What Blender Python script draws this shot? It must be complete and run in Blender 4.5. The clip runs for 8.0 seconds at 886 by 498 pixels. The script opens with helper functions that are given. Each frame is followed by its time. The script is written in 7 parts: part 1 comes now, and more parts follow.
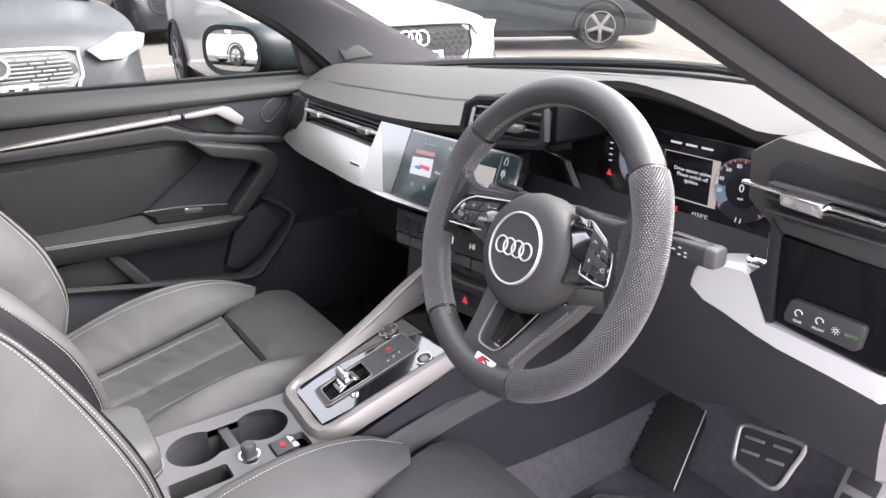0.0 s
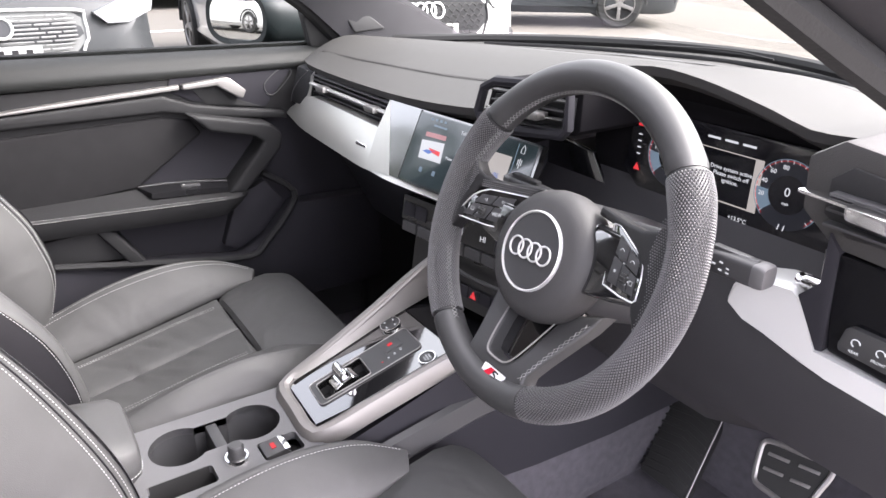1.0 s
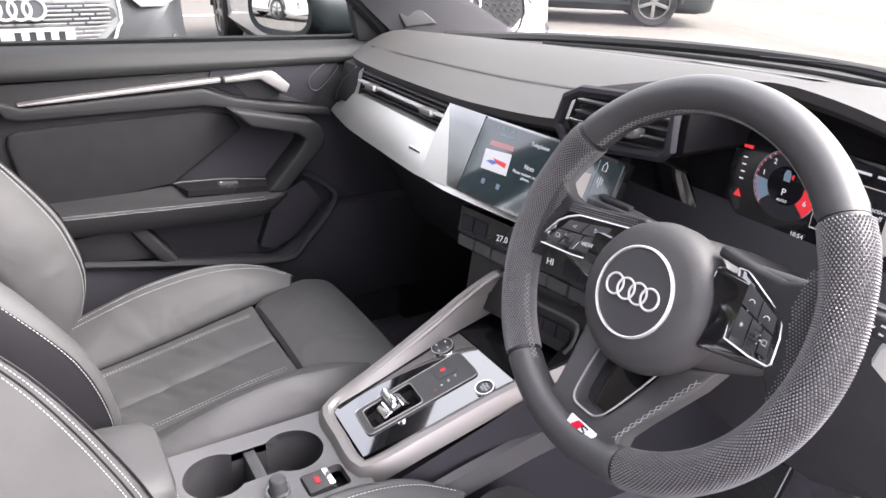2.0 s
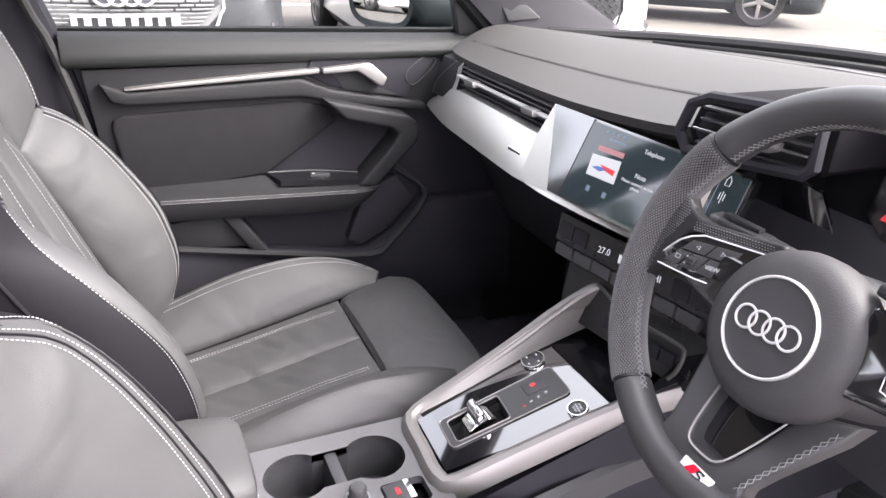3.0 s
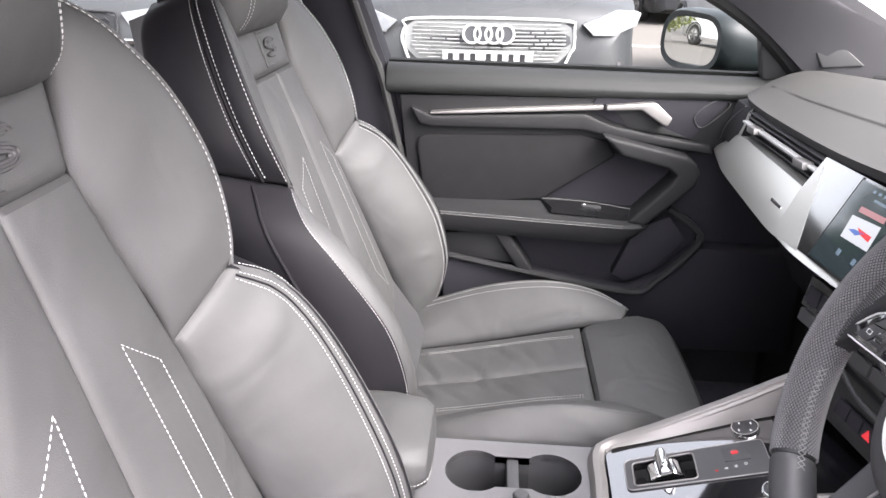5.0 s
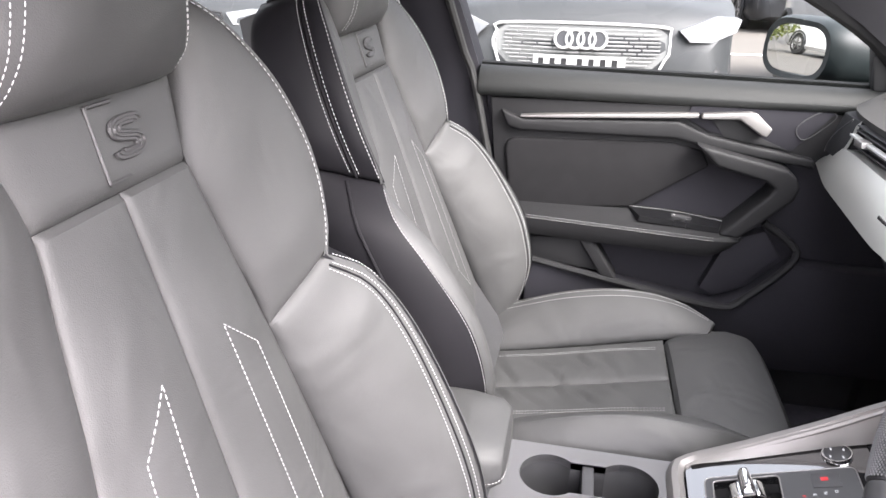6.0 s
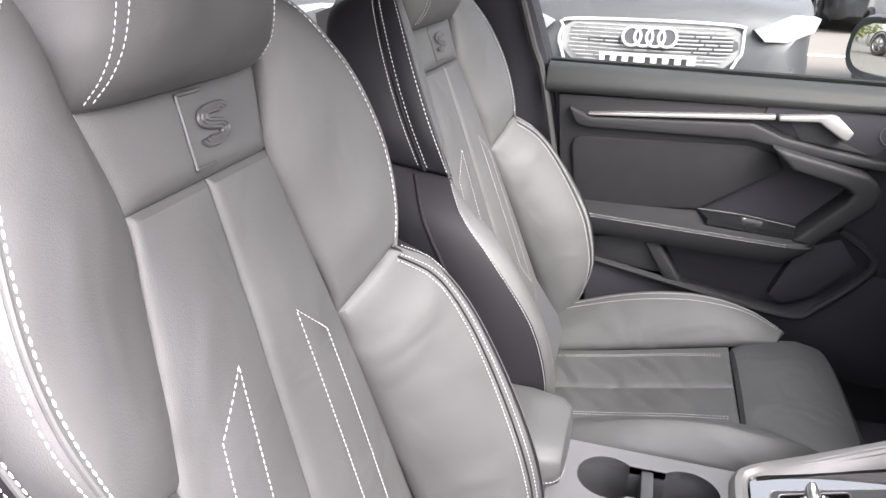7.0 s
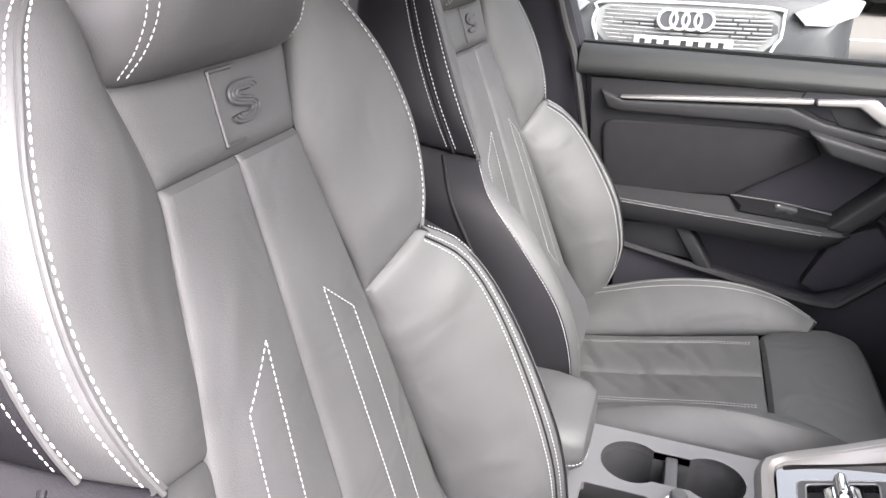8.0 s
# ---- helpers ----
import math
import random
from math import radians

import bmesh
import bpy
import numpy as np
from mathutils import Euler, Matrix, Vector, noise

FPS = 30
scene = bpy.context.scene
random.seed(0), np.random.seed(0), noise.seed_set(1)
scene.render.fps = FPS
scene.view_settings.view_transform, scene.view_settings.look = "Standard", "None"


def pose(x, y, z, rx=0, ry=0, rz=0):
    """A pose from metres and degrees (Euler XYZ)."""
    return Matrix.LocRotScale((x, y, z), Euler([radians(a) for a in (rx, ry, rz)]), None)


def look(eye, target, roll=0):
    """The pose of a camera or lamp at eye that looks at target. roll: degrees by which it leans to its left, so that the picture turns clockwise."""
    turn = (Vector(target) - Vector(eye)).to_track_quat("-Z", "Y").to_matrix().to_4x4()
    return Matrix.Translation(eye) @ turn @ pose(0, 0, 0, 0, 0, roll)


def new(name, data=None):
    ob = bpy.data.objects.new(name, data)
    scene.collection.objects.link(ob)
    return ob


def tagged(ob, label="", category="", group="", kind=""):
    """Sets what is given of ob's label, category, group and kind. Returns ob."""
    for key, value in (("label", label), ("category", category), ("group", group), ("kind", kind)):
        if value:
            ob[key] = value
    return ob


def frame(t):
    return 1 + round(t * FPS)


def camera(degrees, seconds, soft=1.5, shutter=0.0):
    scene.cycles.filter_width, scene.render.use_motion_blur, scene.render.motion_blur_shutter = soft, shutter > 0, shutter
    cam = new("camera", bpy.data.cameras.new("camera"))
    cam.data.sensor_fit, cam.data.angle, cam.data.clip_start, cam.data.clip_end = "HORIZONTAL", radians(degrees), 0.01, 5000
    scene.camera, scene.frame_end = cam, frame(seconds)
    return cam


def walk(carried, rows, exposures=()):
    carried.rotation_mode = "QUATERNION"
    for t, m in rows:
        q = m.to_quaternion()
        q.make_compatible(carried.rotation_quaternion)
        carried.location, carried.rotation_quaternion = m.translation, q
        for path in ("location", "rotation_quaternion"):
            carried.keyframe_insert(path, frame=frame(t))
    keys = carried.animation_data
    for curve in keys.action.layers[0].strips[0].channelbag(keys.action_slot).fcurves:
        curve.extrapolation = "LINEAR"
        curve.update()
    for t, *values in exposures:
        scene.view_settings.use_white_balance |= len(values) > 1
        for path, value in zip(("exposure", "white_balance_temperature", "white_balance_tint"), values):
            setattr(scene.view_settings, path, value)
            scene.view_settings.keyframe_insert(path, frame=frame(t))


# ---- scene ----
cam = camera(64.4, 8.0)
PATH = [
    (0, (0.892, -0.425, 1.211), (-0.638, 0.628, 0.468), -0.9),
    (0.5, (0.85, -0.387, 1.206), (-0.664, 0.654, 0.417), -0.1),
    (1, (0.824, -0.379, 1.205), (-0.695, 0.64, 0.397), 0.8),
    (1.2, (0.809, -0.378, 1.204), (-0.715, 0.632, 0.392), 1.0),
    (2.3, (0.683, -0.385, 1.199), (-0.864, 0.568, 0.363), 3.1),
    (2.5, (0.673, -0.387, 1.195), (-0.89, 0.538, 0.356), 3.2),
    (3, (0.656, -0.382, 1.196), (-0.976, 0.398, 0.344), 3.0),
    (3.5, (0.662, -0.346, 1.199), (-1.062, 0.21, 0.352), 2.7),
    (4, (0.694, -0.284, 1.207), (-1.1, 0.005, 0.371), 2.2),
    (4.5, (0.717, -0.253, 1.21), (-1.108, -0.194, 0.396), 1.7),
    (4.7, (0.727, -0.243, 1.206), (-1.106, -0.264, 0.406), 1.3),
    (5.8, (0.752, -0.245, 1.203), (-1.064, -0.565, 0.428), 0.7),
    (6, (0.751, -0.251, 1.204), (-1.058, -0.6, 0.426), 1.0),
    (6.5, (0.754, -0.258, 1.202), (-1.036, -0.692, 0.421), 1.2),
    (7, (0.756, -0.263, 1.203), (-1.011, -0.763, 0.412), 1.2),
    (7.5, (0.758, -0.262, 1.203), (-0.987, -0.806, 0.39), 1.3),
    (8, (0.758, -0.26, 1.2), (-0.968, -0.832, 0.367), 1.1),
]
walk(cam, [(t, look(eye, target, roll)) for t, eye, target, roll in PATH], [(0, 4.18, 6450, 20), (2.5, 4.22, 6450, 22), (4.5, 4.28, 6450, 21), (8, 4.26, 6450, 18)])

# ---- daylight: bright overcast sky, soft sun ----
world = bpy.data.worlds.new("overcast_sky")
scene.world = world
world.use_nodes = True
wn = world.node_tree
sky = wn.nodes.new("ShaderNodeTexSky")
sky.sky_type = "NISHITA"
sky.sun_disc = False
sky.sun_elevation = radians(46)
sky.sun_rotation = radians(32)
sky.air_density, sky.dust_density, sky.ozone_density = 1.0, 6.0, 1.0
hsv = wn.nodes.new("ShaderNodeHueSaturation")
hsv.inputs["Saturation"].default_value = 0.22
wn.links.new(sky.outputs[0], hsv.inputs["Color"])
wn.links.new(hsv.outputs[0], wn.nodes["Background"].inputs[0])
wn.nodes["Background"].inputs[1].default_value = 0.15

sun_data = bpy.data.lights.new("sun", "SUN")
sun_data.energy, sun_data.angle, sun_data.color = 0.06, radians(80), (1.0, 0.97, 0.92)
sun = new("sun", sun_data)
sun.matrix_world = look((4.7, 7.5, 9.2), (0, 0, 0))

# ---- materials ----
def mat(name, color, rough=0.5, metal=0.0, grain=0.0, grain_scale=400.0, blotch=0.0, blotch_scale=8.0,
        cells=False, rough_var=0.0, coat=0.0, emit=None, emit_strength=0.0, spec=0.5, bump_dist=0.001, tint=None, ior=1.5, folds=0.0):
    """A principled surface with large blotches, fine grain relief and uneven gloss."""
    m = bpy.data.materials.new(name)
    m.use_nodes = True
    nt = m.node_tree
    b = nt.nodes["Principled BSDF"]
    b.inputs["Base Color"].default_value = (*color, 1)
    b.inputs["Roughness"].default_value = rough
    b.inputs["Metallic"].default_value = metal
    b.inputs["Specular IOR Level"].default_value = spec
    b.inputs["Coat Weight"].default_value = coat
    b.inputs["IOR"].default_value = ior
    b.inputs["Coat Roughness"].default_value = 0.06
    tc = nt.nodes.new("ShaderNodeTexCoord")
    if blotch or rough_var:
        n1 = nt.nodes.new("ShaderNodeTexNoise")
        n1.inputs["Scale"].default_value = blotch_scale
        n1.inputs["Detail"].default_value = 6
        nt.links.new(tc.outputs["Object"], n1.inputs["Vector"])
        if blotch:
            mix = nt.nodes.new("ShaderNodeMix")
            mix.data_type = "RGBA"
            mix.inputs[6].default_value = (*[c * (1 - blotch) for c in color], 1)
            top = tint if tint else [min(1, c * (1 + blotch)) for c in color]
            mix.inputs[7].default_value = (*top, 1)
            nt.links.new(n1.outputs["Fac"], mix.inputs[0])
            nt.links.new(mix.outputs[2], b.inputs["Base Color"])
        if rough_var:
            mr = nt.nodes.new("ShaderNodeMapRange")
            mr.inputs["To Min"].default_value = max(0.02, rough - rough_var)
            mr.inputs["To Max"].default_value = min(1, rough + rough_var)
            nt.links.new(n1.outputs["Fac"], mr.inputs["Value"])
            nt.links.new(mr.outputs[0], b.inputs["Roughness"])
    if grain:
        if cells:
            g = nt.nodes.new("ShaderNodeTexVoronoi")
            g.inputs["Scale"].default_value = grain_scale
            out = g.outputs["Distance"]
        else:
            g = nt.nodes.new("ShaderNodeTexNoise")
            g.inputs["Scale"].default_value = grain_scale
            g.inputs["Detail"].default_value = 3
            out = g.outputs["Fac"]
        nt.links.new(tc.outputs["Object"], g.inputs["Vector"])
        bump = nt.nodes.new("ShaderNodeBump")
        bump.inputs["Strength"].default_value = grain
        bump.inputs["Distance"].default_value = bump_dist
        nt.links.new(out, bump.inputs["Height"])
        nt.links.new(bump.outputs[0], b.inputs["Normal"])
        if folds:
            n2 = nt.nodes.new("ShaderNodeTexNoise")
            n2.inputs["Scale"].default_value = 9
            n2.inputs["Detail"].default_value = 2
            n2.inputs["Distortion"].default_value = 0.8
            nt.links.new(tc.outputs["Object"], n2.inputs["Vector"])
            soft_bump = nt.nodes.new("ShaderNodeBump")
            soft_bump.inputs["Strength"].default_value = folds
            soft_bump.inputs["Distance"].default_value = 0.02
            nt.links.new(n2.outputs["Fac"], soft_bump.inputs["Height"])
            nt.links.new(soft_bump.outputs[0], bump.inputs["Normal"])
    if emit:
        b.inputs["Emission Color"].default_value = (*emit, 1)
        b.inputs["Emission Strength"].default_value = emit_strength
    return m


def glass(name, tint=(0.95, 0.97, 0.96), rough=0.0, through_share=0.9):
    """Thin pane: mostly clear, with a mirror-like film that grows at grazing angles."""
    m = bpy.data.materials.new(name)
    m.use_nodes = True
    nt = m.node_tree
    nt.nodes.remove(nt.nodes["Principled BSDF"])
    out = nt.nodes["Material Output"]
    tr = nt.nodes.new("ShaderNodeBsdfTransparent")
    tr.inputs[0].default_value = (*tint, 1)
    gl = nt.nodes.new("ShaderNodeBsdfGlossy")
    gl.inputs["Roughness"].default_value = rough
    lw = nt.nodes.new("ShaderNodeLayerWeight")
    pw = nt.nodes.new("ShaderNodeMath")
    pw.operation = "POWER"
    pw.inputs[1].default_value = 5.0
    nt.links.new(lw.outputs["Facing"], pw.inputs[0])
    fr = nt.nodes.new("ShaderNodeMath")
    fr.operation = "MULTIPLY_ADD"
    fr.inputs[1].default_value, fr.inputs[2].default_value = 0.85, 0.05
    nt.links.new(pw.outputs[0], fr.inputs[0])
    mx = nt.nodes.new("ShaderNodeMixShader")
    nt.links.new(fr.outputs[0], mx.inputs[0])
    nt.links.new(tr.outputs[0], mx.inputs[1])
    nt.links.new(gl.outputs[0], mx.inputs[2])
    nt.links.new(mx.outputs[0], out.inputs[0])
    return m


LEATHER = mat("black_leather", (0.0388, 0.0388, 0.0390), 0.60, spec=0.48, grain=0.2, grain_scale=1000, cells=True, folds=0.32, blotch=0.25,
              blotch_scale=14, rough_var=0.07, bump_dist=0.0006)
# leatherette tone, with the shade of the seat sides put into the colour
LEATHER_SIDE = mat("shaded_leatherette", (0.0080, 0.0075, 0.0090), 0.6, spec=0.13, grain=0.2, grain_scale=1000, cells=True, blotch=0.2,
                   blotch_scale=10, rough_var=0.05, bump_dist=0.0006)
# same leather twice: dots paler, base darker, as light catching the relief
DOTS = mat("lit_leather_dots", (0.095, 0.093, 0.097), 0.40, blotch=0.15, blotch_scale=40)
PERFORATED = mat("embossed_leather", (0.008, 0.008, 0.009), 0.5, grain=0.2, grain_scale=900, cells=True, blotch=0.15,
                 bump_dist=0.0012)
SMOOTH_LEATHER = mat("smooth_wheel_leather", (0.040, 0.040, 0.041), 0.46, grain=0.15, grain_scale=1400, cells=True,
                     blotch=0.2, rough_var=0.05, bump_dist=0.0003)
WHEEL_THREAD = mat("dark_grey_thread", (0.20, 0.20, 0.20), 0.8, grain=0.4, grain_scale=1800, blotch=0.1)
AIRBAG = mat("matt_airbag_skin", (0.046, 0.045, 0.046), 0.58, spec=0.35, grain=0.35, grain_scale=1100, cells=True, blotch=0.12, rough_var=0.05, bump_dist=0.0005)
THREAD = mat("grey_thread", (0.36, 0.36, 0.36), 0.8, grain=0.4, grain_scale=1800, blotch=0.1)
SOFT = mat("soft_touch_plastic", (0.044, 0.043, 0.0425), 0.66, spec=0.22, grain=0.3, grain_scale=1100, cells=True, blotch=0.15,
           blotch_scale=6, rough_var=0.06, bump_dist=0.0005)
HARD = mat("hard_black_plastic", (0.038, 0.038, 0.040), 0.5, grain=0.25, grain_scale=1300, blotch=0.15, rough_var=0.06,
           bump_dist=0.0004)
# SOFT in a darker colour, which holds the dimmer light on the door
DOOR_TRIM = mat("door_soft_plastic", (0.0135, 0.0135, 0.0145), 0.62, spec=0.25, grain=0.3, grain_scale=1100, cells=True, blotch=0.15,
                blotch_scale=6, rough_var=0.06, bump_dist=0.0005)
FABRIC = mat("woven_grey_fabric", (0.0145, 0.0142, 0.0152), 0.9, spec=0.12, grain=0.6, grain_scale=1600, blotch=0.2, blotch_scale=30,
             bump_dist=0.0005)
SATIN = mat("satin_silver_trim", (0.28, 0.27, 0.265), 0.48, 0.8, grain=0.05, grain_scale=900, blotch=0.06, rough_var=0.06)
BRUSHED = mat("brushed_silver_inlay", (0.50, 0.497, 0.465), 0.36, 0.7, grain=0.06, grain_scale=700, blotch=0.05,
              rough_var=0.05)
CHROME = mat("chrome", (0.85, 0.85, 0.85), 0.14, 1.0, rough_var=0.05)
POLISHED = mat("polished_silver_badge", (0.72, 0.72, 0.72), 0.32, 0.55, rough_var=0.05)
TAG_DOT = mat("white_switch_mark", (0.7, 0.7, 0.7), 0.5)
PIANO = mat("piano_black", (0.006, 0.006, 0.007), 0.05, coat=1.0, rough_var=0.02, ior=2.0)
CARPET = mat("black_carpet", (0.074, 0.070, 0.082), 0.95, grain=0.9, grain_scale=700, blotch=0.4, blotch_scale=60,
             bump_dist=0.002)
RUBBER = mat("black_rubber", (0.014, 0.014, 0.014), 0.65, grain=0.3, grain_scale=500, blotch=0.2)
HEADLINER = mat("grey_headliner", (0.30, 0.29, 0.28), 0.9, grain=0.4, grain_scale=900, blotch=0.08)
PILLAR = mat("grey_pillar_cloth", (0.040, 0.039, 0.044), 0.85, grain=0.2, grain_scale=900, blotch=0.12)
# pane colours added to dim the outside view and the daylight coming in
GLASS = glass("dimming_glass", (0.50, 0.52, 0.49))
SIDE_GLASS = glass("dimming_side_glass", (0.42, 0.44, 0.43))
# HARD made darker and bluer; the footwell's shade is in the colour
DARK_PLASTIC = mat("footwell_plastic", (0.021, 0.0203, 0.025), 0.72, spec=0.2, grain=0.25, grain_scale=1300, blotch=0.15, rough_var=0.06, bump_dist=0.0004)
BLACK = mat("matt_black", (0.008, 0.008, 0.009), 0.7, grain=0.2, grain_scale=500)
HOOD_LINING = mat("grained_hood_lining", (0.0065, 0.006, 0.0072), 0.8, spec=0.08, grain=0.4, grain_scale=1300, cells=True, blotch=0.2, bump_dist=0.0005)
SATIN_DARK = mat("dark_grey_keys", (0.045, 0.045, 0.046), 0.4, 0.2, grain=0.05, grain_scale=900, rough_var=0.05)
SATIN_PLASTIC = mat("grey_console_plastic", (0.085, 0.084, 0.087), 0.45, grain=0.2, grain_scale=1300, blotch=0.1, rough_var=0.05, bump_dist=0.0003)
RED = mat("red_enamel", (0.5, 0.01, 0.03), 0.3, coat=0.4, rough_var=0.05)
GLOW = 0.05
SCREEN_DARK = mat("dark_display", (0.006, 0.006, 0.008), 0.12, coat=0.3)
SILL_PAD = mat("grained_sill_pad", (0.0155, 0.0165, 0.0165), 0.6, spec=0.3, grain=0.3, grain_scale=1100, cells=True, blotch=0.15, blotch_scale=6, rough_var=0.06, bump_dist=0.0005)
# darker leather colour carries the shade along the emblem's pressed lines
EMBLEM_SHADE = mat("emblem_shade_leather", (0.032, 0.031, 0.032), 0.55, grain=0.2, grain_scale=800, cells=True, blotch=0.2)
KNEE = mat("knee_panel_plastic", (0.028, 0.027, 0.030), 0.55, spec=0.35, grain=0.3, grain_scale=1100, cells=True, blotch=0.2, rough_var=0.06, bump_dist=0.0005)
SWITCH_BLACK = mat("deep_black_panel", (0.005, 0.005, 0.006), 0.14, spec=0.2, rough_var=0.04)
CLIMATE_BLACK = mat("satin_black_panel", (0.008, 0.008, 0.009), 0.28, grain=0.05, grain_scale=900, rough_var=0.05)
SILVER_PAINT = mat("satin_silver_paint", (0.56, 0.56, 0.55), 0.36, 0.25, grain=0.05, grain_scale=900, blotch=0.05, rough_var=0.05)
RAIL = mat("satin_console_rail", (0.225, 0.213, 0.205), 0.5, 0.6, grain=0.05, grain_scale=900, blotch=0.06, rough_var=0.06)
GEAR_GLOSS = mat("deep_gloss_black", (0.006, 0.006, 0.007), 0.04, coat=1.0, rough_var=0.02, ior=2.7)
MIRROR = mat("mirror_glass", (0.62, 0.64, 0.64), 0.01, 1.0)

# ---- building helpers ----
def V(*a):
    return Vector(a)


def spline(pts, n, closed=False):
    """n + 1 points (n when closed) evenly along a smooth curve through pts."""
    p = [Vector(q) for q in pts]
    if len(p) == 2:
        return [p[0].lerp(p[1], i / n) for i in range(n + 1)]
    dense = []
    m = len(p)
    spans = m if closed else m - 1
    for i in range(spans):
        if closed:
            a, b, c, d = p[(i - 1) % m], p[i], p[(i + 1) % m], p[(i + 2) % m]
        else:
            b, c = p[i], p[i + 1]
            a = p[i - 1] if i else b * 2 - c
            d = p[i + 2] if i + 2 < m else c * 2 - b
        for k in range(12):
            t = k / 12
            dense.append(0.5 * (2 * b + (c - a) * t + (2 * a - 5 * b + 4 * c - d) * t * t + (3 * b - a - 3 * c + d) * t ** 3))
    dense.append(p[0] if closed else p[-1])
    run = [0.0]
    for a, b in zip(dense, dense[1:]):
        run.append(run[-1] + (b - a).length)
    out, j = [], 0
    for i in range(n if closed else n + 1):
        s = run[-1] * i / n
        while j < len(run) - 2 and run[j + 1] < s:
            j += 1
        w = run[j + 1] - run[j]
        out.append(dense[j].lerp(dense[j + 1], (s - run[j]) / w if w > 1e-9 else 0))
    return out


def grid_bm(rows, wrap=False, cap=False):
    """Faces over rows of points; wrap closes each row; cap closes the first and last row."""
    bm = bmesh.new()
    vs = [[bm.verts.new(p) for p in row] for row in rows]
    n = len(rows[0])
    for a, b in zip(vs, vs[1:]):
        for i in range(n if wrap else n - 1):
            j = (i + 1) % n
            bm.faces.new((a[i], a[j], b[j], b[i]))
    if cap:
        bm.faces.new(list(reversed(vs[0])))
        bm.faces.new(vs[-1])
    bmesh.ops.recalc_face_normals(bm, faces=bm.faces)
    return bm


def thing(name, at=(0, 0, 0), label="", category="", group="", kind="", turn=0):
    ob = new(name)
    ob.empty_display_size = 0.1
    ob.matrix_world = pose(*at, 0, 0, turn)
    return tagged(ob, label, category, group, kind)


def part(name, bm, material, parent=None, label="", world=True, sharp=35, smooth=True):
    """Links a bmesh as one mesh object under a thing or part. world: the bmesh is in world coordinates."""
    me = bpy.data.meshes.new(name)
    if parent is not None and world:
        full = parent.matrix_basis.copy()
        up = parent.parent
        while up is not None:
            full = up.matrix_basis @ full
            up = up.parent
        bm.transform(full.inverted())
    bm.to_mesh(me)
    bm.free()
    me.materials.append(material)
    if smooth:
        me.polygons.foreach_set("use_smooth", [True] * len(me.polygons))
        me.set_sharp_from_angle(angle=radians(sharp))
    ob = new(name, me)
    ob.parent = parent
    if label:
        tagged(ob, label)
    return ob


def structure(name, bm, material, label="", category=""):
    return tagged(part(name, bm, material), label, category, kind="structure")


def join(*bms):
    out = bmesh.new()
    for b in bms:
        me = bpy.data.meshes.new("tmp")
        b.to_mesh(me)
        b.free()
        out.from_mesh(me)
        bpy.data.meshes.remove(me)
    return out


def box(lo, hi, bevel=0.0, seg=2):
    bm = bmesh.new()
    bmesh.ops.create_cube(bm, size=1)
    for v in bm.verts:
        v.co = Vector([lo[i] + (v.co[i] + 0.5) * (hi[i] - lo[i]) for i in range(3)])
    if bevel:
        bmesh.ops.bevel(bm, geom=list(bm.edges), offset=bevel, segments=seg, profile=0.6, affect="EDGES")
    return bm


def prism(poly, to3, lo, hi, bevel=0.0, seg=2):
    """A 2D outline extruded from lo to hi; to3(a, b, h) gives the place."""
    bm = bmesh.new()
    bottom = [bm.verts.new(to3(a, b, lo)) for a, b in poly]
    top = [bm.verts.new(to3(a, b, hi)) for a, b in poly]
    bm.faces.new(bottom)
    bm.faces.new(top)
    n = len(poly)
    for i in range(n):
        bm.faces.new((bottom[i], bottom[(i + 1) % n], top[(i + 1) % n], top[i]))
    bmesh.ops.recalc_face_normals(bm, faces=bm.faces)
    if bevel:
        bmesh.ops.bevel(bm, geom=list(bm.edges), offset=bevel, segments=seg, profile=0.6, affect="EDGES", clamp_overlap=True)
    return bm


def on_x(a, b, h):
    return Vector((h, a, b))


def on_y(a, b, h):
    return Vector((a, h, b))


def on_z(a, b, h):
    return Vector((a, b, h))


def tube(path, r, sides=8, closed=False, squash=1.0, side=None):
    """A round bar along a path. side: a fixed direction across it, for flat bars with squash."""
    p = [Vector(q) for q in path]
    n = len(p)
    rows = []
    last = None
    for i in range(n):
        if closed:
            t = (p[(i + 1) % n] - p[i - 1]).normalized()
        else:
            t = (p[min(i + 1, n - 1)] - p[max(i - 1, 0)]).normalized()
        ref = Vector(side) if side else (last if last else (Vector((0, 0, 1)) if abs(t.z) < 0.9 else Vector((1, 0, 0))))
        u = (ref - t * ref.dot(t)).normalized()
        last = u
        w = t.cross(u)
        rr = r(i / max(1, n - 1)) if callable(r) else r
        rows.append([p[i] + (u * math.cos(k * 2 * math.pi / sides) + w * squash * math.sin(k * 2 * math.pi / sides)) * rr
                     for k in range(sides)])
    if closed:
        rows.append(rows[0])
        bm = grid_bm(rows, True)
        bmesh.ops.remove_doubles(bm, verts=bm.verts, dist=1e-6)
        return bm
    return grid_bm(rows, True, True)


def lathe(profile, m, steps=24, cap=True):
    """Turns (radius, height) about the z axis of m."""
    rows = [[m @ Vector((r * math.cos(k * 2 * math.pi / steps), r * math.sin(k * 2 * math.pi / steps), h)) for k in range(steps)]
            for r, h in profile]
    return grid_bm(rows, True, cap)


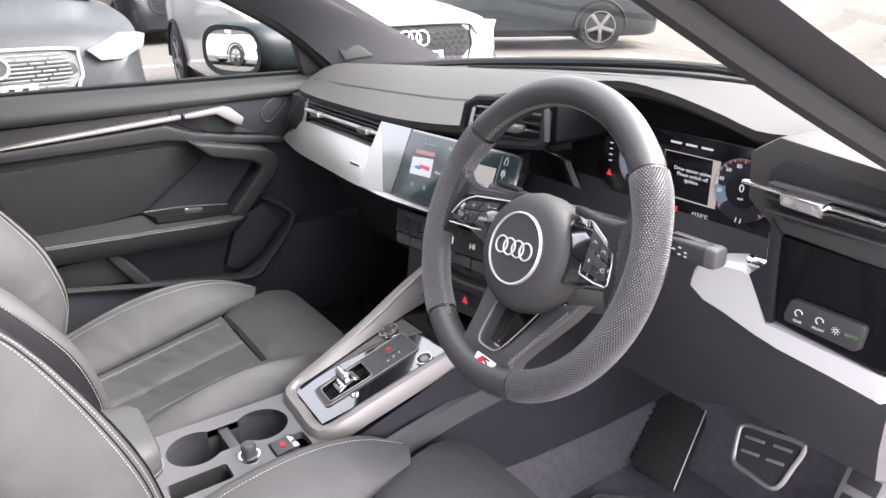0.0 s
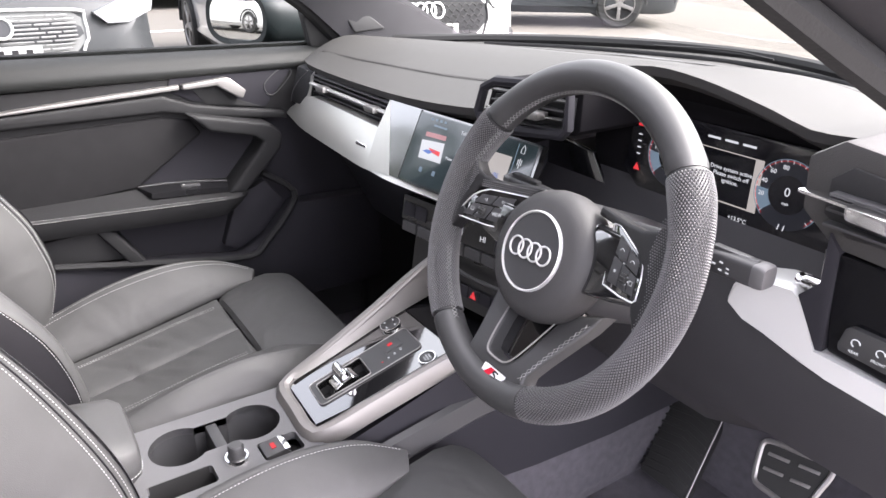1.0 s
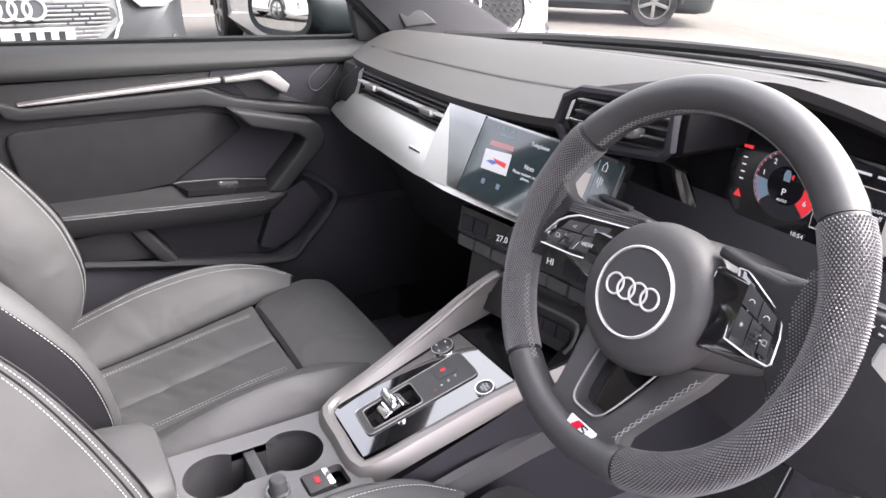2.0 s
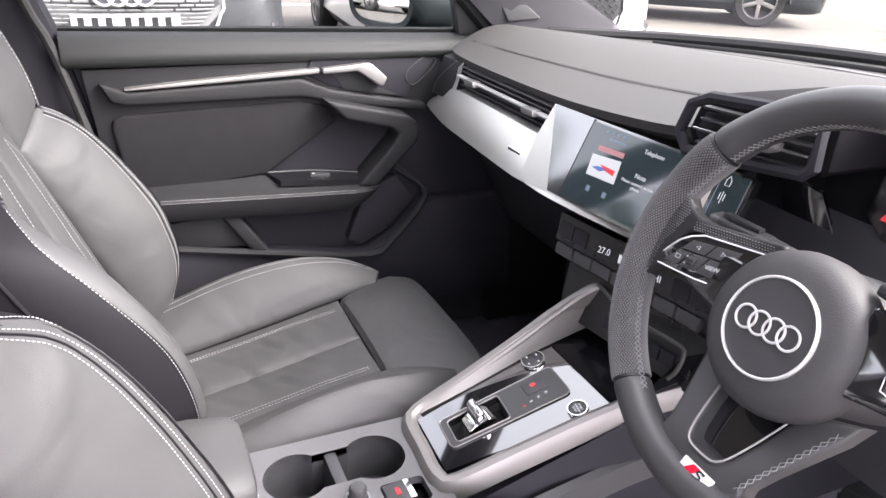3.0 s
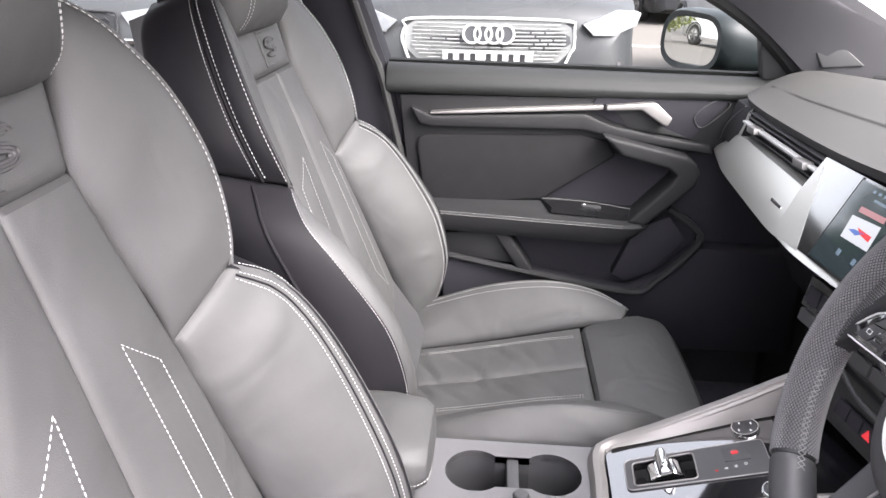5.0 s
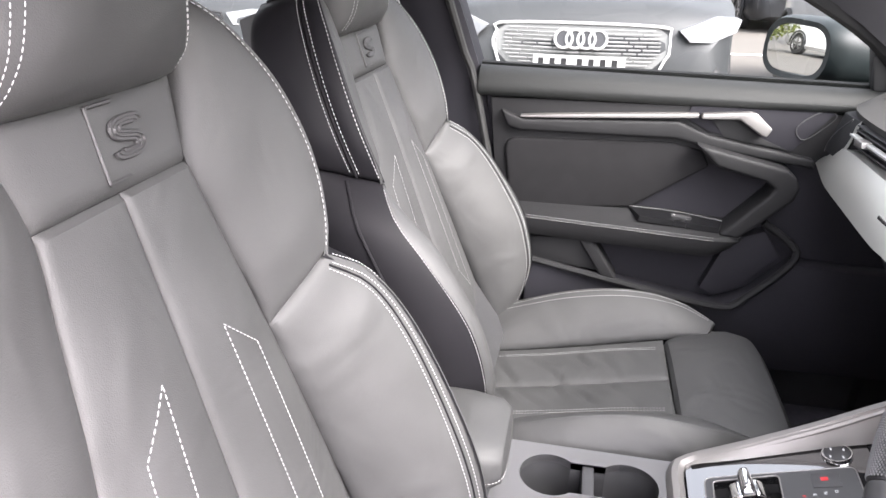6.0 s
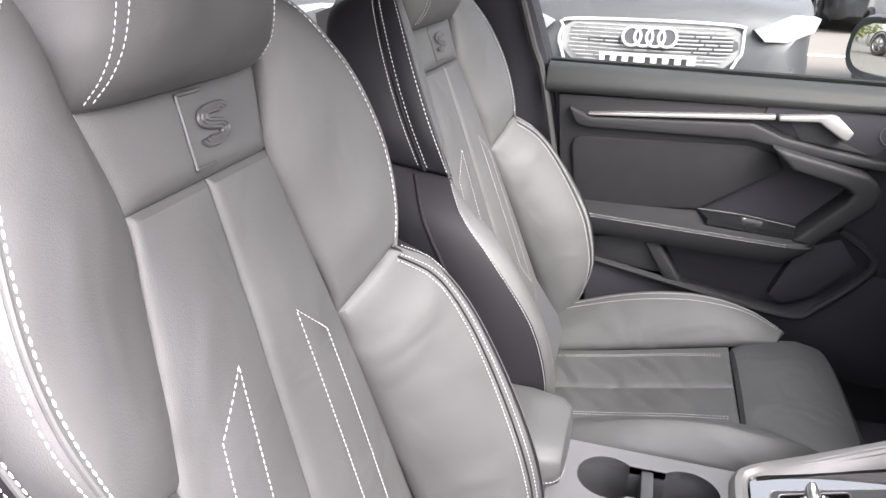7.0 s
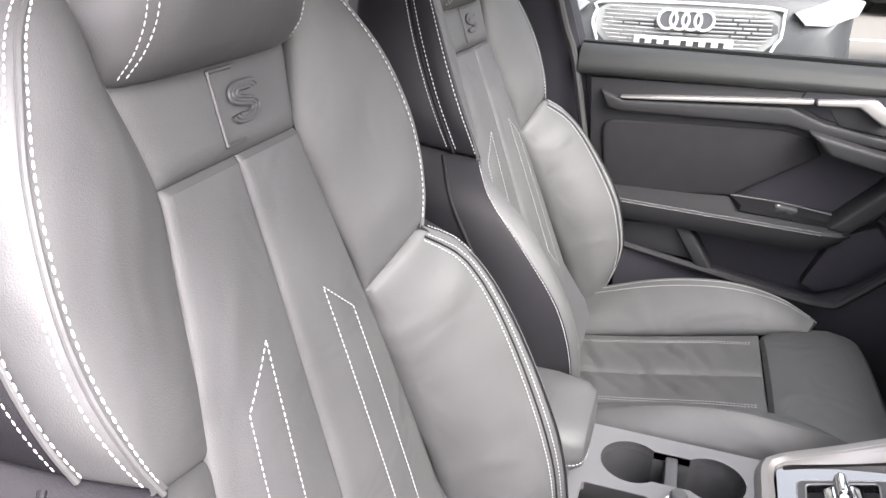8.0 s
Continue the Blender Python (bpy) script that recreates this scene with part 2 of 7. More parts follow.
def cushion_patch(edge_a, edge_b, out, nu=10, nv=24, bulge=0.008, dip=0.008, soft=0.16, skirt=0.012, ends=True, dip_b=None, swell=(0, 0, 0)):
    """A stuffed panel between two seams. Returns its bmesh and a function (s, t, lift) on its surface."""
    a, b = spline(edge_a, nv), spline(edge_b, nv)
    out = Vector(out).normalized()
    rows_n = []
    for j in range(nv + 1):
        along = (a[min(j + 1, nv)] - a[max(j - 1, 0)]) + (b[min(j + 1, nv)] - b[max(j - 1, 0)])
        nrm = (b[j] - a[j]).cross(along).normalized()
        if nrm.dot(out) < 0:
            nrm = -nrm
        rows_n.append(nrm)

    def ease(x):
        x = min(1.0, max(0.0, x))
        return 1 - (1 - x) ** 2.4

    def surf(s, t, lift=0.0):
        f = t * nv
        j = min(int(f), nv - 1)
        w = f - j
        pa, pb = a[j].lerp(a[j + 1], w), b[j].lerp(b[j + 1], w)
        nrm = rows_n[j].lerp(rows_n[j + 1], w).normalized()
        drop = max(dip * (1 - ease(s / soft)), (dip if dip_b is None else dip_b) * (1 - ease((1 - s) / soft)))
        if ends:
            span = (pb - pa).length / max(1e-6, (a[-1] - a[0]).length)
            drop = max(drop, dip * (1 - min(ease(t / (soft * span)), ease((1 - t) / (soft * span)))))
        return pa.lerp(pb, s) + Vector(swell) * (math.sin(math.pi * min(1, max(0, s)) ** 2.2) * min(1, 4 * t, 4 * (1 - t))) + nrm * (bulge * 4 * s * (1 - s) * (min(1, 6 * t, 6 * (1 - t)) if ends else 1) - drop + lift)

    us = [0, 0.02, 0.06, 0.11] + [0.11 + 0.78 * (i + 1) / nu for i in range(nu)] + [0.94, 0.98, 1]
    ts = [0, 0.008, 0.025, 0.05] + [0.05 + 0.9 * (i + 1) / nv for i in range(nv)] + [0.975, 0.992, 1] if ends else [i / nv for i in range(nv + 1)]
    rows = [[surf(s, t) for s in us] for t in ts]
    bm = grid_bm(rows)
    mid = sum(rows_n, Vector()) / len(rows_n)
    flip = sum((f.normal for f in bm.faces), Vector()).dot(mid) < 0
    if flip:
        bmesh.ops.reverse_faces(bm, faces=bm.faces)
    if skirt:
        rim = [e for e in bm.edges if e.is_boundary]
        got = bmesh.ops.extrude_edge_only(bm, edges=rim)
        for v in [g for g in got["geom"] if isinstance(g, bmesh.types.BMVert)]:
            v.co -= mid.normalized() * skirt
        bmesh.ops.recalc_face_normals(bm, faces=bm.faces)
    return bm, surf


def stitches(path, length=0.0034, gap=0.0015, r=0.00048):
    """A run of thread stitches along a path, as one mesh."""
    p = [Vector(q) for q in path]
    total = sum((b - a).length for a, b in zip(p, p[1:]))
    count = max(2, int(total / (length + gap)))
    pts = spline(p, count * 3) if len(p) > 2 else spline(p, count * 3)
    bm = bmesh.new()
    for k in range(count):
        a, b = pts[3 * k], pts[min(3 * k + 2, len(pts) - 1)]
        t = (b - a)
        if t.length < 1e-6:
            continue
        t.normalize()
        u = t.orthogonal().normalized()
        w = t.cross(u)
        mid = (a + b) / 2
        rings = []
        for c, s in ((a, 0.55), (mid, 1.15), (b, 0.55)):
            rings.append([bm.verts.new(c + (u * math.cos(q * math.pi / 2.5) + w * math.sin(q * math.pi / 2.5)) * r * s) for q in range(5)])
        for ra, rb in zip(rings, rings[1:]):
            for q in range(5):
                bm.faces.new((ra[q], ra[(q + 1) % 5], rb[(q + 1) % 5], rb[q]))
        bm.faces.new(list(reversed(rings[0])))
        bm.faces.new(rings[-1])
    bmesh.ops.recalc_face_normals(bm, faces=bm.faces)
    return bm


def lettering(body, size, m, material, parent, name="lettering", label="", depth=0.0002, align="CENTER"):
    """Raised lettering in the built-in font, turned into a mesh, at the pose m (x to the right, y up)."""
    cu = bpy.data.curves.new(name, "FONT")
    cu.body, cu.size, cu.extrude, cu.align_x, cu.align_y = body, size, depth, align, "CENTER"
    cu.resolution_u = 3
    tmp = bpy.data.objects.new("tmp", cu)
    scene.collection.objects.link(tmp)
    dg = bpy.context.evaluated_depsgraph_get()
    me = bpy.data.meshes.new_from_object(tmp.evaluated_get(dg))
    bpy.data.objects.remove(tmp)
    bpy.data.curves.remove(cu)
    bm = bmesh.new()
    bm.from_mesh(me)
    bpy.data.meshes.remove(me)
    bm.transform(m)
    return part(name, bm, material, parent, label, smooth=False)


def facing(at, normal, up=(0, 0, 1)):
    """A pose whose z axis is normal and whose y axis is as near to up as can be."""
    z = Vector(normal).normalized()
    y = (Vector(up) - z * Vector(up).dot(z)).normalized()
    x = y.cross(z)
    m = Matrix((x, y, z)).transposed().to_4x4()
    m.translation = Vector(at)
    return m

# ---- ground and cabin shell ----
GROUND = mat("worn_pale_concrete", (0.090, 0.081, 0.070), 0.85, grain=0.5, grain_scale=60, blotch=0.16, blotch_scale=0.7, bump_dist=0.004)
bm = bmesh.new()
bmesh.ops.create_grid(bm, x_segments=40, y_segments=40, size=200)
structure("ground", bm, GROUND, "pale worn concrete car park surface", "ground")

# floor pan with carpet
structure("floor", join(box((-0.74, -1.7, 0.20), (0.74, 0.95, 0.26), 0.01), box((-0.13, -1.6, 0.25), (0.15, 0.85, 0.44), 0.05),
                        box((-0.74, 0.62, 0.25), (0.74, 0.90, 0.50), 0.05)), CARPET, "black carpeted car floor with raised tunnel", "floor")
# sills, bulkhead and body sides below the windows
structure("sill", join(box((0.66, -0.75, 0.20), (0.82, 0.62, 0.34), 0.03), box((-0.86, -0.75, 0.20), (-0.735, 0.62, 0.405), 0.02)), HARD,
          "black plastic door sill", "sill")
structure("bulkhead", join(box((-0.74, 0.86, 0.2), (0.74, 0.95, 0.92), 0.02), box((0.66, 0.50, 0.3), (0.74, 0.95, 0.90), 0.02),
                           box((-0.745, 0.40, 0.26), (-0.700, 0.95, 0.90), 0.01)), BLACK, "black bulkhead behind dashboard", "bulkhead")


def pillar(pts_front, pts_rear, thick, name, material, label):
    rows = []
    for a, b in zip(spline(pts_front, 12), spline(pts_rear, 12)):
        side = Vector((math.copysign(thick, a.x), 0, 0.01))
        mid = (a + b) / 2 - side * 0.25
        rows.append([a, a.lerp(mid, 0.5) - side * 0.12, mid, b.lerp(mid, 0.5) - side * 0.12, b, b + side, a + side])
    return structure(name, grid_bm(rows, True, True), material, label, "pillar")


pillar([(-0.66, 0.66, 0.99), (-0.655, 0.52, 1.065), (-0.63, 0.30, 1.18), (-0.58, 0.02, 1.30), (-0.54, -0.14, 1.36)],
       [(-0.68, 0.37, 0.975), (-0.685, 0.25, 1.080), (-0.675, 0.12, 1.16), (-0.62, -0.10, 1.28), (-0.58, -0.25, 1.345)],
       0.05, "pillar_front_left", PILLAR, "grey cloth-covered windscreen pillar")
pillar([(0.70, 0.27, 1.03), (0.642, 0.14, 1.105), (0.56, -0.005, 1.185), (0.53, -0.12, 1.26), (0.52, -0.20, 1.345)],
       [(0.76, 0.17, 1.03), (0.705, 0.03, 1.105), (0.64, -0.09, 1.185), (0.60, -0.20, 1.26), (0.58, -0.27, 1.345)],
       0.05, "pillar_front_right", PILLAR, "grey cloth-covered windscreen pillar")
structure("door_seal", join(*[tube(spline([(0.762, 0.165, 1.03), (0.712, 0.02, 1.105), (0.648, -0.10, 1.185), (0.608, -0.21, 1.26), (0.59, -0.28, 1.345)], 16), 0.009, 8)]), RUBBER,
          "black rubber door seal along pillar", "door seal")
structure("window_frame", tube(spline([(-0.715, 0.375, 0.97), (-0.71, 0.26, 1.078), (-0.69, 0.11, 1.165), (-0.635, -0.11, 1.285), (-0.595, -0.26, 1.35)], 20), 0.02, 8), BLACK,
          "black window frame along pillar", "window frame")
structure("cowl", tube(spline([(-0.66, 0.47, 0.985), (-0.5, 0.66, 0.995), (-0.25, 0.83, 1.003), (0, 0.895, 1.005), (0.25, 0.83, 1.003), (0.5, 0.66, 0.995), (0.66, 0.47, 0.985)], 40), 0.012, 8), BLACK,
          "black cowl strip at windscreen base", "cowl")

tagged(part("pillar_speaker", prism([(0.354, 1.037), (0.372, 1.006), (0.445, 1.014), (0.395, 1.053)], lambda a, b, h: V(-0.672 + 0.154 * (a - 0.354) + h, a, b), -0.006, 0.004, 0.004, 3), HARD), "dark triangular speaker cover on pillar", "speaker")
for s, nm in ((-1, "pillar_middle_left"), (1, "pillar_middle_right")):
    pillar([(s * 0.73, -0.34, 0.40), (s * 0.735, -0.44, 0.88), (s * 0.725, -0.47, 1.0), (s * 0.66, -0.54, 1.22), (s * 0.60, -0.60, 1.36)],
           [(s * 0.74, -0.60, 0.40), (s * 0.735, -0.60, 0.88), (s * 0.725, -0.60, 1.0), (s * 0.66, -0.66, 1.22), (s * 0.60, -0.72, 1.36)],
           0.06, nm, DARK_PLASTIC, "dark plastic pillar trim behind front door")
    pillar([(s * 0.70, -1.45, 0.95), (s * 0.66, -1.55, 1.15), (s * 0.58, -1.60, 1.34)],
           [(s * 0.70, -1.85, 0.95), (s * 0.66, -1.85, 1.15), (s * 0.58, -1.85, 1.34)], 0.06,
           "pillar_rear_left" if s < 0 else "pillar_rear_right", HARD, "dark plastic rear roof pillar trim")

structure("door_seal", tube(spline([(-0.703, -0.350, 0.40), (-0.703, -0.418, 0.72), (-0.700, -0.472, 0.965), (-0.697, -0.490, 1.01), (-0.640, -0.552, 1.22), (-0.585, -0.610, 1.35)], 30), 0.008, 8), RUBBER,
          "black rubber seal behind the closed door", "door seal")

# roof and headliner
rows = []
for y, z, w in ((-0.12, 1.375, 0.58), (-0.5, 1.405, 0.62), (-1.0, 1.40, 0.62), (-1.5, 1.37, 0.60), (-1.9, 1.32, 0.58)):
    rows.append([(x * w, y, z - 0.035 * x * x) for x in (-1, -0.75, -0.4, 0, 0.4, 0.75, 1)] +
                [(x * (w + 0.04), y, z + 0.04 - 0.04 * x * x) for x in (1, 0.75, 0.4, 0, -0.4, -0.75, -1)])
tagged(part("ceiling", grid_bm(rows, True, True), HEADLINER), "light grey cloth headliner under the roof", "ceiling", kind="structure")

# painted roof skin over the headliner
PAINT_OWN = mat("black_car_paint", (0.01, 0.01, 0.012), 0.25, coat=1.0, rough_var=0.03)
rows = [[(x * (w + 0.05), y, z + 0.060 - 0.05 * x * x) for x in [i / 8 - 1 for i in range(17)]] for y, z, w in ((-0.14, 1.375, 0.58), (-0.5, 1.405, 0.62), (-1.0, 1.40, 0.62), (-1.5, 1.37, 0.60), (-1.9, 1.32, 0.58))]
structure("roof", grid_bm([list(r) for r in zip(*[spline(c, 24) for c in zip(*rows)])]), PAINT_OWN, "black painted car roof", "roof")

# windscreen and cowl
a = [(-0.68, 0.62, 1.0), (-0.4, 0.84, 1.0), (0, 0.93, 1.0), (0.4, 0.84, 1.0), (0.68, 0.62, 1.0)]
b = [(-0.56, -0.12, 1.37), (-0.3, -0.03, 1.40), (0, 0.0, 1.41), (0.3, -0.03, 1.40), (0.56, -0.12, 1.37)]
ws = grid_bm([[p.lerp(q, k / 10) for p, q in zip(spline(a, 20), spline(b, 20))] for k in range(11)])
structure("windscreen", ws, GLASS, "clear laminated windscreen", "windscreen")
rows = [[(x * w, y - 0.25 * x * x * k, z - 0.03 * x * x) for x in [i / 8 - 1 for i in range(17)]]
        for y, z, w, k in ((0.90, 0.93, 0.74, 1), (1.05, 0.915, 0.76, 0.8), (1.4, 0.85, 0.78, 0.4), (1.75, 0.75, 0.76, 0.25), (1.95, 0.62, 0.7, 0.2))]
structure("bonnet", grid_bm(rows), PAINT_OWN, "black painted bonnet beyond the windscreen", "bonnet")

# left window panes
pane = grid_bm([[(-0.735 + 0.0 * k, y0 + (y1 - y0) * k / 8, z0) for k in range(9)] for y0, y1, z0 in ((-0.50, 0.36, 0.975),)] +
               [[(-0.665, -0.54 + (0.06 + 0.54) * k / 8, 1.22) for k in range(9)], [(-0.60, -0.58 + (-0.20 + 0.58) * k / 8, 1.36) for k in range(9)]])
structure("window_1", pane, SIDE_GLASS, "clear side window of the closed door", "window")
pane = grid_bm([[(x, y0 + (y1 - y0) * k / 8, z) for k in range(9)] for x, y0, y1, z in ((-0.735, -1.45, -0.60, 0.975), (-0.665, -1.5, -0.66, 1.2), (-0.60, -1.55, -0.72, 1.35))])
structure("window_2", pane, SIDE_GLASS, "clear rear side window", "window")

# rear door trim, rear bench, tailgate
rear = thing("rear_door", (-0.74, -1.0, 0.27), "dark plastic rear door trim with bright window line", "car door", kind="structure")
# paler than the right-hand panel: window light put into the colour
part("panel", prism([(-0.60, 0.30), (-1.4, 0.30), (-1.5, 1.012), (-0.60, 1.0)], on_x, -0.80, -0.715, 0.015), SATIN_PLASTIC, rear)
part("window_strip", tube([(-0.722, -0.60, 1.008), (-0.722, -1.0, 1.016), (-0.722, -1.48, 1.020)], 0.009, 8), CHROME, rear, "bright metal window strip")
part("armrest", box((-0.72, -1.35, 0.66), (-0.64, -0.75, 0.71), 0.02, 3), SOFT, rear)
rear = thing("rear_door", (0.74, -1.0, 0.27), "dark plastic rear door trim with bright window line", "car door", kind="structure")
part("panel", prism([(-0.60, 0.30), (-1.4, 0.30), (-1.5, 0.97), (-0.60, 0.965)], on_x, 0.715, 0.80, 0.015), SOFT, rear)
bench = thing("rear_bench", (0, -1.3, 0.27), "black leather rear bench seat", "car seat")
part("cushion", box((-0.66, -1.45, 0.34), (0.66, -0.98, 0.52), 0.05, 3), LEATHER, bench)
bm = box((-0.66, -0.07, 0), (0.66, 0.07, 0.60), 0.05, 3)
bm.transform(pose(0, -1.50, 0.45, 22))
part("backrest", bm, LEATHER, bench)
structure("tailgate", join(box((-0.72, -1.95, 0.25), (0.72, -1.85, 0.95), 0.02), box((-0.62, -1.90, 1.26), (0.62, -1.84, 1.36), 0.02)), HARD,
          "dark tailgate trim behind the bench", "tailgate")

# ---- front seats ----
def mirror_pts(pts, s):
    return [(s * x, y, z) for x, y, z in pts]


def sport_seat(name, cx, ys, back_y, recline, reach, deep, label):
    """A sports seat with one-piece backrest and headrest; local y = 0 is the seam before the thigh support."""
    seat = thing(name, (cx, ys, 0.27), label, "car seat", "front seats")
    lift = Matrix.Translation((cx, ys, 0))
    tilt = lift @ Matrix.Translation((0, back_y, 0.50)) @ Matrix.Rotation(radians(recline), 4, "X")

    def add(nm, bm, material, lab="", m=tilt, parent=seat):
        bm.transform(m)
        return part(nm, bm, material, parent, lab)

    # backrest: x across, y forward, z up along the recline
    seam = [(0.190, 0.0, -0.04), (0.186, 0.0, 0.06), (0.165, 0.0, 0.19), (0.142, 0.0, 0.31), (0.122, 0.0, 0.40),
            (0.100, 0.0, 0.49), (0.084, 0.0, 0.562)]
    crease = [(0, 0.0, -0.04), (0, 0.002, 0.19), (0, 0.002, 0.40), (0, 0.0, 0.562)]
    inner_wing = [(0.122, 0.001, 0.390), (0.112, 0.002, 0.44), (0.098, 0.0, 0.50), (0.086, 0.0, 0.565), (0.101, 0.0, 0.632),
                  (0.101, -0.004, 0.670), (0.099, -0.010, 0.70)]
    ridge_wing = [(0.196, 0.040, 0.428), (0.208, 0.044, 0.46), (0.216, 0.045, 0.505), (0.213, 0.043, 0.55),
                  (0.198, 0.037, 0.60), (0.175, 0.028, 0.640), (0.157, 0.020, 0.664), (0.132, 0.009, 0.684), (0.106, -0.004, 0.70)]
    inner_bol = [(0.190, 0.006, -0.02), (0.181, 0.0, 0.08), (0.160, 0.0, 0.20), (0.138, 0.0, 0.32), (0.123, 0.001, 0.392)]
    ridge_bol = [(0.236, 0.128, 0.02), (0.246, 0.132, 0.12), (0.254, 0.116, 0.22), (0.256, 0.090, 0.32), (0.244, 0.063, 0.385),
                 (0.196, 0.040, 0.428)]
    back_bol = [(0.262, -0.02, 0.02), (0.270, -0.03, 0.12), (0.275, -0.045, 0.22), (0.272, -0.058, 0.33), (0.263, -0.066, 0.42),
                (0.247, -0.072, 0.500)]
    back_wing = [(0.247, -0.072, 0.500), (0.242, -0.076, 0.54), (0.228, -0.080, 0.59), (0.208, -0.082, 0.635), (0.175, -0.084, 0.675),
                 (0.118, -0.086, 0.70)]
    even_wing, even_bol = ridge_wing, ridge_bol
    for s in (1, -1):
        # the inner side of this seat is worn flatter
        k = deep if s == 1 else 1.0
        ridge_wing = [(x, y * k, z) for x, y, z in even_wing]
        back = -0.014 if k < 1 else 0.0
        ridge_bol = [(x, y - (0.016 if k < 1 else 0) if z < 0.4 else y * k, z) for x, y, z in even_bol]
        if deep < 1 and s > 0:
            ridge_bol = [(0.225, 0.020, 0.0), (0.236, 0.070, 0.07), (0.246, 0.094, 0.13)] + ridge_bol[2:]
        if deep < 1 and s < 0:
            # the far bolster tucks in towards the cushion
            ridge_bol = [(0.226, 0.040, 0.0), (0.240, 0.104, 0.09), (0.250, 0.118, 0.16)] + even_bol[2:]
        full, front = (0.020, 0.0) if k == 1.0 else (0.016, 0.022)

        def hollow(pts):
            return mirror_pts([(x, y + back, z) for x, y, z in pts], s)

        bm, f = cushion_patch(mirror_pts(crease, s), hollow(seam), (0, 1, 0), bulge=0.007, dip=0.0045, soft=0.06)
        panel = add("center_panel", bm, LEATHER)
        # stitched blade figure on the panel
        fig = [(0.39, 0.787), (0.68, 0.724), (0.63, 0.282), (0.40, 0.365), (0.39, 0.787)]
        for (s0, t0), (s1, t1) in zip(fig, fig[1:]):
            leg = [f(s0 + (s1 - s0) * n / 6, t0 + (t1 - t0) * n / 6, 0.0004) for n in range(7)]
            add("stitching", stitches(leg, 0.0028, 0.0028, 0.00044 if deep == 1.0 else 0.00030), THREAD, "pale grey stitching", parent=panel)

        bm, f = cushion_patch(hollow(inner_wing), mirror_pts(ridge_wing, s), (0, 1, 0), bulge=0.010, dip=0.006, soft=0.10, dip_b=0.0015, skirt=0.003)
        wing = add("shoulder_wing", bm, LEATHER)
        if k == 1.0:
            add("stitching", stitches([f(0.972, t / 30, 0.0012) for t in range(1, 30)], 0.0044, 0.0016, 0.00070 if s > 0 else 0.00046), THREAD, "pale grey stitching", parent=wing)
        bm, f = cushion_patch(hollow(inner_bol), mirror_pts(ridge_bol, s), (-s * 0.6, 1, 0), bulge=full, swell=(0, front, 0), dip=0.006, soft=0.09, dip_b=0.0015, skirt=0.003)
        bol = add("side_bolster", bm, LEATHER)
        if k == 1.0:
            for across in (0.845, 0.925):
                add("stitching", stitches([f(across, t / 40, 0.0008) for t in range(1, 40)]), THREAD, "pale grey stitching", parent=bol)
            # welt in the dark leather paints the shade of the seam groove
            add("welt", tube([f(0.885, t / 40, 0.0) for t in range(1, 40)], 0.0013, 6), LEATHER_SIDE, parent=bol)

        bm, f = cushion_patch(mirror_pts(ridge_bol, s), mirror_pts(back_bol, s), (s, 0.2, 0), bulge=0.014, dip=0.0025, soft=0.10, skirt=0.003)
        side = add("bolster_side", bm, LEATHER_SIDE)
        add("stitching", stitches([f(0.04, t / 40, 0.0012) for t in range(1, 40)]), THREAD, "pale grey stitching", parent=side)
        add("welt", tube([f(0.42 + 0.1 * math.sin(math.pi * t / 40), t / 40, 0.0006) for t in range(1, 40)], 0.0024, 8), LEATHER_SIDE, parent=side)
        # gusset between the wing's two welted seams, then the side cover
        rear_seam = [tuple(V(*p).lerp(V(*q), 0.30)) for p, q in zip(spline(ridge_wing, 12), spline(back_wing, 12))]
        rear_seam = [(x + 0.004, y + 0.002, z) for x, y, z in rear_seam]
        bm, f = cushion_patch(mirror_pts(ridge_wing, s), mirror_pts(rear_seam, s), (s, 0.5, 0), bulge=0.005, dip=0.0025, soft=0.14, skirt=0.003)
        # passenger gusset and rear welt take the dark leather as painted shade
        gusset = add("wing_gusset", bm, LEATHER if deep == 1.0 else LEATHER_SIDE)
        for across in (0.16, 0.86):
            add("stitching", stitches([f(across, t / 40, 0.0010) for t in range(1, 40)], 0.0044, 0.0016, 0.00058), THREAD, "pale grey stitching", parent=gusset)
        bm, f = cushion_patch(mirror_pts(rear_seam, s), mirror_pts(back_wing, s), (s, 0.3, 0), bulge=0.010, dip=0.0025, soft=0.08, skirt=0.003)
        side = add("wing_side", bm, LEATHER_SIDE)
        add("stitching", stitches([f(0.07, t / 40, 0.0010) for t in range(1, 40)]), THREAD, "pale grey stitching", parent=side)
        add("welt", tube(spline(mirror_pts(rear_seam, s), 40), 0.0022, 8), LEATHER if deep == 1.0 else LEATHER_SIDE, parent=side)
        if k == 1.0:
            add("welt", tube(spline(mirror_pts([(x, y - 0.0006, z) for x, y, z in ridge_wing], s), 40), 0.0019, 8), LEATHER, parent=gusset)
    # emblem panel below the headrest
    bm, f = cushion_patch([(0.084, -0.014 if deep < 1 else 0, 0.562), (0.101, -0.014 if deep < 1 else 0, 0.632)], [(-0.084, 0, 0.562), (-0.101, 0, 0.632)], (0, 1, 0), nu=16, nv=10,
                          bulge=0.004, dip=0.0055, soft=0.06)
    emblem = add("emblem_panel", bm, LEATHER)
    frame_pts = [f(0.56, 0.87, 0.0014), f(0.425, 0.87, 0.0014), f(0.405, 0.14, 0.0014), f(0.535, 0.14, 0.0014)]
    bar = tube([p for a, b in zip(frame_pts, frame_pts[1:]) for p in spline([a, b], 5)], 0.0016, 6)
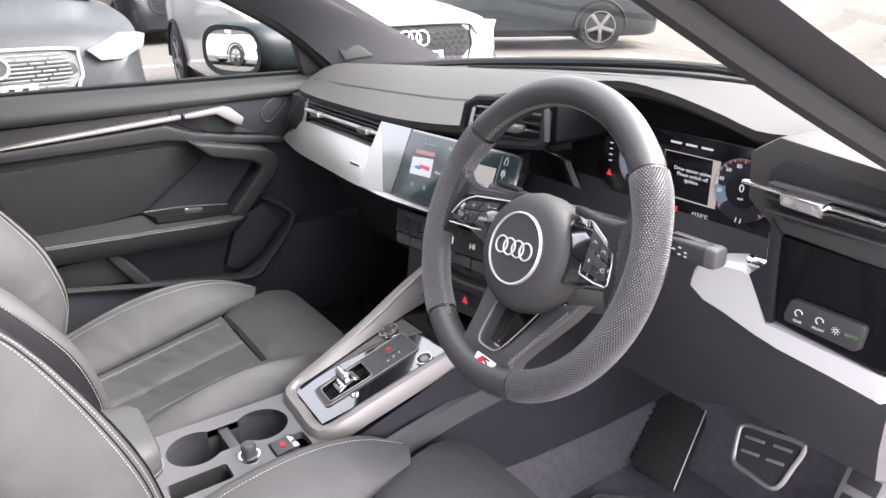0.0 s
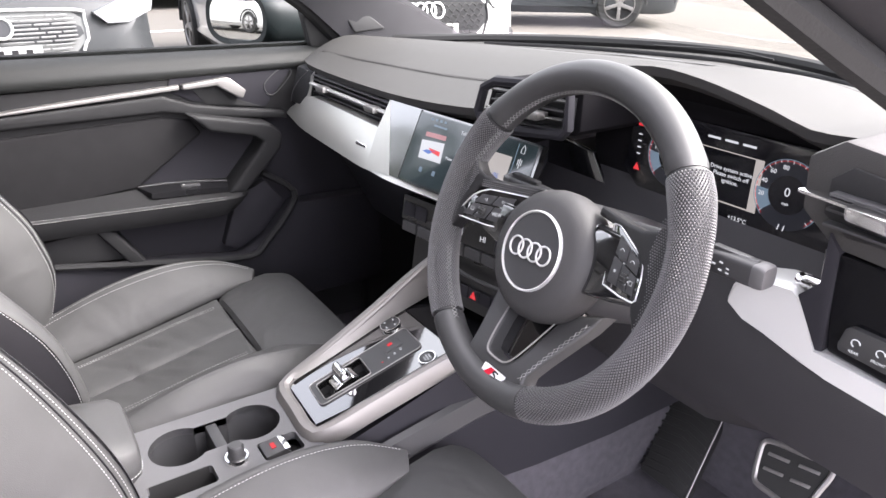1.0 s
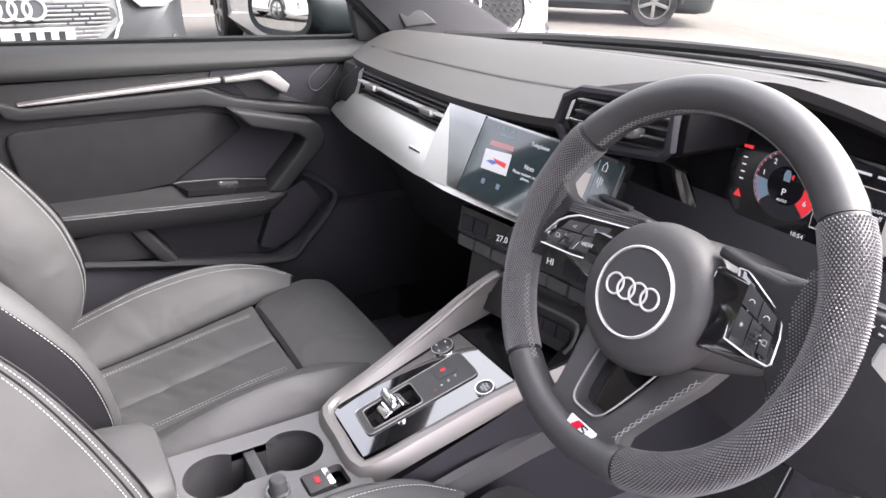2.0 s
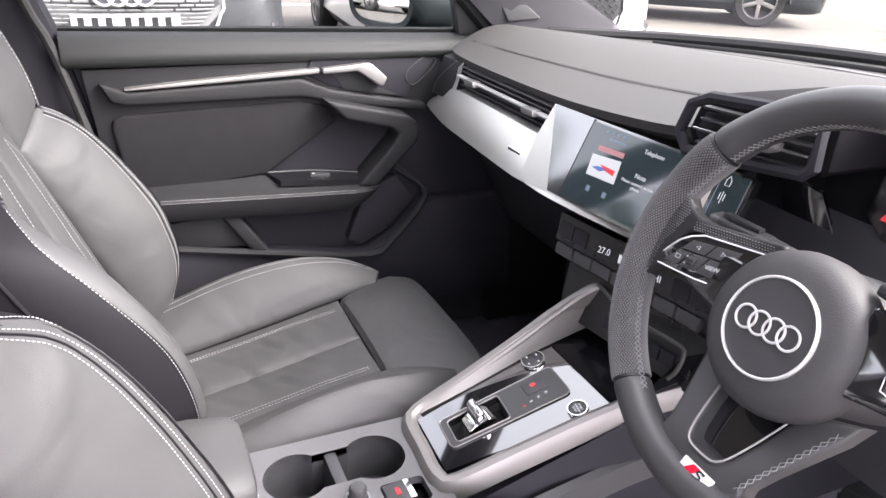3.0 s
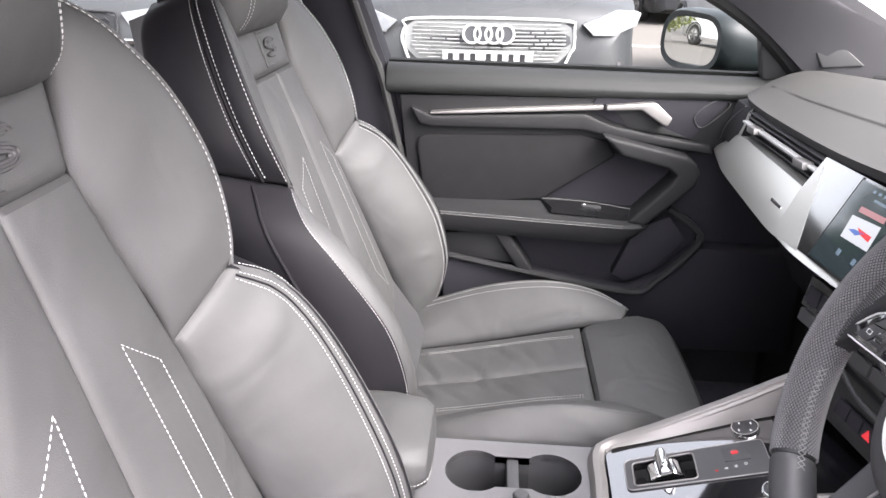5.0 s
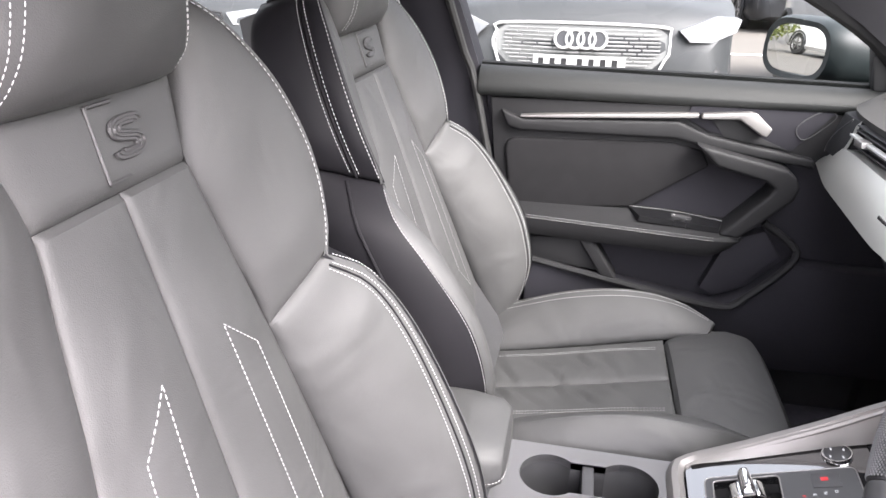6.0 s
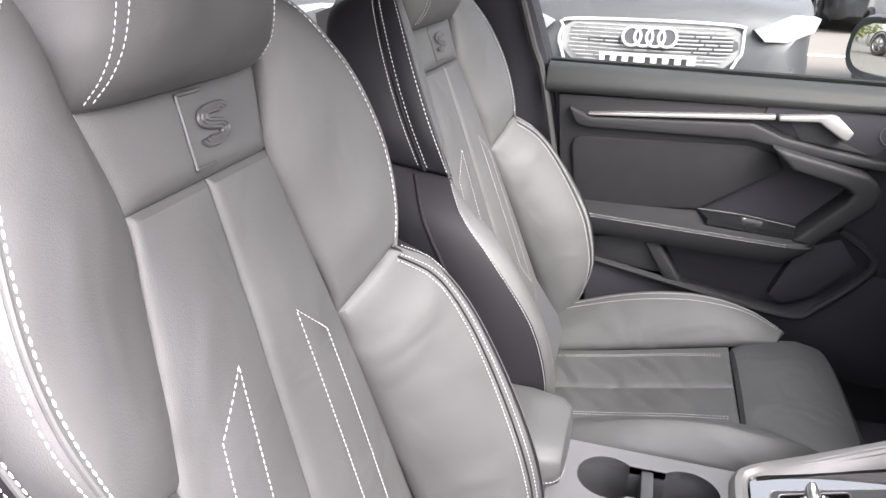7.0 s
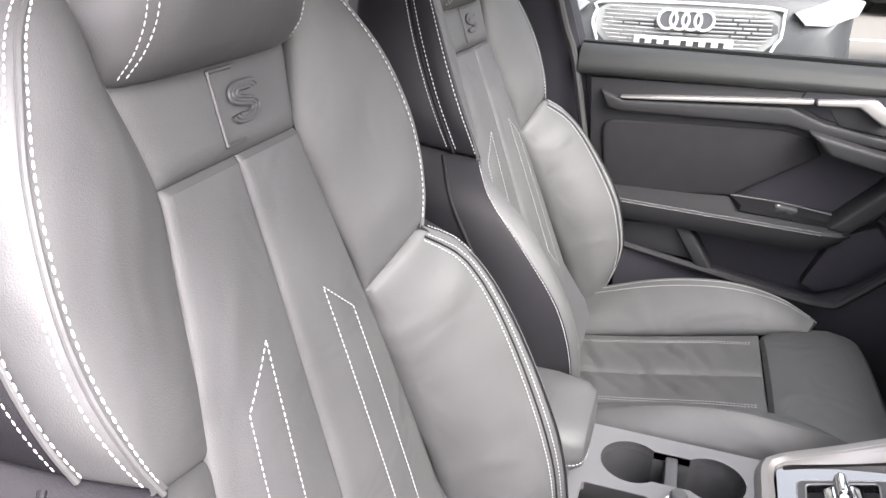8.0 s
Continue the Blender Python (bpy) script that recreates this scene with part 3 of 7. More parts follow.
    bend = [(8.5, 10.8), (7.4, 13.8), (4, 15.2), (-4.5, 15.2), (-8.0, 12.6), (-8.5, 7), (-5.5, 2.4), (5.5, -2.4), (8.5, -7), (8.0, -12.6), (4.5, -15.2), (-4, -15.2), (-7.4, -13.8), (-8.5, -10.8)]
    add("emblem_bracket", bar, EMBLEM_SHADE, "embossed bracket", parent=emblem)
    way = spline([(x * 0.001, y * 0.001, 0) for x, y in bend], 48)
    for off in (-0.0031, 0.0, 0.0031):
        pts = []
        for k, p in enumerate(way):
            d = way[min(k + 1, 48)] - way[max(k - 1, 0)]
            q = p + V(d.y, -d.x, 0).normalized() * off
            pts.append(f(0.590 + 1.50 * q.x / 0.185 + 0.12 * q.y / 0.185, 0.51 + 0.86 * q.y / 0.084, 0.0018))
        add("emblem_relief", tube(pts, 0.0018, 6), EMBLEM_SHADE, "embossed badge relief", parent=emblem)

    # headrest grown out of the backrest
    rows = []
    for w, dn, df, v in ((0.098, -0.06, 0.000, 0.626), (0.103, -0.07, 0.020, 0.630), (0.107, -0.08, 0.038, 0.644), (0.110, -0.088, 0.050, 0.668), (0.112, -0.09, 0.058, 0.70),
                         (0.114, -0.092, 0.060, 0.75), (0.112, -0.092, 0.056, 0.80), (0.102, -0.088, 0.046, 0.84),
                         (0.08, -0.075, 0.02, 0.868), (0.04, -0.05, -0.01, 0.878)):
        cy, hy = (dn + df) / 2, (df - dn) / 2
        row = []
        for k in range(28):
            a = 2 * math.pi * k / 28
            c, si = math.cos(a), math.sin(a)
            row.append((w * math.copysign(abs(c) ** 0.62, c), cy + hy * math.copysign(abs(si) ** 0.62, si), v))
        rows.append(row)
    head = add("headrest", grid_bm(rows, True, True), LEATHER)
    def head_at(v, angle, lift=1.004):
        k = next(i for i in range(9) if rows[i + 1][0][2] >= v)
        q = (v - rows[k][0][2]) / (rows[k + 1][0][2] - rows[k][0][2])
        w = rows[k][0][0] + (rows[k + 1][0][0] - rows[k][0][0]) * q
        near = [max(p[1] for p in rows[k + i]) for i in (0, 1)]
        far = [min(p[1] for p in rows[k + i]) for i in (0, 1)]
        f1, d1 = near[0] + (near[1] - near[0]) * q, far[0] + (far[1] - far[0]) * q
        c, si = math.cos(radians(angle)), math.sin(radians(angle))
        return V(w * lift * math.copysign(abs(c) ** 0.62, c), (f1 + d1) / 2 + (f1 - d1) / 2 * lift * si ** 0.62, v)

    for s in (1, -1):
        for shift in (0, 6):
            run = [head_at(v, (90 - s * 90) + s * (a + shift)) for v, a in ((0.632, 30), (0.645, 38), (0.665, 46), (0.70, 52), (0.74, 54), (0.80, 55))]
            add("stitching", stitches(spline(run, 40), 0.0028, 0.0017, 0.00038), THREAD, "pale grey stitching", parent=head)

    rows = []
    for v, w in ((-0.03, 0.20), (0.1, 0.19), (0.25, 0.165), (0.38, 0.14), (0.43, 0.17), (0.5, 0.19), (0.6, 0.18), (0.70, 0.13)):
        rows.append([(w, -0.02, v), (0, -0.016, v), (-w, -0.02, v), (-w, -0.07, v), (w, -0.07, v)])
    add("foam_core", grid_bm(rows, True, True), LEATHER_SIDE)

    # hard shell at the back
    rows = []
    for v in [0.0, 0.1, 0.22, 0.34, 0.45, 0.55, 0.63, 0.69]:
        w = 0.258 if v < 0.4 else 0.258 - (v - 0.4) * 0.45
        d = -0.02 - 0.10 * min(1, v / 0.4)
        rows.append([(w, d + 0.03, v), (w - 0.02, d - 0.01, v), (w * 0.5, d - 0.025, v), (0, d - 0.03, v), (-w * 0.5, d - 0.025, v),
                     (-w + 0.02, d - 0.01, v), (-w, d + 0.03, v), (-w * 0.6, d + 0.05, v), (w * 0.6, d + 0.05, v)])
    add("back_shell", grid_bm(rows, True, True), HARD)

    # seat cushion: local y forward, z up from the ground
    for s in (1, -1):
        mid = [(0, -0.52, 0.452), (0, -0.40, 0.468), (0, -0.25, 0.490), (0, -0.12, 0.516), (0, 0.0, 0.542)]
        out = [(s * 0.122, -0.52, 0.452), (s * 0.125, -0.40, 0.468), (s * 0.128, -0.25, 0.492), (s * 0.130, -0.12, 0.518), (s * 0.132, 0.0, 0.545)]
        bm, f = cushion_patch(mid, out, (0, 0, 1), nu=26 if deep < 1 else 10, nv=64 if deep < 1 else 24, bulge=0.007, dip=0.005, soft=0.09)
        if deep < 1:
            # creases sat into the leather
            for fx, fy, slant, size in ((0.030, -0.09, 0.5, 1.0), (0.055, -0.14, 0.7, 1.2), (0.020, -0.19, 0.4, 1.1), (0.060, -0.225, 0.8, 1.0), (0.035, -0.28, 0.6, 1.3), (0.075, -0.06, 0.3, 0.7), (0.015, -0.34, 0.5, 1.0), (0.082, -0.30, 0.5, 0.8)):
                for v in bm.verts:
                    du, dv = v.co.x - s * fx, v.co.y - fy
                    q = dv - slant * du
                    v.co.z -= 0.0030 * size * math.exp(-(q / 0.0065) ** 2 - (du / 0.030) ** 2) - 0.0016 * size * math.exp(-((q - 0.014) / 0.008) ** 2 - (du / 0.030) ** 2)
        panel = add("cushion_panel", bm, LEATHER, m=lift)
        add("stitching", stitches([f(0.70, t / 40, 0.0006) for t in range(1, 40)], 0.0034, 0.0016, 0.00048 if deep == 1.0 else 0.00032), THREAD, "pale grey stitching", m=lift, parent=panel)
        add("stitching", stitches([f(0.745, t / 40, 0.0006) for t in range(1, 40)], 0.0034, 0.0016, 0.00048 if deep == 1.0 else 0.00032), THREAD, "pale grey stitching", m=lift, parent=panel)
        inner = [(s * 0.125, -0.38, 0.472), (s * 0.128, -0.25, 0.492), (s * 0.130, -0.12, 0.518), (s * 0.132, 0.0, 0.545), (s * 0.150, 0.085, 0.555)]
        ridge = [(s * 0.215, -0.36, 0.512), (s * 0.215, -0.28, 0.548), (s * 0.212, -0.17, 0.588), (s * 0.208, -0.06, 0.604), (s * 0.200, 0.03, 0.592),
                 (s * 0.176, 0.098, 0.566)]
        outer = [(s * 0.255, -0.36, 0.44), (s * 0.258, -0.28, 0.45), (s * 0.258, -0.17, 0.455), (s * 0.254, -0.06, 0.455), (s * 0.244, 0.04, 0.45),
                 (s * 0.205, 0.115, 0.45)]
        bm, f = cushion_patch(inner, ridge, (-s * 0.3, 0, 1), bulge=0.012, dip=0.005, soft=0.09, dip_b=0.0015, skirt=0.003)
        bol = add("cushion_bolster", bm, LEATHER, m=lift)
        # outer border in leather down to a seam, then the side cover
        share = 0.42 if deep < 1 else 0.10
        border = [V(*p).lerp(V(*q), share) + V(s * 0.020 * share / 0.42, 0, 0.010 * share / 0.42) for p, q in zip(ridge, outer)]
        bm, g = cushion_patch(ridge, border, (s, 0, 1), nu=6, bulge=0.006, dip=0.002, soft=0.12, skirt=0.003)
        add("cushion_border", bm, LEATHER, m=lift)
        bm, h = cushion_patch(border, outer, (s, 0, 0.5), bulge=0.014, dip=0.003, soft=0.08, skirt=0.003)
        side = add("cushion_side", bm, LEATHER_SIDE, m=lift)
        add("stitching", stitches([h(0.05, t / 40, 0.0012) for t in range(1, 40)], 0.0034, 0.0016, 0.00048 if deep == 1.0 else 0.00034), THREAD, "pale grey stitching", m=lift, parent=side)
        if deep == 1.0 or s < 0:
            add("stitching", stitches([f(0.95, t / 40, 0.0012) for t in range(1, 40)]), THREAD, "pale grey stitching", m=lift, parent=bol)
        if deep < 1 and s < 0:
            add("stitching", stitches([f(0.84, t / 40, 0.0008) for t in range(1, 40)]), THREAD, "pale grey stitching", m=lift, parent=bol)
    # thigh support, rolled over at the front
    rows = []
    for w, y, z in ((0.131, 0.003, 0.536), (0.134, 0.008, 0.546), (0.146, 0.025, 0.553), (0.164, 0.07, 0.558), (0.175, 0.120, 0.558),
                    (0.178, 0.148, 0.551), (0.177, 0.162, 0.533), (0.173, 0.168, 0.500), (0.166, 0.160, 0.455), (0.158, 0.14, 0.43)):
        row = []
        for k in range(25):
            a = -1 + 2 * k / 24
            edge = abs(a) ** 6
            go = min(1, max(0, y) / 0.14)
            row.append((a * w, y + reach * go - 0.016 * abs(a) ** 8 * go, z - 0.008 * edge + 0.004 * (1 - a * a)))
        rows.append(row)
    bm = grid_bm(rows)
    add("thigh_support", bm, LEATHER, m=lift)
    # pan, rails and tunnel trim below
    add("seat_pan", box((-0.232, -0.40, 0.36), (0.232, 0.10, 0.44), 0.03), HARD, m=lift)
    add("seat_base", box((-0.21, -0.34, 0.27), (0.21, 0.08, 0.37), 0.01), BLACK, m=lift)
    return seat


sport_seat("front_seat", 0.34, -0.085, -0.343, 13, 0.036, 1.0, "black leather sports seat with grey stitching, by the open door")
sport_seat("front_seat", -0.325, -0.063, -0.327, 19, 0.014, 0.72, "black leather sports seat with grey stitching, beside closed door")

# ---- closed front door ----
door = thing("door_1", (-0.74, 0.0, 0.27), "closed car door with dark soft panels and satin silver strip", "car door", kind="structure")
core = [(-0.335, 0.36), (-0.405, 0.72), (-0.455, 0.965), (0.36, 0.955), (0.44, 0.90), (0.50, 0.36)]
part("door_core", prism(core, on_x, -0.80, -0.715, 0.006), DARK_PLASTIC, door)

# padded upper edge under the window
rows = []
for k in range(25):
    y = -0.462 + 0.85 * k / 24
    top = 0.990 - 0.016 * k / 24
    low = 0.936 - 0.000 * k / 24
    rows.append(spline([(-0.750, y, top - 0.008), (-0.735, y, top + 0.001), (-0.716, y, top - 0.002), (-0.701, y, top - 0.012), (-0.692, y, top - 0.028), (-0.689, y, low + 0.016),
                        (-0.693, y, low + 0.002), (-0.705, y, low - 0.003), (-0.75, y, low)], 24))
part("window_sill_pad", grid_bm(rows, True, True), SILL_PAD, door, "soft grained pad below the window")
part("window_seal", tube(spline([(-0.742, -0.462, 0.992), (-0.742, -0.05, 0.987), (-0.742, 0.385, 0.978)], 20), 0.006, 6), RUBBER, door)

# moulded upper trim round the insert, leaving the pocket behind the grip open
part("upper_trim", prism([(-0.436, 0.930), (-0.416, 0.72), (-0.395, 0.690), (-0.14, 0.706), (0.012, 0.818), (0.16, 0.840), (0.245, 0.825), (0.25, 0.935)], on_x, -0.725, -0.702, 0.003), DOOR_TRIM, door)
# dark field behind the handle
part("handle_band", prism([(-0.034, 0.944), (0.232, 0.942), (0.160, 0.856), (0.0, 0.886), (-0.048, 0.910)], on_x, -0.712, -0.698, 0.002), DARK_PLASTIC, door)
part("band_line", tube(spline([(-0.6975, -0.036, 0.9395), (-0.6975, 0.10, 0.9455), (-0.6975, 0.232, 0.9425)], 12), 0.0011, 5), SATIN_PLASTIC, door)
part("trim_strip", prism([(-0.372, 0.895), (-0.372, 0.899), (-0.30, 0.905), (-0.024, 0.922), (-0.024, 0.913), (-0.30, 0.898)], on_x, -0.712, -0.684, 0.002), SATIN, door, "satin silver trim strip")
part("door_handle", prism([(-0.020, 0.923), (-0.020, 0.913), (0.050, 0.916), (0.066, 0.905), (0.094, 0.887), (0.104, 0.885), (0.112, 0.901), (0.080, 0.929), (0.070, 0.931)], on_x, -0.695, -0.674, 0.004, 3), SATIN, door, "satin metal door lever")
part("handle_recess", prism([(0.0, 0.912), (0.055, 0.912), (0.095, 0.880), (0.150, 0.858), (0.03, 0.876)], on_x, -0.704, -0.6965, 0.001), BLACK, door)
part("tweeter_cover", tube(spline([(-0.6970, 0.178, 0.880), (-0.6970, 0.226, 0.926), (-0.6970, 0.200, 0.936), (-0.6970, 0.160, 0.904)], 24, True), 0.0012, 5, True), HARD, door)
# ledge under the strip
part("ledge", prism([(-0.413, 0.910), (-0.366, 0.892), (-0.060, 0.904), (0.001, 0.880), (0.097, 0.862), (0.200, 0.845), (0.205, 0.826), (0.097, 0.840), (0.0, 0.856), (-0.060, 0.869),
                     (-0.372, 0.868), (-0.396, 0.874)], on_x, -0.72, -0.684, 0.007, 3), DOOR_TRIM, door)
# fabric insert and the grip round the pocket
part("fabric_insert", prism([(-0.402, 0.826), (-0.398, 0.842), (-0.384, 0.850), (-0.065, 0.859), (-0.006, 0.846), (0.012, 0.816), (-0.133, 0.716), (-0.275, 0.704), (-0.385, 0.700)], on_x, -0.72, -0.694, 0.007, 3), FABRIC, door, "dark woven door insert")
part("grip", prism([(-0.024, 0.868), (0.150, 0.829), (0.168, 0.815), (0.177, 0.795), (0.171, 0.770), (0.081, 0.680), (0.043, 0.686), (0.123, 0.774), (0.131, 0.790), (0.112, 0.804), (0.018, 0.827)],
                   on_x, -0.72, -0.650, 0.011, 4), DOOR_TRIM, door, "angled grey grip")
# armrest: its top flows out of the insert, with a stitched front edge
rows = []
for k in range(29):
    y = -0.412 + 0.50 * k / 28
    zf = 0.7005 - 0.05 * (y + 0.336)
    zt = 0.712 - 0.006 * max(0.0, (y + 0.14) / 0.1) - 0.004 * max(0.0, (y + 0.02) / 0.1)
    deep_ = 0.044 if y < 0.02 else 0.044 - 0.036 * ((y - 0.02) / 0.068) ** 1.5
    xf = -0.637 - 0.020 * max(0.0, (y - 0.03) / 0.06) ** 2 - 0.028 * max(0.0, (-0.36 - y) / 0.05) ** 2
    rows.append([V(-0.716, y, zt + 0.006), V(-0.699, y, zt + 0.002), V(-0.684, y, zt - 0.004), V(-0.664, y, zf + 0.006), V(-0.648, y, zf + 0.0035), V(xf - 0.003, y, zf + 0.0012),
                 V(xf, y, zf - 0.004), V(xf - 0.002, y, zf - deep_ * 0.6), V(xf - 0.012, y, zf - deep_), V(-0.70, y, zf - deep_ - 0.006), V(-0.716, y, zf - deep_)])
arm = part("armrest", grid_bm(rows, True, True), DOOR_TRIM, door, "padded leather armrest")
for q, w in ((5, 0.001), (6, 0.0008)):
    part("stitching", stitches([r_[q] + V(w, 0, 0.0004) for r_ in rows[1:-3]], 0.003, 0.0018, 0.00026), THREAD, arm, "pale grey stitching")
edge_t = [V(-0.697, -0.134, 0.7185), V(-0.697, -0.04, 0.714), V(-0.697, 0.055, 0.701)]
edge_b = [V(-0.662, -0.114, 0.7115), V(-0.661, -0.03, 0.7055), V(-0.660, 0.045, 0.699)]
part("switch_panel", grid_bm([[a, a.lerp(b, 0.5), b, b - V(0, 0, 0.012), a - V(0, 0, 0.012)] for a, b in zip(spline(edge_t, 10), spline(edge_b, 10))], True, True), CLIMATE_BLACK, door, "satin black switch panel")
part("panel_edge", tube([p + V(0.001, 0, 0.0008) for p in spline(edge_t, 14)], 0.0012, 5), SATIN_PLASTIC, door)
part("window_switch", prism([(-0.050, -0.675), (-0.010, -0.674), (-0.010, -0.684), (-0.050, -0.685)], lambda a, b, h: V(b, a, h - 0.065 * (a + 0.03)), 0.7055, 0.7135, 0.0015), HARD, door)
part("switch_mark", box((-0.679, -0.046, 0.7140), (-0.676, -0.042, 0.7152)), TAG_DOT, door)
# pocket below
part("pocket_panel", prism([(-0.36, 0.640), (-0.225, 0.650), (-0.155, 0.570), (-0.335, 0.592)], on_x, -0.72, -0.672, 0.006), DOOR_TRIM, door)
part("pocket_rib", prism([(-0.236, 0.654), (-0.200, 0.650), (-0.143, 0.562), (-0.172, 0.556)], on_x, -0.72, -0.657, 0.008, 3), DOOR_TRIM, door)
part("pocket_rail", tube(spline([(-0.668, -0.345, 0.594), (-0.660, -0.15, 0.560), (-0.652, 0.066, 0.527), (-0.655, 0.12, 0.555), (-0.665, 0.194, 0.632), (-0.69, 0.20, 0.66), (-0.70, 0.137, 0.705)], 40), 0.008, 8), DOOR_TRIM, door)
part("lower_panel", prism([(-0.335, 0.38), (-0.345, 0.592), (-0.15, 0.556), (0.066, 0.522), (0.13, 0.555), (0.20, 0.63), (0.42, 0.62), (0.44, 0.38)], on_x, -0.72, -0.668, 0.01), DARK_PLASTIC, door)
part("speaker_grille", prism([(0.03, 0.55), (0.06, 0.535), (0.11, 0.56), (0.18, 0.635), (0.14, 0.69), (0.07, 0.66)], on_x, -0.72, -0.690, 0.006), DARK_PLASTIC, door)
# mirror corner cover and speaker
part("mirror_corner", prism([(0.285, 0.975), (0.372, 0.972), (0.275, 1.075), (0.262, 1.078)], on_x, -0.745, -0.716, 0.006), BLACK, door)

# door mirror
mirror = thing("door_mirror", (-0.93, 0.25, 0.95), "dark glossy door mirror with clear glass", "car mirror")
MM = Matrix.Translation((-0.96, 0.200, 1.020)) @ Matrix.Rotation(radians(20.5), 4, "Z") @ Matrix.Rotation(radians(-3), 4, "X")
MIRROR_CASE = mat("mirror_case_paint", (0.009, 0.014, 0.0145), 0.45, spec=0.3, rough_var=0.03)


def egg(cx, cz, w, h, y, n=32):
    return [MM @ V(cx + w * math.copysign(abs(math.cos(a)) ** (0.42 if math.cos(a) > 0 else 0.72), math.cos(a)), y, cz + h * (1 - 0.12 * math.cos(a)) * math.copysign(abs(math.sin(a)) ** 0.8, math.sin(a))) for a in [2 * math.pi * k / n for k in range(n)]]


part("case", grid_bm([egg(0, 0, 0.095, 0.0495, 0.016), egg(0, 0, 0.0985, 0.052, -0.004), egg(0, 0, 0.114, 0.063, -0.006), egg(0.002, 0, 0.121, 0.069, 0.004), egg(0.006, 0.001, 0.124, 0.070, 0.03), egg(0.016, 0.001, 0.118, 0.068, 0.08),
                      egg(0.034, 0, 0.106, 0.062, 0.125), egg(0.05, -0.002, 0.085, 0.050, 0.165), egg(0.06, -0.004, 0.03, 0.02, 0.188)], True, True), MIRROR_CASE, mirror)
bm = bmesh.new()
bm.faces.new([bm.verts.new(p) for p in egg(0, 0, 0.0965, 0.0505, 0.002)])
turn = Matrix.Translation(MM.translation) @ Matrix.Rotation(radians(5.5), 4, "Z") @ Matrix.Translation(-MM.translation)
bm.transform(turn)
part("mirror_glass", bm, MIRROR, mirror, "mirror glass", smooth=False)
part("foot", grid_bm([[(-0.90, 0.25, 0.965), (-0.90, 0.34, 0.965), (-0.90, 0.34, 0.945), (-0.90, 0.25, 0.945)], [(-0.80, 0.26, 0.975), (-0.80, 0.37, 0.975), (-0.80, 0.37, 0.945), (-0.80, 0.26, 0.945)],
                      [(-0.745, 0.24, 0.985), (-0.745, 0.375, 0.985), (-0.745, 0.375, 0.945), (-0.745, 0.24, 0.945)]], True, True), MIRROR_CASE, mirror)

# ---- dashboard ----
dash = thing("dashboard", (0, 0.5, 0.55), "dark grained dashboard with satin silver inlay", "dashboard")
LIP = [(-0.665, 0.245, 0.955), (-0.60, 0.225, 0.956), (-0.50, 0.216, 0.956), (-0.35, 0.214, 0.957), (-0.20, 0.214, 0.961), (-0.06, 0.214, 0.972), (0.05, 0.212, 0.988),
       (0.12, 0.214, 1.015), (0.20, 0.23, 1.058), (0.285, 0.248, 1.078), (0.36, 0.25, 1.075), (0.44, 0.25, 1.060), (0.49, 0.245, 1.050), (0.55, 0.235, 1.055), (0.61, 0.235, 1.05),
       (0.67, 0.25, 1.02)]


def far_edge(x):
    return V(x, 0.88 - 0.42 * (abs(x) / 0.68) ** 2, 1.0 - 0.015 * abs(x) / 0.7)


cols = spline(LIP, 64)
rows = [[V(p.x, p.y + 0.030, p.z - 0.022) for p in cols], [V(p.x, p.y + 0.004, p.z - 0.010) for p in cols]]
for t in (0, 0.02, 0.06, 0.12, 0.2, 0.3, 0.42, 0.54, 0.60, 0.615, 0.63, 0.72, 0.86, 1):
    row = []
    for p in cols:
        q = p.lerp(far_edge(p.x), t)
        swell = 0.034 if p.x < 0.05 else 0.034 - 0.022 * min(1, (p.x - 0.05) / 0.15)
        q.z += swell * math.sin(math.pi * min(1, t * 1.15 + 0.02)) - (0.006 if 0.605 < t < 0.625 else 0)
        row.append(q)
    rows.append(row)
top = part("top_pad", grid_bm(rows), SOFT, dash, "dark soft grained dashboard top")
top_rows = rows


def on_top(x, t, lift=0.0008):
    k = min(range(len(cols)), key=lambda i: abs(cols[i].x - x))
    ts = (0, 0.02, 0.06, 0.12, 0.2, 0.3, 0.42, 0.54, 0.60, 0.615, 0.63, 0.72, 0.86, 1)
    j = max(i for i in range(len(ts)) if ts[i] <= t)
    j2 = min(j + 1, len(ts) - 1)
    w = 0 if j2 == j else (t - ts[j]) / (ts[j2] - ts[j])
    q = top_rows[j + 2][k].lerp(top_rows[j2 + 2][k], w)
    return V(q.x, q.y, q.z + lift)


for d in (0.0, 0.012):
    part("stitching", stitches(spline([on_top(x, 0.13 + d + 0.05 * (x + 0.65)) for x in (-0.63, -0.5, -0.4, -0.3, -0.2, -0.1, 0.0, 0.06)], 50), 0.004, 0.002, 0.0005), SOFT, top)
part("seam", tube(spline([on_top(x, 0.137 + 0.05 * (x + 0.65), 0.0002) for x in (-0.63, -0.5, -0.4, -0.3, -0.2, -0.1, 0.0, 0.06)], 50), 0.0006, 5), SOFT, top)
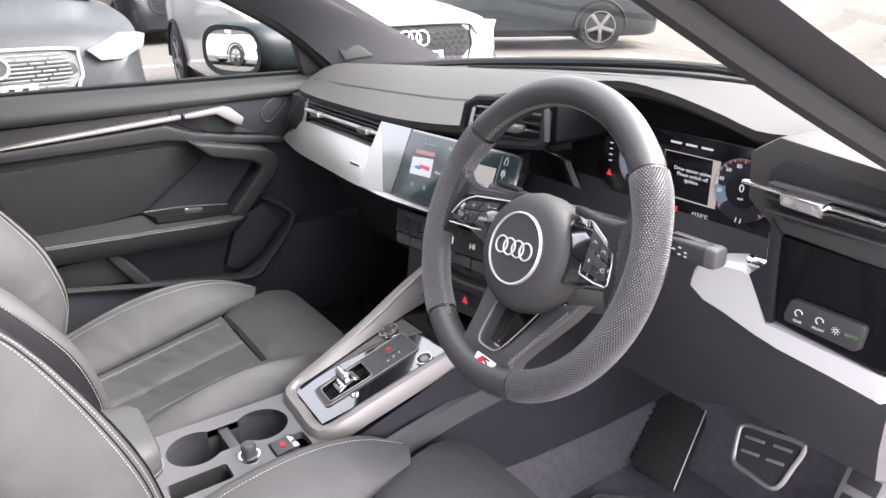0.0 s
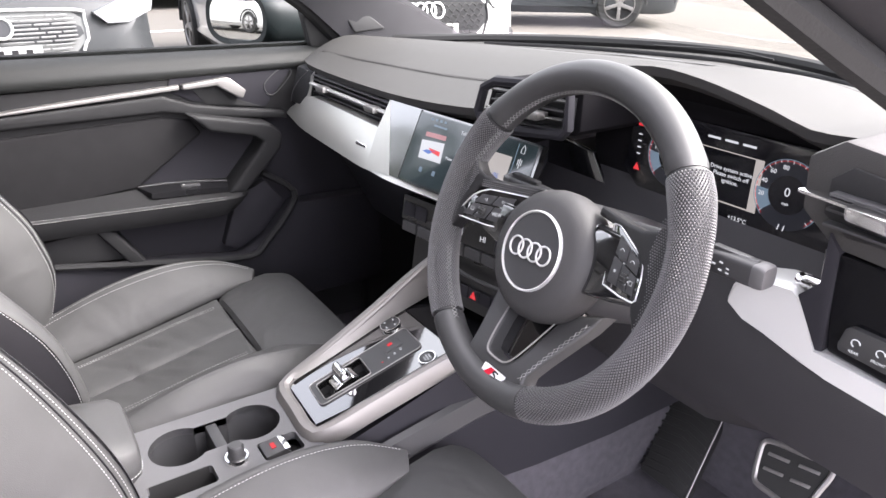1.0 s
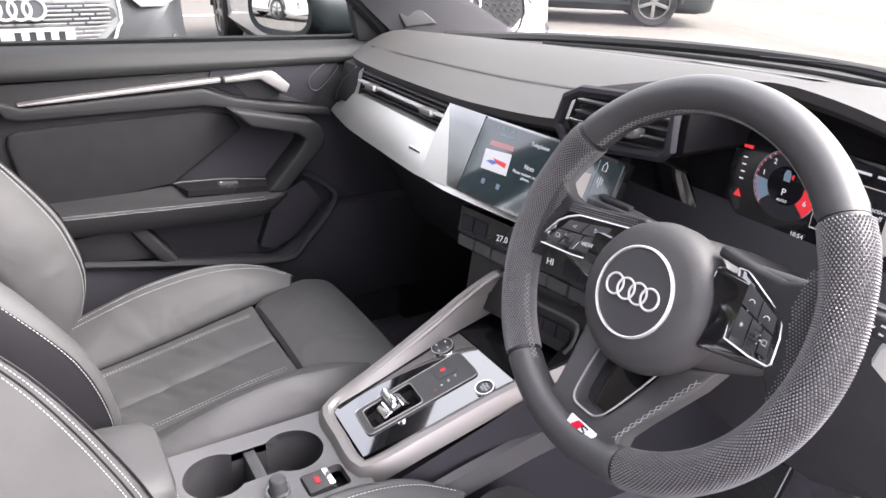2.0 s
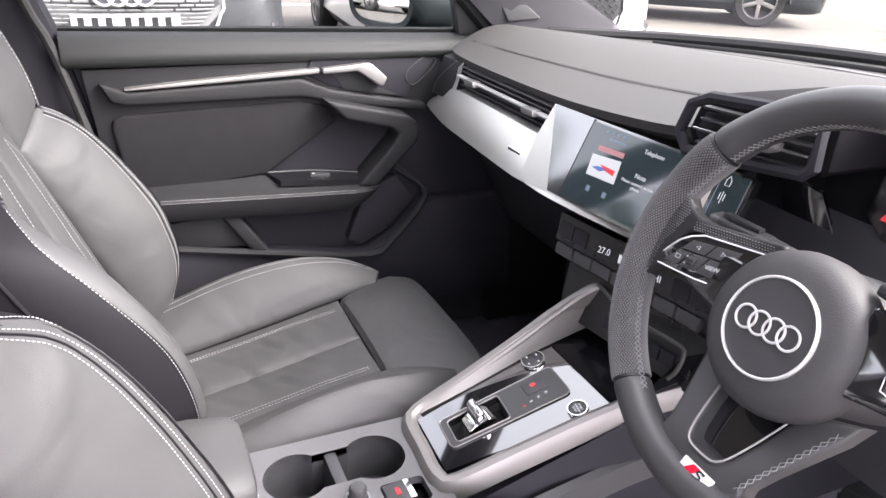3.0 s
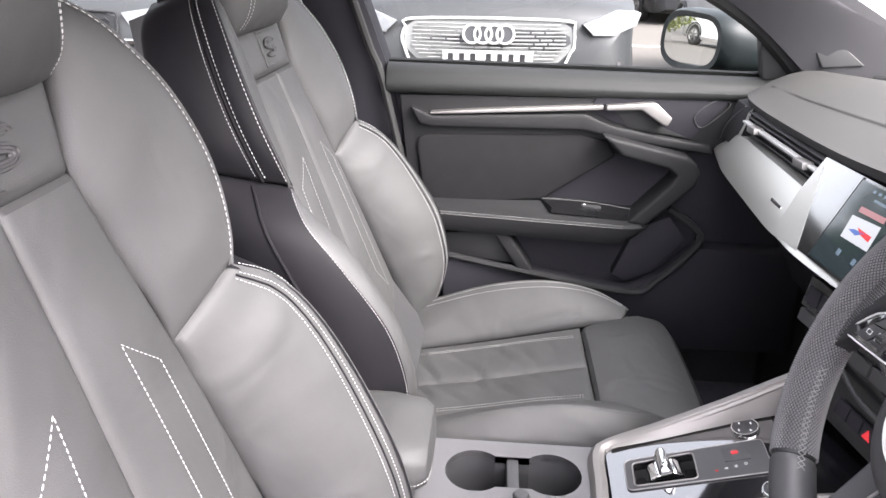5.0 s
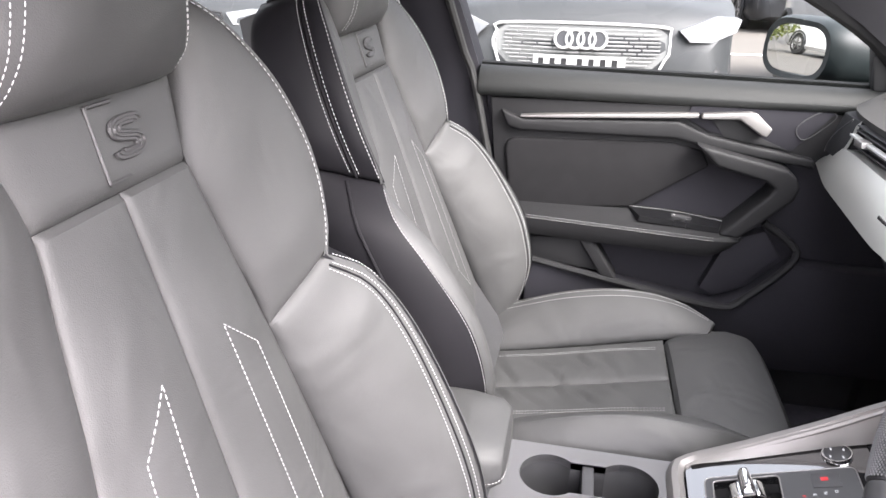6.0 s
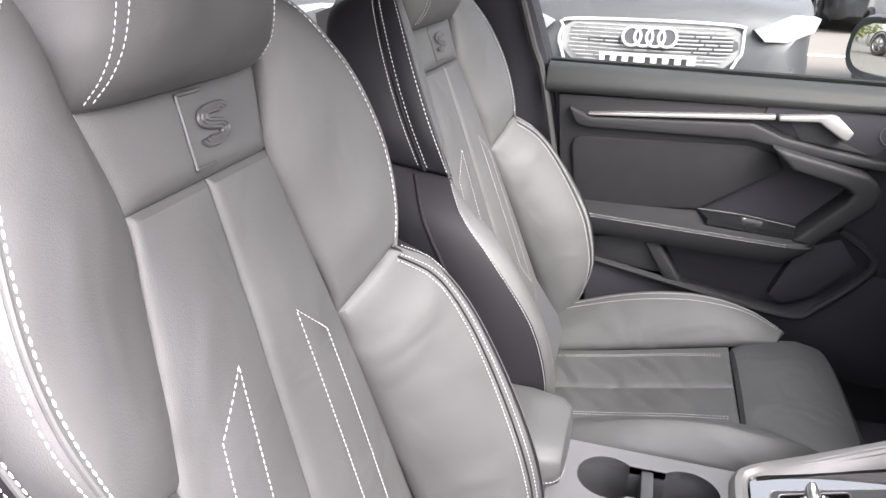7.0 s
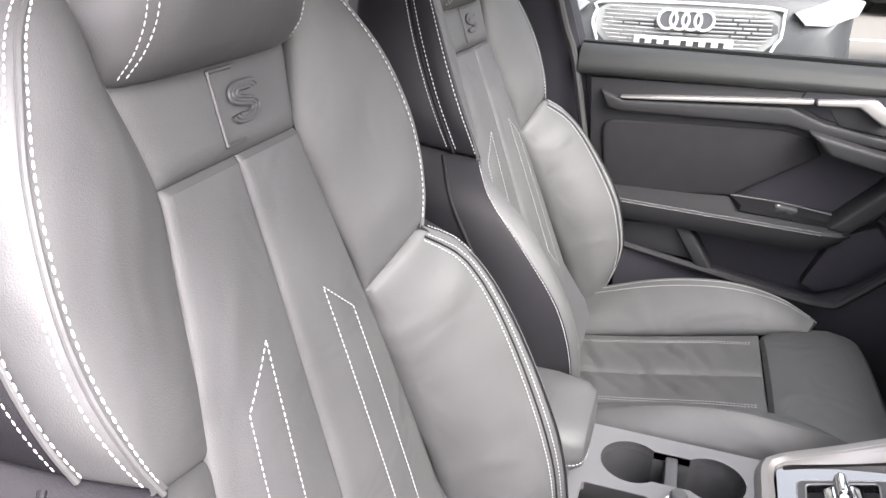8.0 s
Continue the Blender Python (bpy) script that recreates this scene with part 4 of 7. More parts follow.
# speaker lid set into the top, and the defroster slot
lid = [on_top(x, t, 0.002) for x, t in ((-0.16, 0.66), (0.16, 0.66), (0.16, 0.80), (-0.16, 0.80))]
part("speaker_lid", grid_bm([spline([lid[0], lid[1]], 8), spline([lid[3], lid[2]], 8)]), HARD, dash, "raised speaker cover")
part("defroster_slot", tube(spline([on_top(x, 0.90, 0.001) for x in (-0.5, -0.3, 0.0, 0.3, 0.5)], 30), 0.006, 6, squash=0.4), BLACK, dash)
part("lid_line", tube(spline([(0.20, 0.36, 1.083), (0.30, 0.37, 1.089), (0.36, 0.372, 1.086)], 8), 0.0012, 5), BLACK, dash)

# body of the dashboard below the pad
def dash_profile(x):
    return [(x, 0.245, 0.945), (x, 0.235, 0.905), (x, 0.215, 0.86), (x, 0.212, 0.835), (x, 0.275, 0.80), (x, 0.335, 0.72), (x, 0.385, 0.62), (x, 0.45, 0.56), (x, 0.60, 0.55),
            (x, 0.80, 0.62), (x, 0.86, 0.95), (x, 0.6, 0.965)]


part("carcass", grid_bm([dash_profile(x) for x in (-0.672, -0.5, -0.3, -0.12, 0.10)], True, True), DARK_PLASTIC, dash)
part("glovebox", prism([(-0.60, 0.60), (-0.60, 0.80), (-0.17, 0.80), (-0.17, 0.60)], lambda a, b, h: V(a, h + 0.55 * (0.80 - b), b), 0.262, 0.33, 0.012, 3), DARK_PLASTIC, dash, "dark glovebox lid")
# knee panel on the driver's side
rows = []
for x in (0.10, 0.17, 0.25, 0.34, 0.44, 0.52, 0.60, 0.675):
    low = 0.70 if x < 0.5 else 0.73
    rows.append([(x, 0.30, 0.94), (x, 0.268, 0.89), (x, 0.240, 0.858), (x, 0.226, 0.835), (x, 0.220, 0.81), (x, 0.222, 0.78), (x, 0.232, 0.74), (x, 0.25, low), (x, 0.29, low - 0.018), (x, 0.36, low - 0.03), (x, 0.7, low), (x, 0.7, 0.94)])
part("knee_panel", grid_bm(rows, True, True), KNEE, dash, "dark plastic knee panel")

# silver inlay on the passenger's side
low_e = [(-0.690, 0.205, 0.838), (-0.62, 0.194, 0.834), (-0.54, 0.181, 0.834), (-0.40, 0.169, 0.836), (-0.25, 0.158, 0.838), (-0.13, 0.160, 0.840), (0.0, 0.178, 0.838), (0.10, 0.205, 0.838), (0.17, 0.225, 0.842)]
up_e = [(-0.686, 0.222, 0.856), (-0.60, 0.212, 0.890), (-0.53, 0.205, 0.901), (-0.40, 0.200, 0.903), (-0.25, 0.196, 0.903), (-0.205, 0.180, 0.858), (0.0, 0.200, 0.853), (0.10, 0.225, 0.853), (0.17, 0.245, 0.857)]


def strip_between(lo, hi, n, thick, steps=6, bulge=0.004):
    a, b = spline(lo, n), spline(hi, n)
    rows = []
    for p, q in zip(a, b):
        col = []
        for k in range(steps + 1):
            s = k / steps
            c = p.lerp(q, s)
            c.y -= bulge * 4 * s * (1 - s)
            col.append(c)
        back = [V(c.x, c.y + thick, c.z) for c in reversed(col)]
        rows.append(col + back)
    return grid_bm(rows, True, True)


def piece(lo, hi, n, thick, bulge=0.003):
    return strip_between(lo, hi, n, thick, 6, bulge)


inlay = part("silver_inlay", piece(low_e[:5] + [(-0.205, 0.159, 0.839)], up_e[:5] + [(-0.205, 0.195, 0.903)], 36, 0.02), BRUSHED, dash, "brushed silver inlay")
part("inlay_badge", tube([(-0.285, 0.1745, 0.868), (-0.245, 0.1735, 0.868)], 0.004, 6, squash=0.4), CHROME, inlay, "small bright badge bar")
part("screen_ledge", piece([(-0.205, 0.159, 0.8385), (-0.13, 0.160, 0.839), (0.0, 0.182, 0.838), (0.10, 0.208, 0.838), (0.17, 0.228, 0.842)],
                           [(-0.205, 0.172, 0.852), (-0.13, 0.176, 0.853), (0.0, 0.200, 0.852), (0.10, 0.226, 0.853), (0.17, 0.246, 0.857)], 24, 0.02, 0.002), BRUSHED, dash, "brushed silver ledge")
part("inlay_end", prism([(0.230, 0.860), (0.205, 0.872), (0.212, 0.90), (0.225, 0.945), (0.245, 0.95)], on_x, -0.660, -0.560, 0.004), DOOR_TRIM, dash)
part("inlay_rim", tube(spline([(-0.572, 0.212, 0.949), (-0.615, 0.208, 0.922), (-0.650, 0.207, 0.894), (-0.667, 0.208, 0.868)], 14), 0.0009, 6), SATIN_PLASTIC, dash)
part("vent_end_cap", grid_bm([[(-0.655, 0.226, 0.873), (-0.60, 0.213, 0.891), (-0.555, 0.207, 0.899)], [(-0.60, 0.222, 0.925), (-0.58, 0.220, 0.928), (-0.560, 0.218, 0.93)], [(-0.565, 0.224, 0.948), (-0.562, 0.223, 0.949), (-0.558, 0.222, 0.95)]]), BRUSHED, dash)

# passenger air vent: dark slot with slats, a bright bar and two sliders
vent = thing("air_vent", (-0.38, 0.22, 0.925), "wide dark air vent with bright bar and sliders", "air vent", "air vents")
part("slot", prism([(-0.555, 0.905), (-0.55, 0.948), (-0.215, 0.952), (-0.215, 0.905)], on_y, 0.228, 0.236, 0.002), BLACK, vent)
for k, z in enumerate((0.911, 0.919, 0.936, 0.944)):
    part("slat", box((-0.548, 0.212, z - 0.0012), (-0.216, 0.228, z + 0.0012), 0.0008), HARD, vent)
part("bright_bar", box((-0.548, 0.203, 0.9260), (-0.216, 0.214, 0.9298), 0.001), SILVER_PAINT, vent, "bright chrome bar")
for x in (-0.485, -0.278):
    part("slider", prism([(x - 0.017, 0.920), (x - 0.020, 0.931), (x + 0.017, 0.933), (x + 0.020, 0.922)], on_y, 0.196, 0.214, 0.003), SATIN, vent, "satin silver slider")

# centre screen, angled towards the driver
S_BL, S_BR, S_TL = V(-0.205, 0.158, 0.846), V(0.150, 0.191, 0.852), V(-0.212, 0.205, 0.955)
SX, SY = (S_BR - S_BL), (S_TL - S_BL)
SN = SX.cross(SY).normalized()


def on_screen(u, v, h=0.0):
    return S_BL + SX * u + SY * v + SN * h


def quad(f, pts, thick=0.0015, bevel=0.0):
    """A thin plate whose outline lies in the plane of f."""
    bm = bmesh.new()
    top = [bm.verts.new(f(u, v, thick)) for u, v in pts]
    low = [bm.verts.new(f(u, v, 0)) for u, v in pts]
    bm.faces.new(top)
    bm.faces.new(list(reversed(low)))
    for i in range(len(pts)):
        j = (i + 1) % len(pts)
        bm.faces.new((low[i], low[j], top[j], top[i]))
    bmesh.ops.recalc_face_normals(bm, faces=bm.faces)
    return bm


def glow(name, color, strength):
    return mat(name, tuple(c * 0.1 for c in color), 0.2, emit=color, emit_strength=strength)


BEZEL_GLASS = mat("grey_gloss_bezel", (0.012, 0.012, 0.012), 0.12, coat=1.0, rough_var=0.02, ior=2.5)
SCREEN_BG = mat("display_glass", (0.008, 0.012, 0.014), 0.07, coat=0.3, ior=1.6, emit=(0.10, 0.16, 0.17), emit_strength=GLOW * 0.22)
SCREEN_TXT = glow("display_white", (0.85, 0.9, 0.92), GLOW * 0.8)
SCREEN_RED = glow("display_red", (0.9, 0.05, 0.06), GLOW * 0.9)
SCREEN_BLUE = glow("display_blue", (0.12, 0.25, 0.7), GLOW * 0.7)
SCREEN_PINK = glow("display_pink", (0.75, 0.35, 0.36), GLOW * 0.6)
SCREEN_GREEN = glow("display_green", (0.3, 0.6, 0.3), GLOW * 0.6)
SCREEN_MAP = glow("display_map", (0.75, 0.72, 0.66), GLOW * 0.6)
DIAL_SLATE = mat("slate_dial_face", (0.020, 0.022, 0.028), 0.3)
SCREEN_GREY = glow("display_grey_blue", (0.25, 0.36, 0.45), GLOW * 0.6)
unit = thing("touch_screen", tuple(on_screen(0.5, 0)), "wide glossy black touch screen showing radio tiles", "screen")
part("bezel", quad(lambda u, v, h: on_screen(u, v, h - 0.012), [(0.150, 0), (1, 0), (1.0, 0.95), (0.0, 1.0)], 0.012), BEZEL_GLASS, unit, "glossy black bezel")
part("display", quad(lambda u, v, h: on_screen(u, v, h + 0.0003), [(0.240, 0.03), (0.985, 0.05), (0.985, 0.92), (0.258, 0.96)], 0.001), SCREEN_BG, unit, "dark teal display")
part("edge_line", quad(lambda u, v, h: on_screen(u, v, h + 0.0004), [(0.234, 0.01), (0.239, 0.01), (0.258, 0.98), (0.253, 0.98)], 0.001), BLACK, unit)


part("inlay_corner", quad(lambda u, v, h: on_screen(u, v, h - 0.0095), [(-0.03, -0.02), (0.165, -0.02), (0.0, 1.0), (-0.03, 0.55)], 0.010), BRUSHED, dash, "brushed silver corner beside the screen")


def tile(pts, m, name="tile", lab=""):
    return part(name, quad(lambda u, v, h: on_screen(u, v, h + 0.0015), pts, 0.0003), m, unit, lab, smooth=False)


tile([(0.330, 0.37), (0.482, 0.38), (0.472, 0.64), (0.320, 0.61)], SCREEN_TXT, "artwork_tile", "white artwork tile")
for q in ([(0.345, 0.47), (0.39, 0.45), (0.43, 0.51), (0.37, 0.50)], ):
    part("artwork_shape", quad(lambda u, v, h: on_screen(u, v, h + 0.0019), q, 0.0002), SCREEN_BLUE, unit, smooth=False)
part("artwork_shape", quad(lambda u, v, h: on_screen(u, v, h + 0.0019), [(0.38, 0.53), (0.462, 0.52), (0.462, 0.46), (0.41, 0.48)], 0.0002), SCREEN_RED, unit, smooth=False)
tile([(0.335, 0.665), (0.472, 0.675), (0.470, 0.735), (0.333, 0.725)], SCREEN_PINK, "song_bar", "pink line")


def screen_text(body, u, v, size, m=None, lift=0.002):
    return lettering(body, size, facing(on_screen(u, v, lift), SN, SY), m or SCREEN_TXT, unit, label="white display lettering")


screen_text("Telephone", 0.60, 0.83, 0.0080)
screen_text("Note", 0.585, 0.56, 0.0090)
screen_text("Please connect mobile\nphone.", 0.585, 0.45, 0.0062)
for k in range(4):
    tile([(0.34 + 0.03 * k, 0.885), (0.355 + 0.03 * k, 0.885), (0.355 + 0.03 * k, 0.915), (0.34 + 0.03 * k, 0.915)], SCREEN_GREY, "status_bar")
tile([(0.37, 0.815), (0.46, 0.81), (0.46, 0.835), (0.37, 0.84)], SCREEN_GREY, "line_bar")
for u in (0.36, 0.45):
    tile([(u, 0.20), (u + 0.02, 0.195), (u + 0.02, 0.26), (u, 0.265)], SCREEN_GREY, "key_bar")
tile([(0.745, 0.30), (0.872, 0.30), (0.872, 0.73), (0.745, 0.73)], SCREEN_MAP, "map_tile", "small pale map")
tile([(0.80, 0.42), (0.83, 0.42), (0.83, 0.50), (0.80, 0.50)], SCREEN_BLUE, "map_marker")
house = [(0.908, 0.80), (0.908, 0.855), (0.917, 0.895), (0.926, 0.855), (0.926, 0.80)]
part("side_key", tube([on_screen(u, v, 0.002) for u, v in house], 0.0005, 5, True), SCREEN_TXT, unit, "white home symbol")
part("side_key", tube([on_screen(0.917, v, 0.002) for v in (0.62, 0.68, 0.74)], 0.0005, 5), SCREEN_TXT, unit, "white signal symbol")
for u in (0.908, 0.926):
    part("side_key", tube([on_screen(u, v, 0.002) for v in (0.655, 0.69, 0.725)], 0.0005, 5), SCREEN_TXT, unit, "white signal symbol")
tile([(0.885, 0.10), (0.888, 0.10), (0.888, 0.90), (0.885, 0.90)], SCREEN_GREY, "divider_line")

# climate panel and key rows
TOGGLE = mat("grey_toggle_plastic", (0.036, 0.036, 0.038), 0.4, grain=0.05, grain_scale=900, rough_var=0.05)
climate = thing("climate_panel", (0, 0.19, 0.77), "gloss black climate panel with grey toggle keys", "control panel")
C_BL, C_BR, C_TL = V(-0.128, 0.176, 0.777), V(0.150, 0.222, 0.777), V(-0.134, 0.185, 0.815)
CX, CY = C_BR - C_BL, C_TL - C_BL
CN = CX.cross(CY).normalized()


def on_climate(u, v, h=0.0):
    return C_BL + CX * u + CY * v + CN * h


part("face", quad(lambda u, v, h: on_climate(u, v, h - 0.03), [(0, 0), (1, 0), (1, 1), (0, 1)], 0.03), CLIMATE_BLACK, climate)
for u in (0.02, 0.12, 0.75, 0.86):
    part("key", quad(lambda a, b, h: on_climate(a, b, h), [(u, 0.18), (u + 0.09, 0.18), (u + 0.09, 0.72), (u, 0.72)], 0.002), DARK_PLASTIC, climate)
for u in (0.02, 0.15, 0.28, 0.41, 0.54, 0.67, 0.80):
    bm = quad(lambda a, b, h: on_climate(a, b, h - 0.006), [(u, -0.48), (u + 0.125, -0.48), (u + 0.125, -0.05), (u, -0.05)], 0.009)
    bmesh.ops.bevel(bm, geom=list(bm.edges), offset=0.0012, segments=2, affect="EDGES")
    part("toggle", bm, TOGGLE, climate, "grey toggle key")
lettering("27.0", 0.013, facing(on_climate(0.33, 0.42, 0.0008), CN, CY), SCREEN_TXT, climate, label="white temperature figures")
lettering("HI", 0.013, facing(on_climate(0.66, 0.42, 0.0008), CN, CY), SCREEN_TXT, climate, label="white temperature figures")
for k in range(3):
    part("seat_symbol", quad(lambda u, v, h: on_climate(u, v, h + 0.0004), [(0.425 + 0.03 * k, 0.28), (0.447 + 0.03 * k, 0.28), (0.447 + 0.03 * k, 0.58), (0.425 + 0.03 * k, 0.58)], 0.0004), SCREEN_TXT if k != 1 else SCREEN_GREY, climate, smooth=False)
part("lower_face", quad(lambda u, v, h: on_climate(u, v, h - 0.03), [(0.1, -2.5), (1.0, -2.5), (1, -0.6), (0.1, -0.6)], 0.020), CLIMATE_BLACK, climate)
for k in range(6):
    u = 0.42 + 0.085 * k
    part("lower_key", quad(lambda a, b, h: on_climate(a, b, h - 0.008), [(u, -2.05), (u + 0.078, -2.05), (u + 0.078, -1.6), (u, -1.6)], 0.004), DARK_PLASTIC, climate)
u = 0.42 + 0.085 * 2
part("hazard_symbol", quad(lambda a, b, h: on_climate(a, b, h - 0.0036), [(u + 0.015, -1.98), (u + 0.063, -1.98), (u + 0.039, -1.68)], 0.0004), SCREEN_RED, climate, "red warning triangle", smooth=False)

# central air vent beside the instrument hood
vent = thing("air_vent", (0.165, 0.19, 1.0), "hexagonal dark air vent with bright slider", "air vent", "air vents")
shell = prism([(0.075, 0.996), (0.088, 1.032), (0.115, 1.045), (0.254, 1.060), (0.254, 1.004), (0.246, 0.997), (0.155, 0.984), (0.092, 0.975)], on_y, 0.19, 0.34, 0.004)
part("housing", shell, HOOD_LINING, vent)
part("vent_frame", tube([(x, 0.174, z) for x, z in [(0.079, 0.997), (0.091, 1.030), (0.116, 1.042), (0.250, 1.056), (0.250, 1.008), (0.242, 1.000), (0.155, 0.987), (0.094, 0.979)]], 0.0065, 8, True), DARK_PLASTIC, vent)
part("slot", prism([(0.090, 0.998), (0.100, 1.022), (0.246, 1.042), (0.244, 1.004), (0.102, 0.985)], on_y, 0.186, 0.1895, 0.001), BLACK, vent)
for k in range(4):
    z = 0.990 + 0.0125 * k
    part("slat", prism([(0.102 + 0.001 * k, z), (0.244, z + 0.014 - 0.002 * k), (0.244, z + 0.0165 - 0.002 * k), (0.102, z + 0.0025)], on_y, 0.176, 0.188, 0.0008), HARD, vent)
part("bright_bar", prism([(0.102, 1.006), (0.246, 1.0175), (0.246, 1.0200), (0.102, 1.0085)], on_y, 0.168, 0.178, 0.001), CHROME, vent, "bright chrome bar")
part("slider", prism([(0.176, 1.009), (0.180, 1.019), (0.213, 1.0215), (0.210, 1.011)], on_y, 0.160, 0.178, 0.003), SATIN, vent, "satin silver slider")

# driver's air vent and light switch panel near the open door
vent = thing("air_vent", (0.61, 0.16, 1.03), "hexagonal dark air vent with bright slider", "air vent", "air vents")
part("housing", prism([(0.536, 1.052), (0.562, 1.070), (0.68, 1.056), (0.69, 1.0), (0.68, 0.978), (0.572, 0.985), (0.540, 1.008)], on_y, 0.160, 0.30, 0.005), SOFT, vent)
part("slot", prism([(0.560, 1.040), (0.574, 1.052), (0.676, 1.040), (0.68, 1.0), (0.582, 0.998), (0.560, 1.012)], on_y, 0.1565, 0.1605, 0.001), BLACK, vent)
for k in range(3):
    z = 1.006 + 0.012 * k
    part("slat", prism([(0.566, z), (0.676, z - 0.003), (0.676, z - 0.0005), (0.566, z + 0.0025)], on_y, 0.146, 0.158, 0.0008), HARD, vent)
part("bright_bar", prism([(0.545, 1.028), (0.68, 1.021), (0.68, 1.024), (0.545, 1.031)], on_y, 0.139, 0.149, 0.001), CHROME, vent, "bright chrome bar")
part("slider", prism([(0.588, 1.020), (0.586, 1.031), (0.624, 1.029), (0.626, 1.017)], on_y, 0.130, 0.149, 0.003), CHROME, vent, "bright chrome slider")
lights = thing("light_switch_panel", (0.63, 0.16, 0.93), "gloss black light switch panel with grey keys", "control panel")
part("face", prism([(0.574, 0.984), (0.684, 0.980), (0.690, 0.890), (0.588, 0.900)], on_y, 0.158, 0.19, 0.003), SWITCH_BLACK, lights)
keys = part("key_bank", prism([(0.598, 0.908), (0.597, 0.914), (0.600, 0.928), (0.605, 0.932), (0.664, 0.931), (0.668, 0.927), (0.666, 0.908), (0.661, 0.904)], on_y, 0.152, 0.160, 0.003), SATIN_DARK, lights, "dark grey key bank")
for x, w in ((0.611, "REAR"), (0.630, "FRONT")):
    lettering(w, 0.0034, facing((x, 0.1515, 0.9125), (0, -1, 0)), SCREEN_TXT, lights, label="small white lettering")
    part("lamp_symbol", tube([(x + 0.0034 * math.cos(a), 0.1515, 0.9205 + 0.0034 * math.sin(a)) for a in [k * math.pi / 5 for k in range(8)]], 0.0006, 5), SCREEN_TXT, lights)
part("lamp_symbol", tube([(0.6445 + 0.0016 * math.cos(a), 0.1515, 0.9175 + 0.0016 * math.sin(a)) for a in [k * math.pi / 5 for k in range(10)]], 0.0005, 5, True), SCREEN_TXT, lights)
for k in range(8):
    c, d = math.cos(k * math.pi / 4), math.sin(k * math.pi / 4)
    part("lamp_ray", tube([(0.6445 + 0.0027 * c, 0.1515, 0.9175 + 0.0027 * d), (0.6445 + 0.0038 * c, 0.1515, 0.9175 + 0.0038 * d)], 0.0004, 5), SCREEN_TXT, lights)
lettering("AUTO", 0.0042, facing((0.6575, 0.1515, 0.9175), (0, -1, 0)), SCREEN_GREEN, lights, label="green lettering")
# silver trim round it
top_e = [(0.494, 0.922), (0.498, 0.929), (0.512, 0.936), (0.530, 0.941), (0.545, 0.942), (0.556, 0.936), (0.580, 0.898), (0.640, 0.893), (0.690, 0.888)]
low_e2 = [(0.690, 0.864), (0.646, 0.869), (0.599, 0.873), (0.568, 0.878), (0.531, 0.888), (0.509, 0.896), (0.492, 0.909)]
rows = []
for side_y, shrink in ((0.19, 0.0), (0.166, 0.0), (0.158, 0.0012), (0.154, 0.004)):
    ring = top_e + low_e2
    cx, cz = 0.58, 0.895
    rows.append([V(x - math.copysign(min(abs(x - cx), shrink), x - cx), side_y + 0.10 * max(0.0, z - 0.90), z - math.copysign(min(abs(z - cz) * 0.5, shrink), z - cz)) for x, z in ring])
part("switch_surround", grid_bm(rows, True, True), SILVER_PAINT, dash, "satin silver surround")
part("surround_side", prism([(0.556, 0.938), (0.571, 0.955), (0.569, 0.998), (0.580, 0.985), (0.5855, 0.898), (0.580, 0.897)], on_y, 0.156, 0.20, 0.001), DARK_PLASTIC, dash)
part("column_knob", lathe([(0.0, 0.012), (0.0055, 0.012), (0.0062, 0.010), (0.0050, 0.007), (0.0062, 0.005), (0.0062, -0.012), (0.0, -0.012)], Matrix.Translation((0.557, 0.172, 0.945)) @ Matrix.Rotation(radians(-90), 4, "Y"), 20), CHROME, dash, "small chrome knob")
part("switch_edge", tube([(0.5715, 0.1575, 0.955), (0.5695, 0.1575, 0.984)], 0.0012, 6), CHROME, dash, "bright edge")

# instrument hood and display
hood = thing("instrument_cluster", (0.385, 0.28, 0.93), "dark digital instrument display under a hood", "instrument cluster")
lip = [p for p in cols if 0.17 < p.x < 0.56]
rows = [[V(p.x, p.y + 0.006, p.z - 0.010) for p in lip], [V(p.x, p.y + 0.03, p.z - 0.020) for p in lip], [V(0.385 + (p.x - 0.385) * 0.92, 0.300, min(p.z - 0.03, 1.035)) for p in lip]]
part("hood_lining", grid_bm(rows), HOOD_LINING, hood)
part("surround", prism([(0.185, 0.90), (0.175, 0.97), (0.20, 1.035), (0.30, 1.05), (0.47, 1.045), (0.555, 1.02), (0.56, 0.95), (0.53, 0.90)], on_y, 0.296, 0.34, 0.004), HOOD_LINING, hood)
part("display", prism([(0.235, 0.945), (0.245, 1.012), (0.262, 1.022), (0.51, 1.022), (0.525, 1.008), (0.53, 0.945), (0.50, 0.915), (0.27, 0.915)], on_y, 0.290, 0.296, 0.002), SCREEN_DARK, hood, "dark display")
YD = 0.2893


def flat(name, pts, m, h=0.0, lab=""):
    return part(name, prism(pts, on_y, YD - h - 0.0004, YD - h, 0), m, hood, lab, smooth=False)


def arc(cx, cz, r0, r1, a0, a1, n=24):
    out = [(cx + r1 * math.cos(radians(a0 + (a1 - a0) * k / n)), cz + r1 * math.sin(radians(a0 + (a1 - a0) * k / n))) for k in range(n + 1)]
    return out + [(cx + r0 * math.cos(radians(a1 - (a1 - a0) * k / n)), cz + r0 * math.sin(radians(a1 - (a1 - a0) * k / n))) for k in range(n + 1)]


def circle(cx, cy, r, n=28, a0=0, a1=360):
    return [(cx + r * math.cos(radians(a0 + (a1 - a0) * k / n)), cy + r * math.sin(radians(a0 + (a1 - a0) * k / n))) for k in range(n if a1 - a0 == 360 else n + 1)]


